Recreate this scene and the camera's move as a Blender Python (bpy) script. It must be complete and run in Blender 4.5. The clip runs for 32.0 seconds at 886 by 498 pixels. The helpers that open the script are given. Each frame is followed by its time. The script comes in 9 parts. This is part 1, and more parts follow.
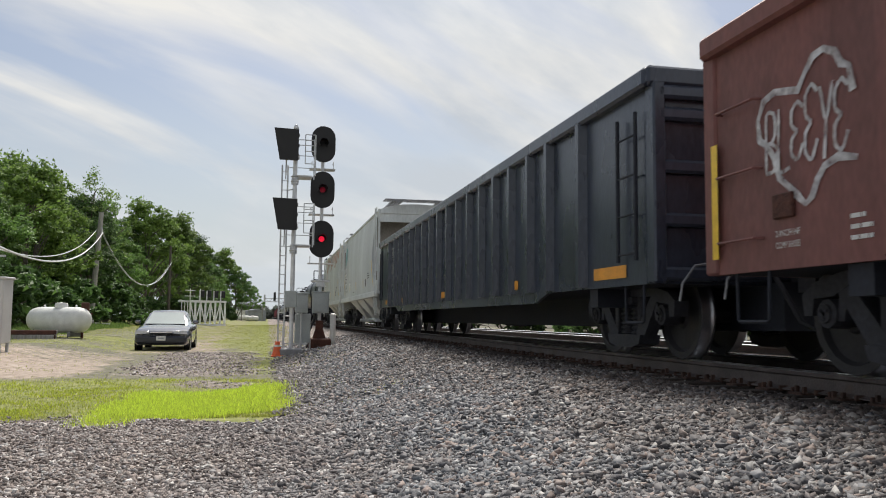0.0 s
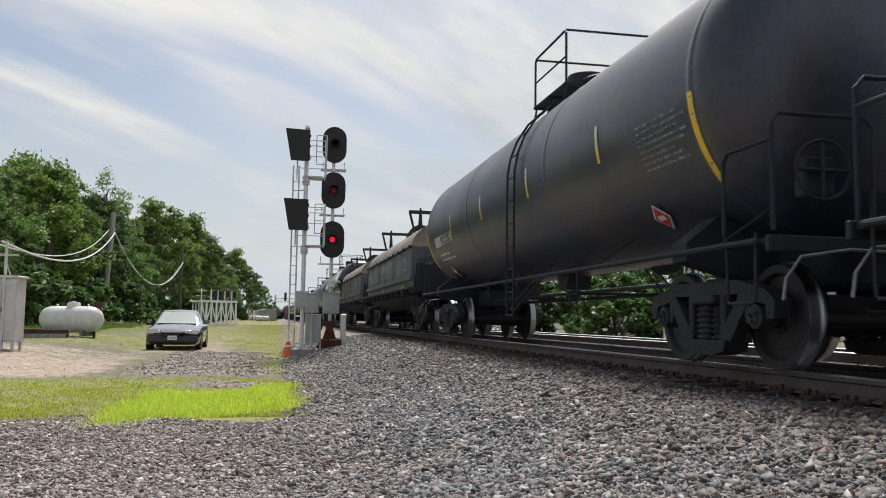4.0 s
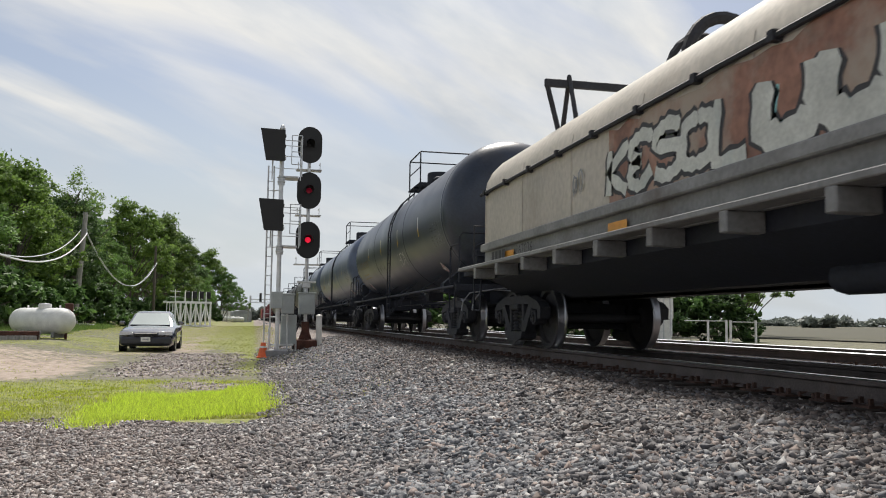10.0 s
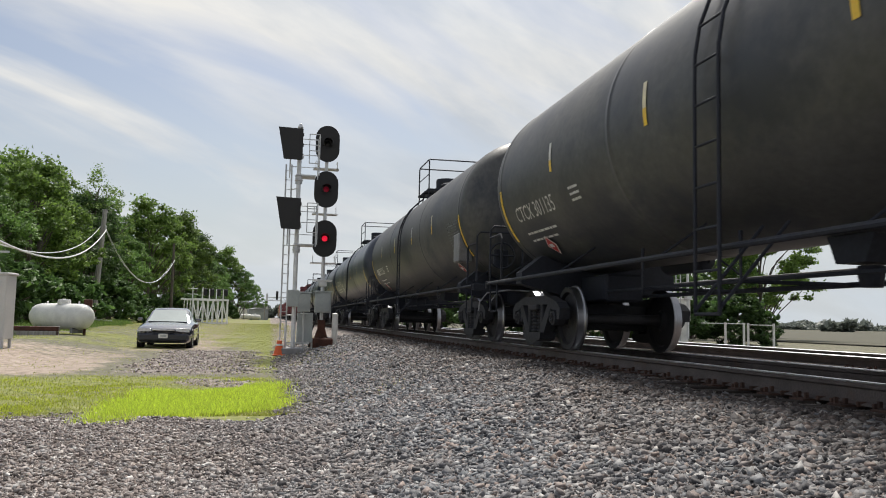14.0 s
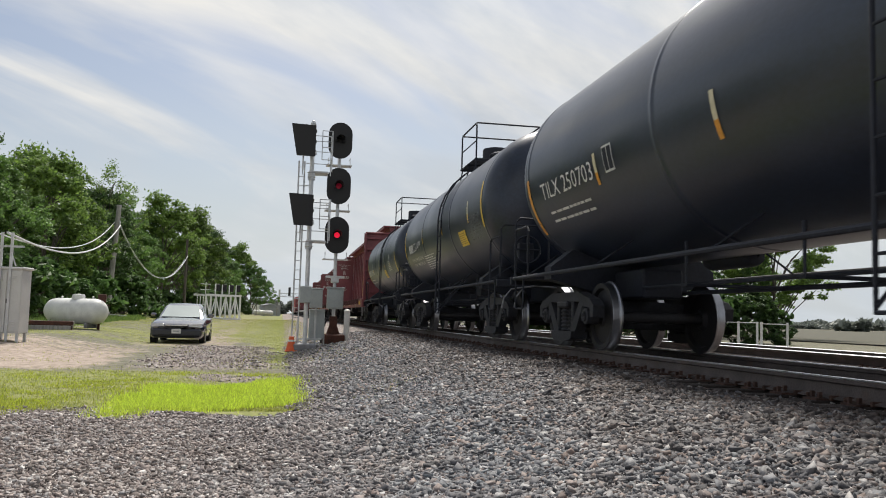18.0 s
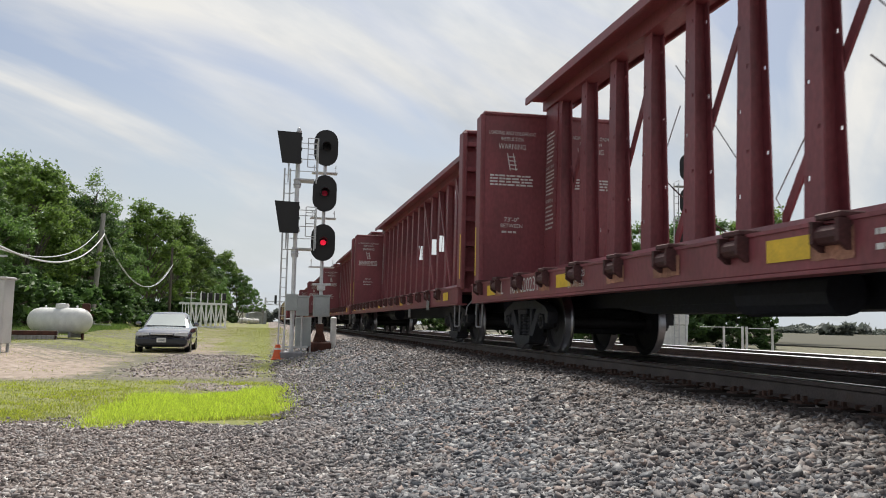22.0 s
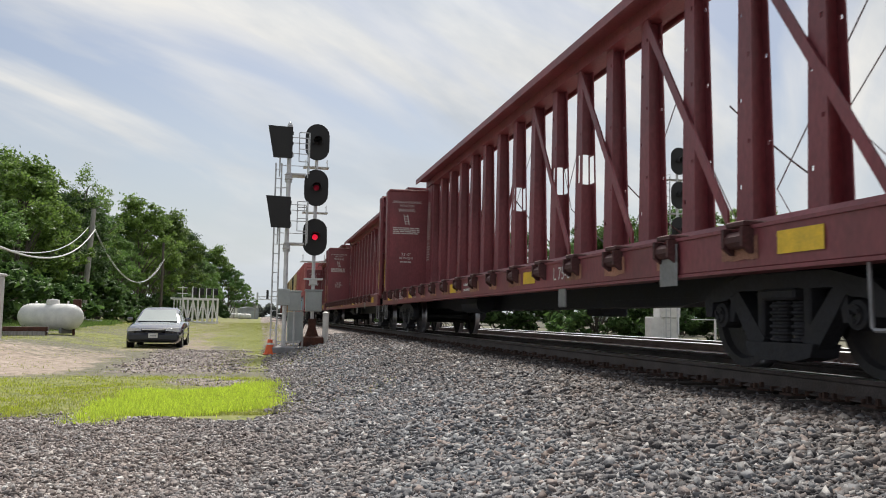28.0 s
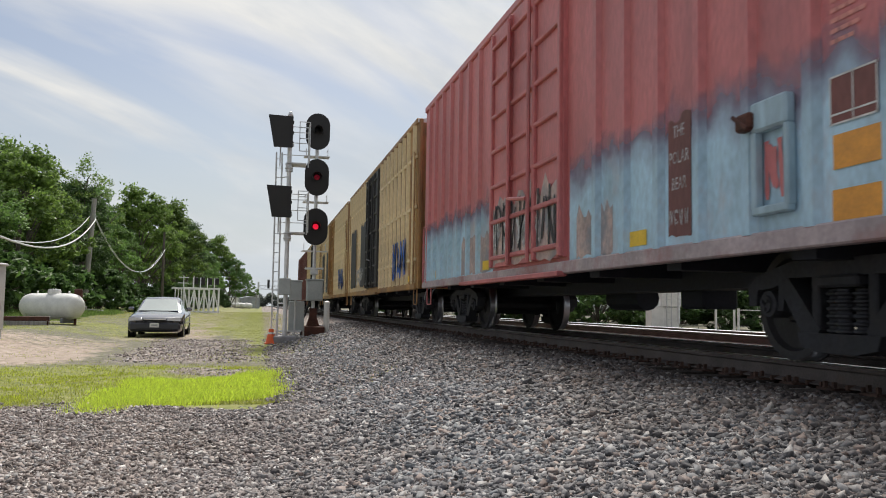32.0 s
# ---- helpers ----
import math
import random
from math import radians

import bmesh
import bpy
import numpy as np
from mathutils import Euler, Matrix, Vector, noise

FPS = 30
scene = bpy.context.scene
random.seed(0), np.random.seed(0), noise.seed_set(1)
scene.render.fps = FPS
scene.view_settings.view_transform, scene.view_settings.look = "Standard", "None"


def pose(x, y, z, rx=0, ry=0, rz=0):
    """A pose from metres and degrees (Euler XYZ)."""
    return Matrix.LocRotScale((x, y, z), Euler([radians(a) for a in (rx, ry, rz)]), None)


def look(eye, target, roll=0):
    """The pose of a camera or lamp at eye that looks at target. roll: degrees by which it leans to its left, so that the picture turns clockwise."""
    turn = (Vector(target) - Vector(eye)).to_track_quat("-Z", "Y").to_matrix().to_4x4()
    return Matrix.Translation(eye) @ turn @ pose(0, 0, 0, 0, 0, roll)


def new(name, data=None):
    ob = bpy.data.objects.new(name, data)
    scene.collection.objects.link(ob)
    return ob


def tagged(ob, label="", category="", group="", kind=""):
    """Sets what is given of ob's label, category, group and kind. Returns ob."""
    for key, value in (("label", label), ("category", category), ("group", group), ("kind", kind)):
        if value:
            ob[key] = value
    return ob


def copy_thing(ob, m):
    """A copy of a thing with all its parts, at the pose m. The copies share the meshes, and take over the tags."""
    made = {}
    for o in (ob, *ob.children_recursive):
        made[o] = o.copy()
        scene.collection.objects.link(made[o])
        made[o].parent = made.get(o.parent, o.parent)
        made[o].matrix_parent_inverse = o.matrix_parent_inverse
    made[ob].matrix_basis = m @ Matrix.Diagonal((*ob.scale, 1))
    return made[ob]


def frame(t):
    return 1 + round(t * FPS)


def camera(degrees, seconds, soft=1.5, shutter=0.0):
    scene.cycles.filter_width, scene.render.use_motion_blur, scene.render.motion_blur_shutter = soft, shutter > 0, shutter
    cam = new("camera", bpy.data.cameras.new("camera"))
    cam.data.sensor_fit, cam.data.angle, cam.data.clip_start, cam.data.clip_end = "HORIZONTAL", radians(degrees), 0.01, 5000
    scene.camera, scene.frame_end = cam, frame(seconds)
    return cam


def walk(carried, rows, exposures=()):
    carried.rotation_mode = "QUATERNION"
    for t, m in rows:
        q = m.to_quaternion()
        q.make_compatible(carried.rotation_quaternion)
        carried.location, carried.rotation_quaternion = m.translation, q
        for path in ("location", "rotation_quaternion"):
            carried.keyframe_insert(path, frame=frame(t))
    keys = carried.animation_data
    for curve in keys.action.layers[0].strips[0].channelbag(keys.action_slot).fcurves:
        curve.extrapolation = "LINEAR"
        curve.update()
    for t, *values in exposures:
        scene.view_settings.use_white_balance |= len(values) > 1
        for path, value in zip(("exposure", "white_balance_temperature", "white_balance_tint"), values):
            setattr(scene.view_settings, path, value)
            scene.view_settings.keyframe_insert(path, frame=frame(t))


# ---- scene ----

# Metres; the track runs along +y, x points across it, z = 0 is the yard road.
EYE = (0.0, 0.0, 1.2)
RAIL = 0.79            # top of the rails
TRACK = 5.41           # centre line of the near track
TRACK_FAR = 9.75       # centre line of the far track
SPEED = 18.2           # the train, metres a second, towards -y
SECONDS = 32.0

cam = camera(56.0, SECONDS, soft=1.0, shutter=0.05)
# seconds, then the turn of the hand-held camera in degrees
TURNS = [
    (0.0, 94.861, -0.583, -11.873), (0.5, 94.799, -0.555, -11.957), (1.0, 94.716, -0.642, -11.873), (1.5, 94.605, -0.7, -11.668),
    (2.0, 94.563, -0.905, -11.457), (2.5, 94.528, -0.921, -11.306), (3.0, 94.614, -0.901, -11.201), (3.5, 94.776, -0.879, -11.153),
    (5.5, 95.115, -1.038, -11.518), (6.0, 95.077, -1.226, -11.666), (6.5, 94.978, -1.134, -11.762), (7.0, 94.94, -1.205, -11.843),
    (7.5, 94.98, -1.247, -11.938), (8.0, 95.042, -1.279, -12.061), (8.5, 95.113, -0.977, -12.266), (9.0, 95.165, -0.951, -12.557),
    (9.5, 95.169, -0.952, -12.768), (10.0, 94.957, -0.649, -12.802), (10.5, 94.831, -0.743, -12.568), (11.0, 94.808, -1.05, -12.271),
    (11.5, 94.82, -1.192, -12.038), (12.0, 94.862, -1.26, -11.917), (12.5, 94.901, -1.237, -11.899), (13.0, 94.933, -1.304, -11.902),
    (13.5, 94.952, -1.35, -11.838), (14.0, 94.923, -1.252, -11.731), (14.5, 94.933, -1.483, -11.565), (16.5, 94.727, -1.612, -11.048),
    (17.0, 94.697, -1.543, -11.026), (17.5, 94.695, -1.539, -10.98), (18.0, 94.7, -1.607, -10.925), (18.5, 94.69, -1.568, -10.88),
    (19.0, 94.728, -1.598, -10.875), (19.5, 94.815, -1.649, -10.923), (20.0, 94.946, -1.412, -11.012), (20.5, 95.125, -1.404, -11.187),
    (21.0, 95.272, -1.385, -11.426), (21.5, 95.31, -1.329, -11.669), (22.0, 95.189, -1.197, -11.829), (22.5, 95.064, -1.212, -11.897),
    (23.0, 94.996, -1.029, -11.868), (23.5, 95.023, -1.087, -11.829), (24.0, 95.079, -1.065, -11.875), (24.5, 95.123, -1.039, -11.973),
    (25.0, 95.169, -1.119, -12.054), (25.5, 95.188, -1.171, -12.149), (27.5, 94.933, -0.998, -12.395), (28.0, 94.798, -0.928, -12.356),
    (28.5, 94.687, -0.96, -12.391), (29.0, 94.51, -0.935, -12.582), (29.5, 94.338, -0.873, -12.866), (30.0, 94.26, -1.046, -12.985),
    (30.5, 94.104, -0.826, -12.854), (31.0, 94.078, -0.822, -12.555), (31.5, 94.077, -0.89, -12.302), (32.0, 94.065, -0.87, -12.297),
]
walk(cam, [(t, pose(*EYE, rx, ry, rz)) for t, rx, ry, rz in TURNS])

# ---- light: a hazy sun high behind the train, broken cloud ----
SUN_AZ, SUN_EL = radians(12), radians(54)
scene.view_settings.exposure = 0.40


def make_world():
    w = bpy.data.worlds.new("sky")
    w.use_nodes = True
    nt = w.node_tree
    nt.nodes.clear()
    N, L = nt.nodes.new, nt.links.new
    out, bg, sky = N("ShaderNodeOutputWorld"), N("ShaderNodeBackground"), N("ShaderNodeTexSky")
    sky.sky_type, sky.sun_disc = "NISHITA", False
    sky.sun_elevation, sky.sun_rotation = SUN_EL, SUN_AZ
    sky.air_density, sky.dust_density, sky.ozone_density = 1.0, 2.2, 1.2
    tc, sep = N("ShaderNodeTexCoord"), N("ShaderNodeSeparateXYZ")
    L(tc.outputs["Generated"], sep.inputs[0])
    add = N("ShaderNodeMath"); add.operation = "ADD"; add.inputs[1].default_value = 0.30
    mx = N("ShaderNodeMath"); mx.operation = "MAXIMUM"; mx.inputs[1].default_value = 0.0
    L(sep.outputs[2], mx.inputs[0]); L(mx.outputs[0], add.inputs[0])
    dx, dy = N("ShaderNodeMath"), N("ShaderNodeMath")
    dx.operation = dy.operation = "DIVIDE"
    L(sep.outputs[0], dx.inputs[0]); L(add.outputs[0], dx.inputs[1])
    L(sep.outputs[1], dy.inputs[0]); L(add.outputs[0], dy.inputs[1])
    com = N("ShaderNodeCombineXYZ")
    L(dx.outputs[0], com.inputs[0]); L(dy.outputs[0], com.inputs[1])
    mp = N("ShaderNodeMapping")
    # wind-drawn streaks: turn first, then stretch
    turn = N("ShaderNodeMapping")
    turn.inputs["Rotation"].default_value = (0, 0, radians(-38))
    mp.inputs["Scale"].default_value = (0.6, 1.45, 1.0)
    mp.inputs["Location"].default_value = (2.3, 0.6, 0.0)
    L(com.outputs[0], turn.inputs[0]); L(turn.outputs[0], mp.inputs[0])
    n1, n2 = N("ShaderNodeTexNoise"), N("ShaderNodeTexNoise")
    n1.inputs["Scale"].default_value, n1.inputs["Detail"].default_value, n1.inputs["Roughness"].default_value = 1.1, 7, 0.5
    n1.inputs["Distortion"].default_value = 1.6
    n2.inputs["Scale"].default_value, n2.inputs["Detail"].default_value, n2.inputs["Roughness"].default_value = 2.6, 8, 0.55
    L(mp.outputs[0], n1.inputs["Vector"]); L(mp.outputs[0], n2.inputs["Vector"])
    cover, shade = N("ShaderNodeValToRGB"), N("ShaderNodeValToRGB")
    cover.color_ramp.elements[0].position, cover.color_ramp.elements[1].position = 0.40, 0.57
    cover.color_ramp.elements[0].color, cover.color_ramp.elements[1].color = (0.06, 0.06, 0.06, 1), (1, 1, 1, 1)
    shade.color_ramp.elements[0].position, shade.color_ramp.elements[1].position = 0.38, 0.62
    shade.color_ramp.elements[0].color, shade.color_ramp.elements[1].color = (4.3, 4.6, 5.0, 1), (6.5, 6.4, 6.15, 1)
    L(n1.outputs["Fac"], cover.inputs[0]); L(n2.outputs["Fac"], shade.inputs[0])
    # thin cloud glows round the sun
    nrm = N("ShaderNodeVectorMath"); nrm.operation = "DOT_PRODUCT"
    nrm.inputs[1].default_value = (math.sin(SUN_AZ) * math.cos(SUN_EL), math.cos(SUN_AZ) * math.cos(SUN_EL), math.sin(SUN_EL))
    L(tc.outputs["Generated"], nrm.inputs[0])
    glow = N("ShaderNodeMapRange")
    for k, v in (("From Min", 0.80), ("From Max", 1.0), ("To Min", 1.0), ("To Max", 1.6)):
        glow.inputs[k].default_value = v
    L(nrm.outputs["Value"], glow.inputs["Value"])
    mul = N("ShaderNodeVectorMath"); mul.operation = "SCALE"
    L(shade.outputs[0], mul.inputs[0]); L(glow.outputs[0], mul.inputs["Scale"])
    mix = N("ShaderNodeMix"); mix.data_type = "RGBA"
    veil = N("ShaderNodeVectorMath"); veil.operation = "SCALE"
    veil.inputs["Scale"].default_value = 0.70
    L(sky.outputs[0], veil.inputs[0])
    L(cover.outputs[0], mix.inputs[0]); L(veil.outputs[0], mix.inputs[6]); L(mul.outputs[0], mix.inputs[7])
    # haze thickens towards the horizon
    low = N("ShaderNodeMapRange")
    for k, v in (("From Min", 0.02), ("From Max", 0.26), ("To Min", 0.85), ("To Max", 0.0)):
        low.inputs[k].default_value = v
    L(sep.outputs[2], low.inputs["Value"])
    hz = N("ShaderNodeMix"); hz.data_type = "RGBA"
    hz.inputs[7].default_value = (4.7, 5.1, 5.45, 1)
    L(low.outputs[0], hz.inputs[0]); L(mix.outputs[2], hz.inputs[6])
    L(hz.outputs[2], bg.inputs[0])
    bg.inputs[1].default_value = 0.1
    L(bg.outputs[0], out.inputs[0])
    scene.world = w


make_world()
sun_data = bpy.data.lights.new("sun", "SUN")
sun_data.energy, sun_data.angle, sun_data.color = 3.7, radians(14), (1.0, 0.95, 0.87)
sun = new("sun", sun_data)
d = Vector((math.sin(SUN_AZ) * math.cos(SUN_EL), math.cos(SUN_AZ) * math.cos(SUN_EL), math.sin(SUN_EL)))
sun.matrix_basis = look(d * 60, (0, 0, 0))

# ---- materials ----
def mat(name, color, rough=0.6, metal=0.0, var=0.25, scale=3.0, fine=40.0, bump=0.0, stain=None, stain_at=(0.55, 0.7), stretch=(1, 1, 1), spread=0.0, coat=0.0):
    """A painted or natural surface: colour varied at two scales, stains of a second colour, fine relief."""
    m = bpy.data.materials.new(name)
    m.use_nodes = True
    nt = m.node_tree
    b = nt.nodes["Principled BSDF"]
    N, L = nt.nodes.new, nt.links.new
    tc, mp = N("ShaderNodeTexCoord"), N("ShaderNodeMapping")
    mp.inputs["Scale"].default_value = stretch
    L(tc.outputs["Object"], mp.inputs[0])
    big, small = N("ShaderNodeTexNoise"), N("ShaderNodeTexNoise")
    big.inputs["Scale"].default_value, big.inputs["Detail"].default_value = scale, 6
    small.inputs["Scale"].default_value, small.inputs["Detail"].default_value = fine, 4
    L(mp.outputs[0], big.inputs["Vector"]); L(mp.outputs[0], small.inputs["Vector"])
    r1 = N("ShaderNodeMapRange")
    for k, v in (("From Min", 0.3), ("From Max", 0.7), ("To Min", 1 - var), ("To Max", 1 + var)):
        r1.inputs[k].default_value = v
    L(big.outputs["Fac"], r1.inputs["Value"])
    r2 = N("ShaderNodeMapRange")
    for k, v in (("From Min", 0.3), ("From Max", 0.7), ("To Min", 1 - var * 0.6), ("To Max", 1 + var * 0.6)):
        r2.inputs[k].default_value = v
    L(small.outputs["Fac"], r2.inputs["Value"])
    mu = N("ShaderNodeMath"); mu.operation = "MULTIPLY"
    L(r1.outputs[0], mu.inputs[0]); L(r2.outputs[0], mu.inputs[1])
    fac = mu.outputs[0]
    if spread:
        oi = N("ShaderNodeObjectInfo")
        r3 = N("ShaderNodeMapRange")
        r3.inputs["To Min"].default_value, r3.inputs["To Max"].default_value = 1 - spread, 1 + spread
        L(oi.outputs["Random"], r3.inputs["Value"])
        m2 = N("ShaderNodeMath"); m2.operation = "MULTIPLY"
        L(fac, m2.inputs[0]); L(r3.outputs[0], m2.inputs[1])
        fac = m2.outputs[0]
    sc = N("ShaderNodeVectorMath"); sc.operation = "SCALE"
    sc.inputs[0].default_value = color
    L(fac, sc.inputs["Scale"])
    col = sc.outputs[0]
    if stain:
        st = N("ShaderNodeTexNoise")
        st.inputs["Scale"].default_value, st.inputs["Detail"].default_value, st.inputs["Roughness"].default_value = scale * 0.7, 9, 0.65
        off = N("ShaderNodeMapping"); off.inputs["Location"].default_value = (7.1, 3.3, 1.7)
        L(mp.outputs[0], off.inputs[0]); L(off.outputs[0], st.inputs["Vector"])
        ra = N("ShaderNodeMapRange")
        ra.inputs["From Min"].default_value, ra.inputs["From Max"].default_value = stain_at
        ra.inputs["To Max"].default_value = 0.85
        L(st.outputs["Fac"], ra.inputs["Value"])
        mix = N("ShaderNodeMix"); mix.data_type = "RGBA"
        mix.inputs[7].default_value = (*stain, 1)
        L(ra.outputs[0], mix.inputs[0]); L(col, mix.inputs[6])
        col = mix.outputs[2]
    L(col, b.inputs["Base Color"])
    rr = N("ShaderNodeMapRange")
    rr.inputs["To Min"].default_value, rr.inputs["To Max"].default_value = max(rough - 0.12, 0.04), min(rough + 0.12, 1)
    L(big.outputs["Fac"], rr.inputs["Value"]); L(rr.outputs[0], b.inputs["Roughness"])
    b.inputs["Metallic"].default_value = metal
    b.inputs["Coat Weight"].default_value = coat
    if bump:
        bp = N("ShaderNodeBump")
        bp.inputs["Strength"].default_value, bp.inputs["Distance"].default_value = bump, 0.02
        L(small.outputs["Fac"], bp.inputs["Height"]); L(bp.outputs[0], b.inputs["Normal"])
    return m


def glow_mat(name, color, strength):
    m = bpy.data.materials.new(name)
    m.use_nodes = True
    b = m.node_tree.nodes["Principled BSDF"]
    b.inputs["Base Color"].default_value = (*color, 1)
    b.inputs["Emission Color"].default_value = (*color, 1)
    b.inputs["Emission Strength"].default_value = strength
    return m


M_RAIL_SIDE = mat("rail_rust", (0.085, 0.070, 0.066), 0.8, 0.1, 0.35, 3, 60, 0.3, stain=(0.10, 0.062, 0.045))
M_RAIL_TOP = mat("rail_polished_steel", (0.95, 0.95, 0.96), 0.32, 1.0, 0.05, 2, 30, stretch=(1, 0.05, 1))
M_TIE = mat("creosoted_tie", (0.045, 0.034, 0.028), 0.95, 0, 0.4, 6, 60, 0.6, stretch=(0.3, 2, 1), spread=0.3)
M_PLATE = mat("rusty_tie_plate", (0.075, 0.042, 0.032), 0.9, 0.2, 0.45, 8, 60, 0.4)
M_TRUCK = mat("grimy_cast_steel", (0.024, 0.025, 0.031), 0.75, 0.1, 0.4, 3, 25, 0.3, stain=(0.038, 0.032, 0.031), spread=0.3)
M_WHEEL = mat("oily_wheel_steel", (0.024, 0.023, 0.026), 0.65, 0.2, 0.3, 4, 30, 0.2, stain=(0.034, 0.027, 0.023))
M_TREAD = mat("bright_wheel_tread", (0.30, 0.30, 0.32), 0.35, 1.0, 0.1, 5, 40)
M_UNDER = mat("black_underframe", (0.017, 0.020, 0.030), 0.75, 0.1, 0.3, 2, 20, 0.2)
M_TANK_BLACK = mat("black_tank_paint", (0.017, 0.024, 0.042), 0.33, 0, 0.3, 1.2, 22, 0.03, stain=(0.026, 0.028, 0.036), stretch=(1, 0.5, 1))
M_TANK_GLOSS = mat("glossy_black_tank_paint", (0.016, 0.021, 0.027), 0.2, 0, 0.2, 1.0, 20, 0.0, coat=0.5)
M_TANK_GREY = mat("faded_slate_tank_paint", (0.080, 0.104, 0.165), 0.34, 0, 0.18, 0.9, 18, 0.04, stain=(0.06, 0.068, 0.09), stretch=(1, 0.6, 1))
M_TANK_BROWN = mat("oil_streaked_tank_paint", (0.066, 0.066, 0.064), 0.5, 0, 0.3, 1.0, 18, 0.05, stain=(0.018, 0.022, 0.032), stain_at=(0.47, 0.58), stretch=(1, 0.5, 0.6))
M_TANK_RUSTY = mat("weathered_black_tank_paint", (0.032, 0.039, 0.060), 0.36, 0, 0.4, 1.1, 20, 0.06, stain=(0.070, 0.062, 0.064), stain_at=(0.5, 0.68), stretch=(1, 0.7, 0.5))
M_GOND = mat("black_gondola_paint", (0.034, 0.042, 0.062), 0.28, 0, 0.35, 1.2, 25, 0.10, stain=(0.050, 0.056, 0.070), stretch=(1, 1, 0.4))
M_OXIDE = mat("brown_oxide_paint", (0.17, 0.066, 0.058), 0.65, 0, 0.25, 1.0, 25, 0.1, stain=(0.075, 0.03, 0.025), stretch=(1, 1, 0.4))
M_MAROON = mat("maroon_beam_car_paint", (0.215, 0.058, 0.068), 0.5, 0, 0.26, 0.8, 20, 0.06, stain=(0.13, 0.048, 0.052), stretch=(1, 1, 0.5))
M_DECK_RUST = mat("rubbed_rusty_deck", (0.34, 0.17, 0.115), 0.8, 0.1, 0.4, 2.5, 30, 0.2, stain=(0.14, 0.05, 0.04))
M_HOPPER = mat("pale_grey_hopper_paint", (0.58, 0.61, 0.61), 0.55, 0, 0.14, 0.8, 16, 0.05, stain=(0.44, 0.40, 0.35), stain_at=(0.58, 0.75), stretch=(1, 1, 0.35))
# hopper paint taken darker: the shade between coupled cars is in this colour
M_HOPPER_END = mat("shade_dark_hopper_end_paint", (0.22, 0.20, 0.175), 0.75, 0, 0.3, 1.2, 16, 0.05, stain=(0.11, 0.095, 0.08))
M_PANEL_WHITE = mat("fresh_white_panel_paint", (0.82, 0.82, 0.81), 0.5, 0, 0.06, 3, 30)
# sill grey, darkened to hold the shade below the hood
M_COIL_SILL = mat("shade_grey_sill_paint", (0.20, 0.20, 0.195), 0.7, 0, 0.25, 1.2, 20, 0.05, stain=(0.12, 0.10, 0.09))
M_SPRAY_BROWN = mat("rust_red_spray_paint", (0.26, 0.13, 0.09), 0.7, 0, 0.35, 1.4, 12, 0, stain=(0.36, 0.31, 0.25), stain_at=(0.45, 0.62))
M_RUST_STREAK = mat("pinkish_rust_streak", (0.42, 0.24, 0.17), 0.8, 0, 0.3, 1.8, 16, 0, stain=(0.50, 0.43, 0.37), stain_at=(0.42, 0.56), stretch=(1, 1, 0.4))
M_HOPPER_RUST = mat("rust_streaked_hopper_paint", (0.57, 0.60, 0.585), 0.55, 0, 0.16, 0.8, 16, 0.05, stain=(0.40, 0.27, 0.19), stain_at=(0.54, 0.72), stretch=(1, 1, 0.3))
# weathered rusty tan, lightened to paint in the sky it reflects
M_COIL_TOP = mat("weathered_rusty_skylit_hood_roof", (0.22, 0.185, 0.155), 0.6, 0, 0.35, 1.2, 20, 0.05, stain=(0.24, 0.13, 0.08), stain_at=(0.52, 0.7), stretch=(1, 0.5, 1))
M_COIL_DARK = mat("rusty_grey_coil_hood", (0.085, 0.092, 0.110), 0.5, 0, 0.3, 1.0, 20, 0.06, stain=(0.16, 0.11, 0.08), stain_at=(0.58, 0.74), stretch=(1, 0.6, 1))
M_COIL_TAN = mat("faded_tan_coil_hood", (0.44, 0.40, 0.34), 0.65, 0, 0.2, 1.0, 20, 0.05, stain=(0.30, 0.25, 0.20), stretch=(1, 0.6, 0.5))
M_BOX_RED = mat("red_boxcar_paint", (0.50, 0.155, 0.155), 0.5, 0, 0.2, 0.9, 20, 0.04, stain=(0.36, 0.105, 0.105), stretch=(1, 1, 0.4))
M_BOX_CREAM = mat("bleached_yellow_boxcar_paint", (0.74, 0.60, 0.36), 0.6, 0, 0.2, 0.9, 20, 0.05, stain=(0.40, 0.28, 0.15), stain_at=(0.55, 0.72), stretch=(1, 1, 0.35))
M_BOX_YELLOW = mat("weathered_yellow_boxcar_paint", (0.36, 0.20, 0.07), 0.6, 0, 0.3, 0.9, 20, 0.05, stain=(0.17, 0.09, 0.05), stain_at=(0.46, 0.66), stretch=(1, 1, 0.35))
M_BOX_DARK = mat("dark_plug_door_paint", (0.035, 0.034, 0.035), 0.6, 0, 0.3, 1, 20, 0.04)
M_SPRAY_BLUE = mat("pale_blue_spray_paint", (0.31, 0.43, 0.50), 0.5, 0, 0.3, 1.6, 14, 0, stain=(0.42, 0.38, 0.38), stain_at=(0.5, 0.7), stretch=(1, 1, 0.35))
M_SPRAY_PINK = mat("faded_pink_spray_paint", (0.46, 0.34, 0.31), 0.5, 0, 0.35, 2.4, 14, 0, stain=(0.20, 0.22, 0.25), stain_at=(0.46, 0.6))
M_SPRAY_CORAL = mat("coral_stencil_paint", (0.62, 0.26, 0.22), 0.6, 0, 0.2, 3, 30)


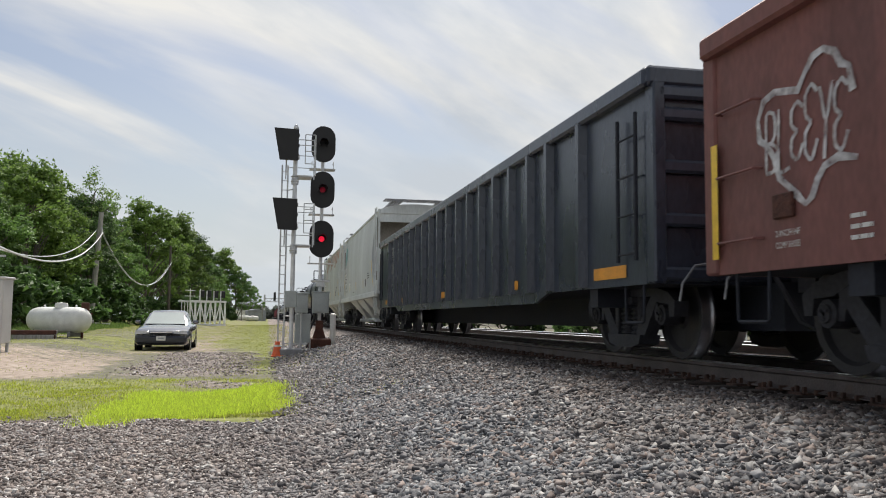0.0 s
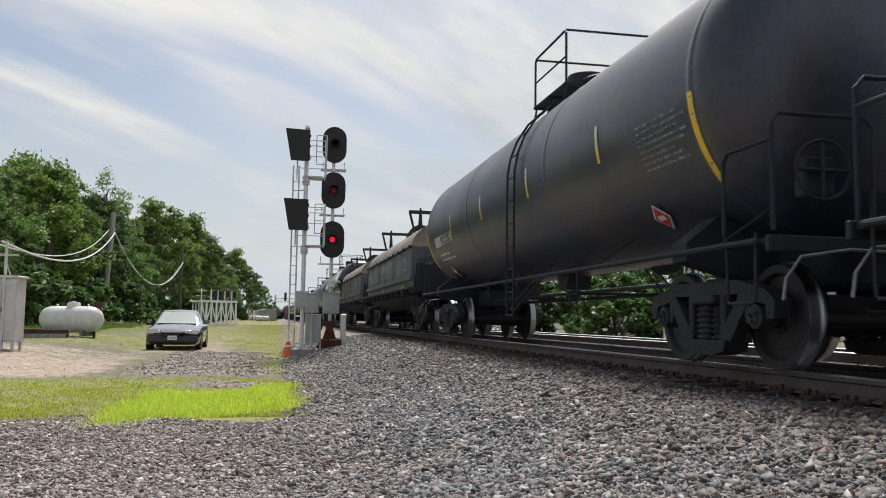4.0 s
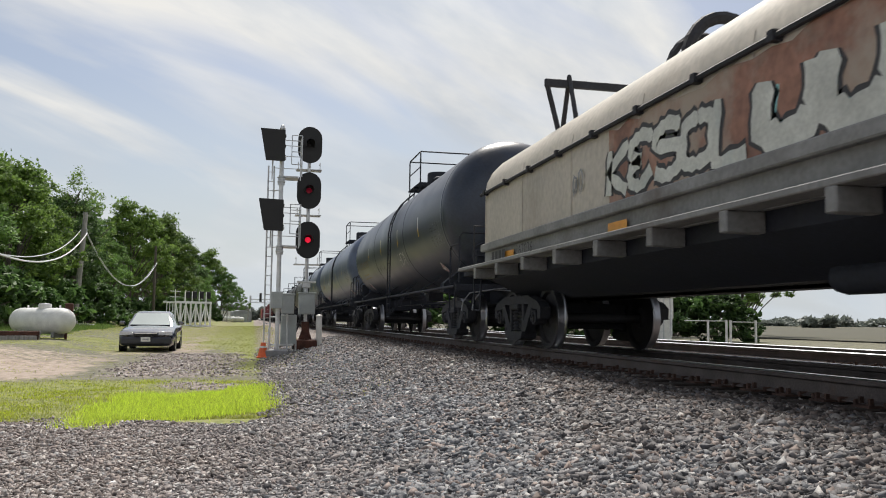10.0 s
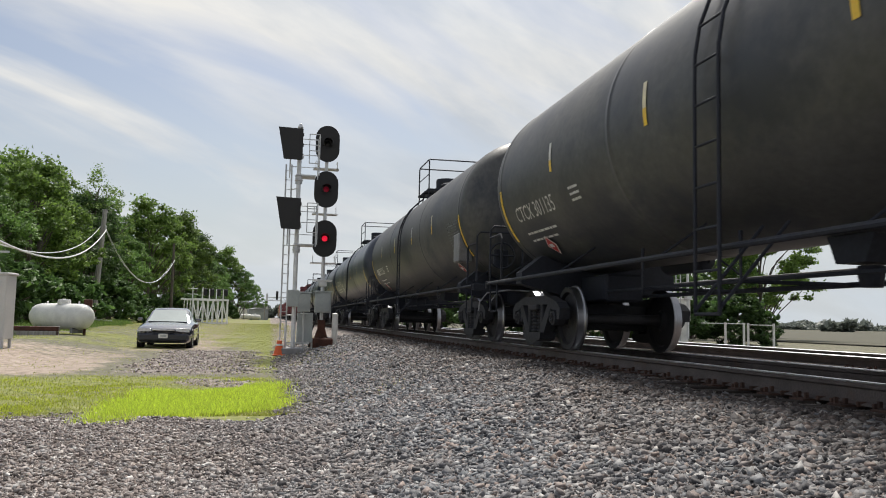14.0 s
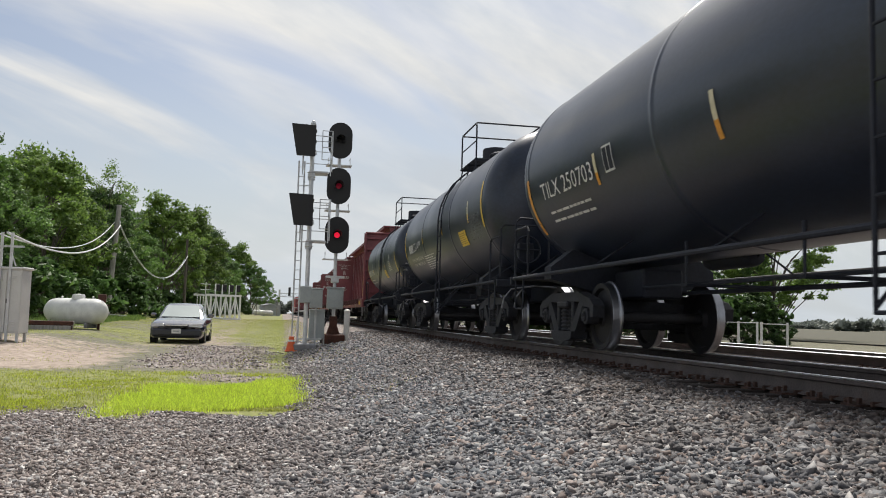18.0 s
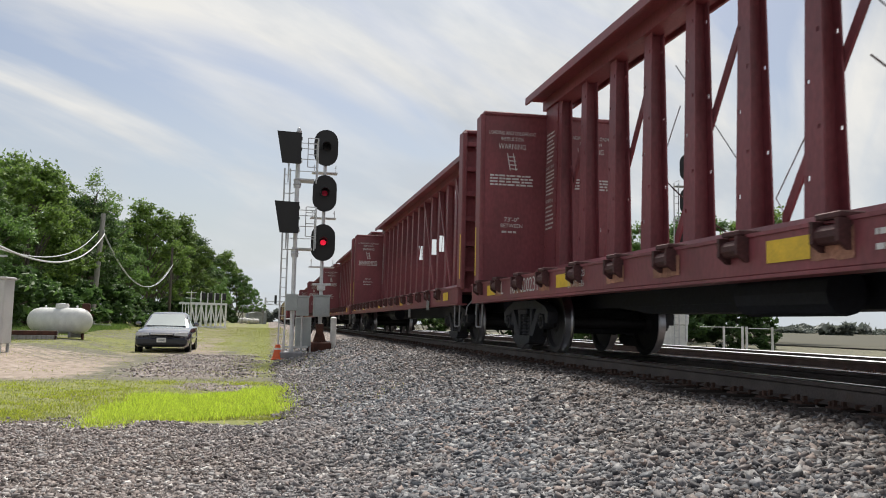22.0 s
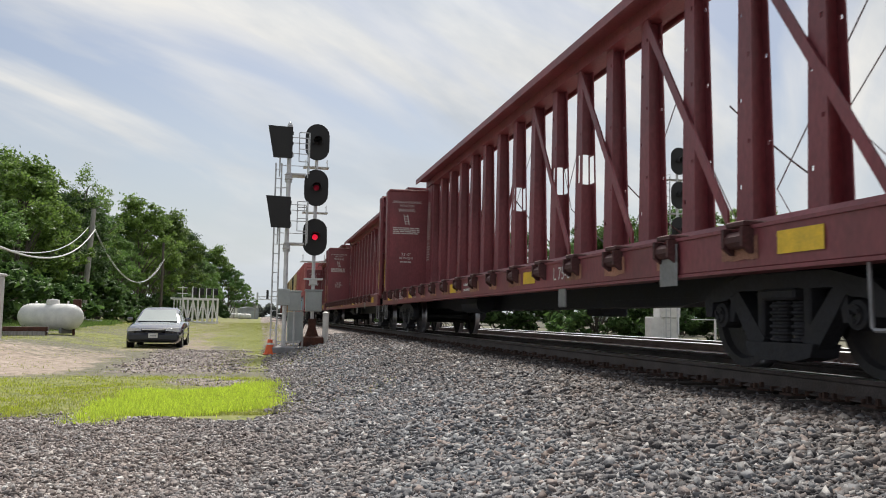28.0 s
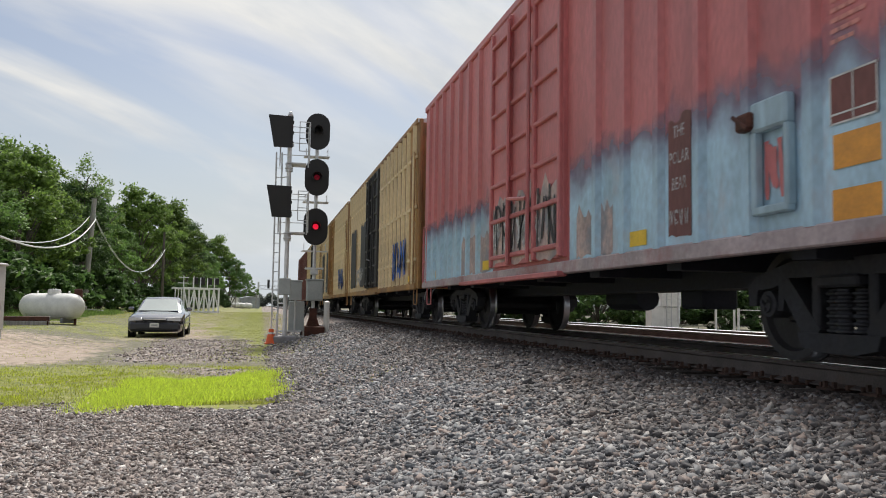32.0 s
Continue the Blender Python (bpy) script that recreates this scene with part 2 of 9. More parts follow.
def spray_fade(name):
    """Pale blue spray whose upper edge drifts off into purple-grey mist; pinkish and bare patches near the sill."""
    m = mat(name, (0.40, 0.58, 0.70), 0.5, 0, 0.22, 1.3, 14, 0, stain=(0.47, 0.40, 0.40), stain_at=(0.52, 0.68), stretch=(1, 1, 0.6))
    nt = m.node_tree
    b = nt.nodes["Principled BSDF"]
    N, L = nt.nodes.new, nt.links.new
    tc, sep, no = N("ShaderNodeTexCoord"), N("ShaderNodeSeparateXYZ"), N("ShaderNodeTexNoise")
    no.inputs["Scale"].default_value, no.inputs["Detail"].default_value = 1.3, 5
    L(tc.outputs["Object"], sep.inputs[0]); L(tc.outputs["Object"], no.inputs["Vector"])
    lift = N("ShaderNodeMath"); lift.operation = "MULTIPLY_ADD"
    lift.inputs[1].default_value = -1.1
    L(no.outputs["Fac"], lift.inputs[0]); L(sep.outputs[2], lift.inputs[2])
    edge, haze = N("ShaderNodeMapRange"), N("ShaderNodeMapRange")
    for node, lo, hi, a, c in ((edge, 1.52, 1.86, 1.0, 0.0), (haze, 1.30, 1.66, 0.0, 0.85)):
        for k, v in (("From Min", lo), ("From Max", hi), ("To Min", a), ("To Max", c)):
            node.inputs[k].default_value = v
        L(lift.outputs[0], node.inputs["Value"])
    mix = N("ShaderNodeMix"); mix.data_type = "RGBA"
    mix.inputs[7].default_value = (0.20, 0.19, 0.28, 1)
    was = b.inputs["Base Color"].links[0].from_socket
    L(haze.outputs[0], mix.inputs[0]); L(was, mix.inputs[6]); L(mix.outputs[2], b.inputs["Base Color"])
    L(edge.outputs[0], b.inputs["Alpha"])
    return m


M_SPRAY_FADE = spray_fade("drifting_blue_spray_paint")
M_SPRAY_WHITE = mat("white_spray_paint", (0.55, 0.55, 0.56), 0.6, 0, 0.2, 4, 30)
M_SPRAY_GREY = mat("thin_grey_spray_paint", (0.22, 0.23, 0.24), 0.6, 0, 0.25, 3, 30)
for thin in (M_SPRAY_WHITE, M_SPRAY_GREY):
    nt = thin.node_tree
    tc, no, mr = nt.nodes.new("ShaderNodeTexCoord"), nt.nodes.new("ShaderNodeTexNoise"), nt.nodes.new("ShaderNodeMapRange")
    no.inputs["Scale"].default_value, no.inputs["Detail"].default_value = 9.0, 6
    for k, v in (("From Min", 0.34), ("From Max", 0.62), ("To Min", 0.35), ("To Max", 0.95)):
        mr.inputs[k].default_value = v
    nt.links.new(tc.outputs["Object"], no.inputs["Vector"])
    nt.links.new(no.outputs["Fac"], mr.inputs["Value"])
    nt.links.new(mr.outputs[0], nt.nodes["Principled BSDF"].inputs["Alpha"])
M_SPRAY_TEAL = mat("teal_spray_paint", (0.20, 0.42, 0.42), 0.6, 0, 0.25, 3, 30)
M_SPRAY_DARK = mat("dark_spray_outline", (0.03, 0.028, 0.03), 0.6, 0, 0.2, 3, 30)
M_SPRAY_ORANGE = mat("orange_spray_paint", (0.42, 0.17, 0.08), 0.6, 0, 0.2, 3, 30)
M_WHITE_MARK = mat("white_stencil_paint", (0.62, 0.62, 0.60), 0.6, 0, 0.18, 5, 50)
M_GOLD_MARK = mat("faded_ochre_stencil_paint", (0.20, 0.145, 0.075), 0.6, 0, 0.2, 5, 50)
M_YELLOW = mat("yellow_reflective_sheeting", (0.76, 0.50, 0.03), 0.4, 0, 0.15, 6, 40)
M_MUSTARD = mat("dark_mustard_lettering", (0.36, 0.22, 0.02), 0.5, 0, 0.15, 6, 40)
M_PALE_SHEET = mat("pale_yellow_reflective_sheeting", (0.66, 0.60, 0.40), 0.4, 0, 0.15, 6, 40)
M_ORANGE_SHEET = mat("orange_reflective_sheeting", (0.70, 0.30, 0.03), 0.4, 0, 0.15, 6, 40)
M_PLACARD = mat("red_hazard_placard", (0.50, 0.05, 0.05), 0.5, 0, 0.15, 6, 40)
M_PLACARD_W = mat("white_hazard_placard", (0.70, 0.68, 0.67), 0.5, 0, 0.12, 6, 40)
M_PLACARD_PALE = mat("faded_pink_hazard_placard", (0.55, 0.36, 0.36), 0.5, 0, 0.12, 6, 40)
M_STEEL_PALE = mat("pale_weathered_steel", (0.25, 0.25, 0.26), 0.5, 0.5, 0.2, 4, 30)
M_GALV = mat("galvanised_steel", (0.50, 0.51, 0.52), 0.5, 0.35, 0.15, 6, 40, 0.05)
M_ALU = mat("dull_aluminium", (0.60, 0.61, 0.62), 0.5, 0.25, 0.12, 6, 40)
M_ALU_NEW = mat("bright_new_aluminium", (0.82, 0.83, 0.84), 0.45, 0.1, 0.08, 6, 40)
M_SIGNAL_BLACK = mat("matt_black_signal_paint", (0.012, 0.012, 0.013), 0.65, 0, 0.25, 4, 30)
M_CASE_GREY = mat("grey_equipment_case", (0.33, 0.36, 0.36), 0.5, 0.1, 0.12, 3, 30, 0.03)
M_WHITE_PAINT = mat("chalky_white_paint", (0.66, 0.66, 0.64), 0.55, 0, 0.12, 3, 30, 0.03, stain=(0.45, 0.42, 0.37), stain_at=(0.62, 0.8))
M_WOOD_OLD = mat("grey_weathered_wood", (0.31, 0.295, 0.28), 0.9, 0, 0.3, 3, 30, 0.5, stretch=(4, 4, 0.3))
M_WIRE_PALE = mat("pale_insulated_cable", (0.55, 0.57, 0.58), 0.5, 0, 0.1, 4, 30)
M_BLACK_RUBBER = mat("black_rubber", (0.015, 0.015, 0.016), 0.8, 0, 0.2, 5, 40)
M_CONE = mat("orange_traffic_cone", (0.70, 0.12, 0.03), 0.5, 0, 0.15, 6, 40)
M_CAR_DARK = mat("dark_navy_car_paint", (0.018, 0.021, 0.03), 0.25, 0.2, 0.08, 2, 60, coat=0.6)
M_CAR_TRIM = mat("chrome_trim", (0.7, 0.7, 0.72), 0.15, 1.0, 0.05, 4, 40)
M_LAMP_GLASS = mat("clear_lamp_glass", (0.52, 0.54, 0.58), 0.15, 0.5, 0.2, 20, 60, coat=1.0)
M_RED_LIT = glow_mat("lit_red_signal_lens", (0.85, 0.015, 0.05), 0.62)
M_RED_DIM = glow_mat("dim_red_signal_lens", (0.30, 0.008, 0.03), 0.1)
M_BARK = mat("tree_bark", (0.10, 0.085, 0.07), 0.95, 0, 0.3, 4, 30, 0.8, stretch=(3, 3, 0.6))
M_DARK_RUST = mat("dark_rusted_iron", (0.085, 0.035, 0.025), 0.85, 0.2, 0.4, 5, 40, 0.4, stain=(0.04, 0.025, 0.02))
M_SHED = mat("grey_corrugated_shed", (0.30, 0.32, 0.34), 0.6, 0.2, 0.15, 1, 20)


def leaf_mat(name, color, spread=0.45):
    m = bpy.data.materials.new(name)
    m.use_nodes = True
    nt = m.node_tree
    b = nt.nodes["Principled BSDF"]
    N, L = nt.nodes.new, nt.links.new
    geo, r, oi = N("ShaderNodeNewGeometry"), N("ShaderNodeValToRGB"), N("ShaderNodeObjectInfo")
    c = Vector(color)
    r.color_ramp.elements[0].color = (*(c * (1 - spread)), 1)
    r.color_ramp.elements[1].color = (c.x * (1 + spread * 1.3), c.y * (1 + spread), c.z * (1 + spread * 0.4), 1)
    L(geo.outputs["Random Per Island"], r.inputs[0])
    mr = N("ShaderNodeMapRange")
    mr.inputs["To Min"].default_value, mr.inputs["To Max"].default_value = 0.7, 1.35
    L(oi.outputs["Random"], mr.inputs["Value"])
    sc = N("ShaderNodeVectorMath"); sc.operation = "SCALE"
    L(r.outputs[0], sc.inputs[0]); L(mr.outputs[0], sc.inputs["Scale"])
    L(sc.outputs[0], b.inputs["Base Color"])
    b.inputs["Roughness"].default_value = 0.6
    tr, mixs, out = N("ShaderNodeBsdfTranslucent"), N("ShaderNodeMixShader"), nt.nodes["Material Output"]
    L(sc.outputs[0], tr.inputs[0])
    mixs.inputs[0].default_value = 0.40
    L(b.outputs[0], mixs.inputs[1]); L(tr.outputs[0], mixs.inputs[2]); L(mixs.outputs[0], out.inputs[0])
    return m


M_LEAF = leaf_mat("summer_leaves", (0.105, 0.200, 0.055))
M_LEAF_DARK = leaf_mat("dark_summer_leaves", (0.072, 0.145, 0.046))
M_LEAF_LIGHT = leaf_mat("light_summer_leaves", (0.150, 0.255, 0.062))
M_GRASS_BRIGHT = leaf_mat("fresh_bright_grass", (0.40, 0.52, 0.075), 0.4)
M_GRASS_THIN = leaf_mat("thin_yellow_green_grass", (0.42, 0.51, 0.065), 0.4)
M_GRASS_DULL = leaf_mat("dry_yellowish_grass", (0.33, 0.38, 0.085), 0.4)


def stone_mat(name, base):
    """Crushed stone: grey on the bank, pinkish brown in the yard's old gravel and beside the rusty rail, where the
    colour also holds the train's shade.
    """
    m = bpy.data.materials.new(name)
    m.use_nodes = True
    nt = m.node_tree
    b = nt.nodes["Principled BSDF"]
    N, L = nt.nodes.new, nt.links.new
    geo = N("ShaderNodeNewGeometry")

    def ramp(*stops):
        r = N("ShaderNodeValToRGB")
        e = r.color_ramp.elements
        e[0].position, e[0].color = stops[0][0], (*(base * v for v in stops[0][1]), 1)
        e[1].position, e[1].color = stops[-1][0], (*(base * v for v in stops[-1][1]), 1)
        for p, c in stops[1:-1]:
            e.new(p).color = (*(base * v for v in c), 1)
        L(geo.outputs["Random Per Island"], r.inputs[0])
        return r.outputs[0]

    grey = ramp((0.0, (0.20, 0.21, 0.24)), (0.25, (0.55, 0.57, 0.64)), (0.5, (0.92, 0.92, 0.97)), (0.68, (1.30, 0.98, 0.84)), (0.76, (0.62, 0.70, 0.78)), (0.9, (1.25, 1.25, 1.29)), (1.0, (2.1, 2.08, 2.05)))
    warm = ramp((0.0, (0.38, 0.32, 0.30)), (0.3, (1.0, 0.82, 0.75)), (0.55, (1.45, 1.20, 1.09)), (0.72, (1.18, 1.15, 1.17)), (0.88, (1.9, 1.68, 1.55)), (1.0, (2.7, 2.6, 2.5)))
    # rust brown, taken darker to paint in the shade beside the train
    rusty = ramp((0.0, (0.14, 0.11, 0.10)), (0.35, (0.42, 0.34, 0.30)), (0.65, (0.68, 0.51, 0.43)), (0.85, (0.58, 0.58, 0.62)), (1.0, (1.5, 1.35, 1.2)))
    tc, no, sep, big = N("ShaderNodeTexCoord"), N("ShaderNodeTexNoise"), N("ShaderNodeSeparateXYZ"), N("ShaderNodeTexNoise")
    no.inputs["Scale"].default_value, no.inputs["Detail"].default_value = 45, 5
    big.inputs["Scale"].default_value, big.inputs["Detail"].default_value = 0.9, 4
    L(tc.outputs["Object"], no.inputs["Vector"]); L(tc.outputs["Object"], big.inputs["Vector"]); L(tc.outputs["Object"], sep.inputs[0])
    yard, toe = N("ShaderNodeMapRange"), N("ShaderNodeMapRange")
    for node, lo, hi in ((yard, 1.2, -1.0), (toe, 1.7, 4.0)):
        node.inputs["From Min"].default_value, node.inputs["From Max"].default_value = lo, hi
        L(sep.outputs[0], node.inputs["Value"])
    col = grey
    for node, layer in ((yard, warm), (toe, rusty)):
        blot = N("ShaderNodeMath"); blot.operation = "MULTIPLY_ADD"
        blot.inputs[1].default_value, blot.inputs[2].default_value = 1.3, -0.60
        L(big.outputs["Fac"], blot.inputs[0])
        fac = N("ShaderNodeMath"); fac.operation = "ADD"; fac.use_clamp = True
        L(node.outputs[0], fac.inputs[0]); L(blot.outputs[0], fac.inputs[1])
        mix = N("ShaderNodeMix"); mix.data_type = "RGBA"
        L(fac.outputs[0], mix.inputs[0]); L(col, mix.inputs[6]); L(layer, mix.inputs[7])
        col = mix.outputs[2]
    mr = N("ShaderNodeMapRange")
    mr.inputs["To Min"].default_value, mr.inputs["To Max"].default_value = 0.55, 1.45
    L(no.outputs["Fac"], mr.inputs["Value"])
    sc = N("ShaderNodeVectorMath"); sc.operation = "SCALE"
    L(mix.outputs[2], sc.inputs[0]); L(mr.outputs[0], sc.inputs["Scale"]); L(sc.outputs[0], b.inputs["Base Color"])
    b.inputs["Roughness"].default_value = 0.8
    bp = N("ShaderNodeBump")
    bp.inputs["Strength"].default_value, bp.inputs["Distance"].default_value = 0.4, 0.01
    L(no.outputs["Fac"], bp.inputs["Height"]); L(bp.outputs[0], b.inputs["Normal"])
    return m


M_STONE = stone_mat("crushed_granite", 0.20)


def ground_mat():
    """Soil whose cover (red: grass, green: bare dirt, blue: gravel) is laid out in the mesh's cover attribute."""
    m = bpy.data.materials.new("yard_ground")
    m.use_nodes = True
    nt = m.node_tree
    b = nt.nodes["Principled BSDF"]
    N, L = nt.nodes.new, nt.links.new
    at, sep, tc = N("ShaderNodeAttribute"), N("ShaderNodeSeparateColor"), N("ShaderNodeTexCoord")
    at.attribute_name = "cover"
    L(at.outputs["Color"], sep.inputs[0])
    fine, mid, vor = N("ShaderNodeTexNoise"), N("ShaderNodeTexNoise"), N("ShaderNodeTexVoronoi")
    fine.inputs["Scale"].default_value, fine.inputs["Detail"].default_value = 5, 12
    mid.inputs["Scale"].default_value, mid.inputs["Detail"].default_value = 1.1, 9
    vor.inputs["Scale"].default_value = 17
    for n in (fine, mid, vor):
        L(tc.outputs["Object"], n.inputs["Vector"])

    def ramp(src, *stops):
        r = N("ShaderNodeValToRGB")
        e = r.color_ramp.elements
        e[0].position, e[0].color = stops[0][0], (*stops[0][1], 1)
        e[1].position, e[1].color = stops[-1][0], (*stops[-1][1], 1)
        for p, c in stops[1:-1]:
            e.new(p).color = (*c, 1)
        L(src, r.inputs[0])
        return r.outputs[0]

    soil = ramp(fine.outputs["Fac"], (0.3, (0.085, 0.085, 0.05)), (0.5, (0.14, 0.132, 0.09)), (0.7, (0.20, 0.185, 0.14)))
    grass = ramp(fine.outputs["Fac"], (0.3, (0.10, 0.125, 0.03)), (0.52, (0.20, 0.215, 0.055)), (0.75, (0.29, 0.275, 0.12)))
    dirt = ramp(fine.outputs["Fac"], (0.3, (0.21, 0.165, 0.13)), (0.5, (0.33, 0.265, 0.215)), (0.8, (0.46, 0.385, 0.33)))
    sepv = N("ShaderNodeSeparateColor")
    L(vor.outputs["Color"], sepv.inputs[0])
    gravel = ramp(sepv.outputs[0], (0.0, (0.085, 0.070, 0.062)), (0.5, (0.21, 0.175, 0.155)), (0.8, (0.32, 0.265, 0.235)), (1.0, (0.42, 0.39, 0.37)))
    col = soil
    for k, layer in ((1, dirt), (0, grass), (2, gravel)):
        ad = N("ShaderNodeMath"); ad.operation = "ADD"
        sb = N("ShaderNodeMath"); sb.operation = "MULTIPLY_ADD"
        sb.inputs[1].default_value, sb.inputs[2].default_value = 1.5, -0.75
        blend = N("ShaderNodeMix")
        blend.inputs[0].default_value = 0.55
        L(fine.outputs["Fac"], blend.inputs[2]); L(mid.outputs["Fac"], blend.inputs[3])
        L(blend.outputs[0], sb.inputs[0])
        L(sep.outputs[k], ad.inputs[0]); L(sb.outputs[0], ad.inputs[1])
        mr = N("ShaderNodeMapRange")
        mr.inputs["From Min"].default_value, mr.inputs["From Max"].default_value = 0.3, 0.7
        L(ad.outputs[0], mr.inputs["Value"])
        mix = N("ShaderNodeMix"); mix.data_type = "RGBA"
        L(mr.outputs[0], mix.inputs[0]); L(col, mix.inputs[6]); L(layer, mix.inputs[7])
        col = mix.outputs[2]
    L(col, b.inputs["Base Color"])
    b.inputs["Roughness"].default_value = 0.95
    bp = N("ShaderNodeBump")
    bp.inputs["Strength"].default_value, bp.inputs["Distance"].default_value = 0.6, 0.03
    L(vor.outputs["Distance"], bp.inputs["Height"]); L(bp.outputs[0], b.inputs["Normal"])
    return m


M_GROUND = ground_mat()

# ---- building tools ----
class Build:
    """Collects the faces of one mesh."""

    def __init__(self):
        self.v, self.f, self.k = [], [], []
        self.slot = 0

    def add(self, verts, faces):
        o = len(self.v)
        self.v.extend(tuple(p) for p in verts)
        self.f.extend(tuple(i + o for i in f) for f in faces)
        self.k.extend([self.slot] * len(faces))
        return self

    def box(self, c, s, chamfer=0.0, m=None):
        hx, hy, hz = s[0] / 2, s[1] / 2, s[2] / 2
        if chamfer <= 0:
            vs = [(x, y, z) for x in (-hx, hx) for y in (-hy, hy) for z in (-hz, hz)]
            fs = [(0, 1, 3, 2), (4, 6, 7, 5), (0, 4, 5, 1), (2, 3, 7, 6), (0, 2, 6, 4), (1, 5, 7, 3)]
        else:
            k = min(chamfer, hx * 0.9, hy * 0.9, hz * 0.9)
            vs, ix = [], {}
            for a in (-1, 1):
                for b in (-1, 1):
                    for c2 in (-1, 1):
                        for ax in range(3):
                            p = [a * (hx - k), b * (hy - k), c2 * (hz - k)]
                            p[ax] = (a * hx, b * hy, c2 * hz)[ax]
                            ix[(a, b, c2, ax)] = len(vs)
                            vs.append(tuple(p))
            fs = []
            for a in (-1, 1):
                fs.append([ix[(a, b, c2, 0)] for b, c2 in ((-1, -1), (1, -1), (1, 1), (-1, 1))][::a])
                fs.append([ix[(b, a, c2, 1)] for b, c2 in ((-1, -1), (-1, 1), (1, 1), (1, -1))][::a])
                fs.append([ix[(b, c2, a, 2)] for b, c2 in ((-1, -1), (1, -1), (1, 1), (-1, 1))][::a])
                for b in (-1, 1):
                    fs.append([ix[(-1, a, b, 1)], ix[(1, a, b, 1)], ix[(1, a, b, 2)], ix[(-1, a, b, 2)]][::-a * b])
                    fs.append([ix[(a, -1, b, 0)], ix[(a, 1, b, 0)], ix[(a, 1, b, 2)], ix[(a, -1, b, 2)]][::a * b])
                    fs.append([ix[(a, b, -1, 0)], ix[(a, b, 1, 0)], ix[(a, b, 1, 1)], ix[(a, b, -1, 1)]][::-a * b])
                    for c2 in (-1, 1):
                        fs.append([ix[(a, b, c2, 0)], ix[(a, b, c2, 1)], ix[(a, b, c2, 2)]][::a * b * c2])
        m = m or Matrix()
        t = Matrix.Translation(c) @ m
        return self.add([t @ Vector(p) for p in vs], fs)

    def tube(self, pts, r, seg=8, caps=True):
        """A round bar along a polyline; r may be one radius or one for each point."""
        pts = [Vector(p) for p in pts]
        rs = r if isinstance(r, (list, tuple)) else [r] * len(pts)
        rings = []
        ref = None
        for i, p in enumerate(pts):
            d = (pts[min(i + 1, len(pts) - 1)] - pts[max(i - 1, 0)]).normalized()
            if ref is None:
                ref = d.orthogonal().normalized()
            ref = (ref - d * ref.dot(d)).normalized()
            o = d.cross(ref)
            rings.append([p + (ref * math.cos(2 * math.pi * j / seg) + o * math.sin(2 * math.pi * j / seg)) * rs[i] for j in range(seg)])
        vs = [q for ring in rings for q in ring]
        fs = []
        for i in range(len(pts) - 1):
            for j in range(seg):
                a, b = i * seg + j, i * seg + (j + 1) % seg
                fs.append((a, b, b + seg, a + seg))
        if caps:
            fs.append(tuple(range(seg))[::-1])
            fs.append(tuple(range((len(pts) - 1) * seg, len(pts) * seg)))
        return self.add(vs, fs)

    def lathe(self, profile, axis="y", c=(0, 0, 0), seg=32, caps=False):
        """Turn (radius, along) pairs about an axis."""
        vs = []
        for r, h in profile:
            for j in range(seg):
                a = 2 * math.pi * j / seg
                u, w = r * math.cos(a), r * math.sin(a)
                p = {"x": (h, u, w), "y": (w, h, u), "z": (u, w, h)}[axis]
                vs.append((p[0] + c[0], p[1] + c[1], p[2] + c[2]))
        fs = []
        for i in range(len(profile) - 1):
            for j in range(seg):
                a, b = i * seg + j, i * seg + (j + 1) % seg
                fs.append((a, b, b + seg, a + seg))
        if caps:
            fs.append(tuple(range(seg))[::-1])
            fs.append(tuple(range((len(profile) - 1) * seg, len(profile) * seg)))
        return self.add(vs, fs)

    def prism(self, outline, lo, hi, axis="x"):
        """An outline of (a, b) pairs pushed from lo to hi along an axis: x takes (y, z), y takes (x, z), z takes (x, y)."""
        n = len(outline)
        put = {"x": lambda a, b, h: (h, a, b), "y": lambda a, b, h: (a, h, b), "z": lambda a, b, h: (a, b, h)}[axis]
        vs = [put(a, b, lo) for a, b in outline] + [put(a, b, hi) for a, b in outline]
        fs = [tuple(range(n))[::-1], tuple(range(n, 2 * n))] + [(i, (i + 1) % n, n + (i + 1) % n, n + i) for i in range(n)]
        return self.add(vs, fs)

    def sheet(self, a, b, c, d):
        return self.add([a, b, c, d], [(0, 1, 2, 3)])

    def mesh(self, name, mats, smooth=False):
        me = bpy.data.meshes.new(name)
        me.from_pydata([tuple(p) for p in self.v], [], self.f)
        for m in mats if isinstance(mats, (list, tuple)) else [mats]:
            me.materials.append(m)
        if any(self.k):
            me.polygons.foreach_set("material_index", self.k)
        bm = bmesh.new()
        bm.from_mesh(me)
        bmesh.ops.recalc_face_normals(bm, faces=bm.faces)
        bm.to_mesh(me)
        bm.free()
        if smooth:
            me.shade_smooth()
            me.set_sharp_from_angle(angle=radians(38))
        return me


MESHES = {}


def cached(key, make, name, mats, smooth=False):
    if key not in MESHES:
        b = Build()
        make(b)
        MESHES[key] = b.mesh(name, mats, smooth)
    return MESHES[key]


def part(name, built, material, parent, label="", at=None, smooth=False):
    """Links a mesh as one object under a thing or a part."""
    me = built if isinstance(built, bpy.types.Mesh) else built.mesh(name, material, smooth)
    ob = new(name, me)
    ob.parent = parent
    if at is not None:
        ob.matrix_basis = at if isinstance(at, Matrix) else Matrix.Translation(at)
    if label:
        tagged(ob, label)
    return ob


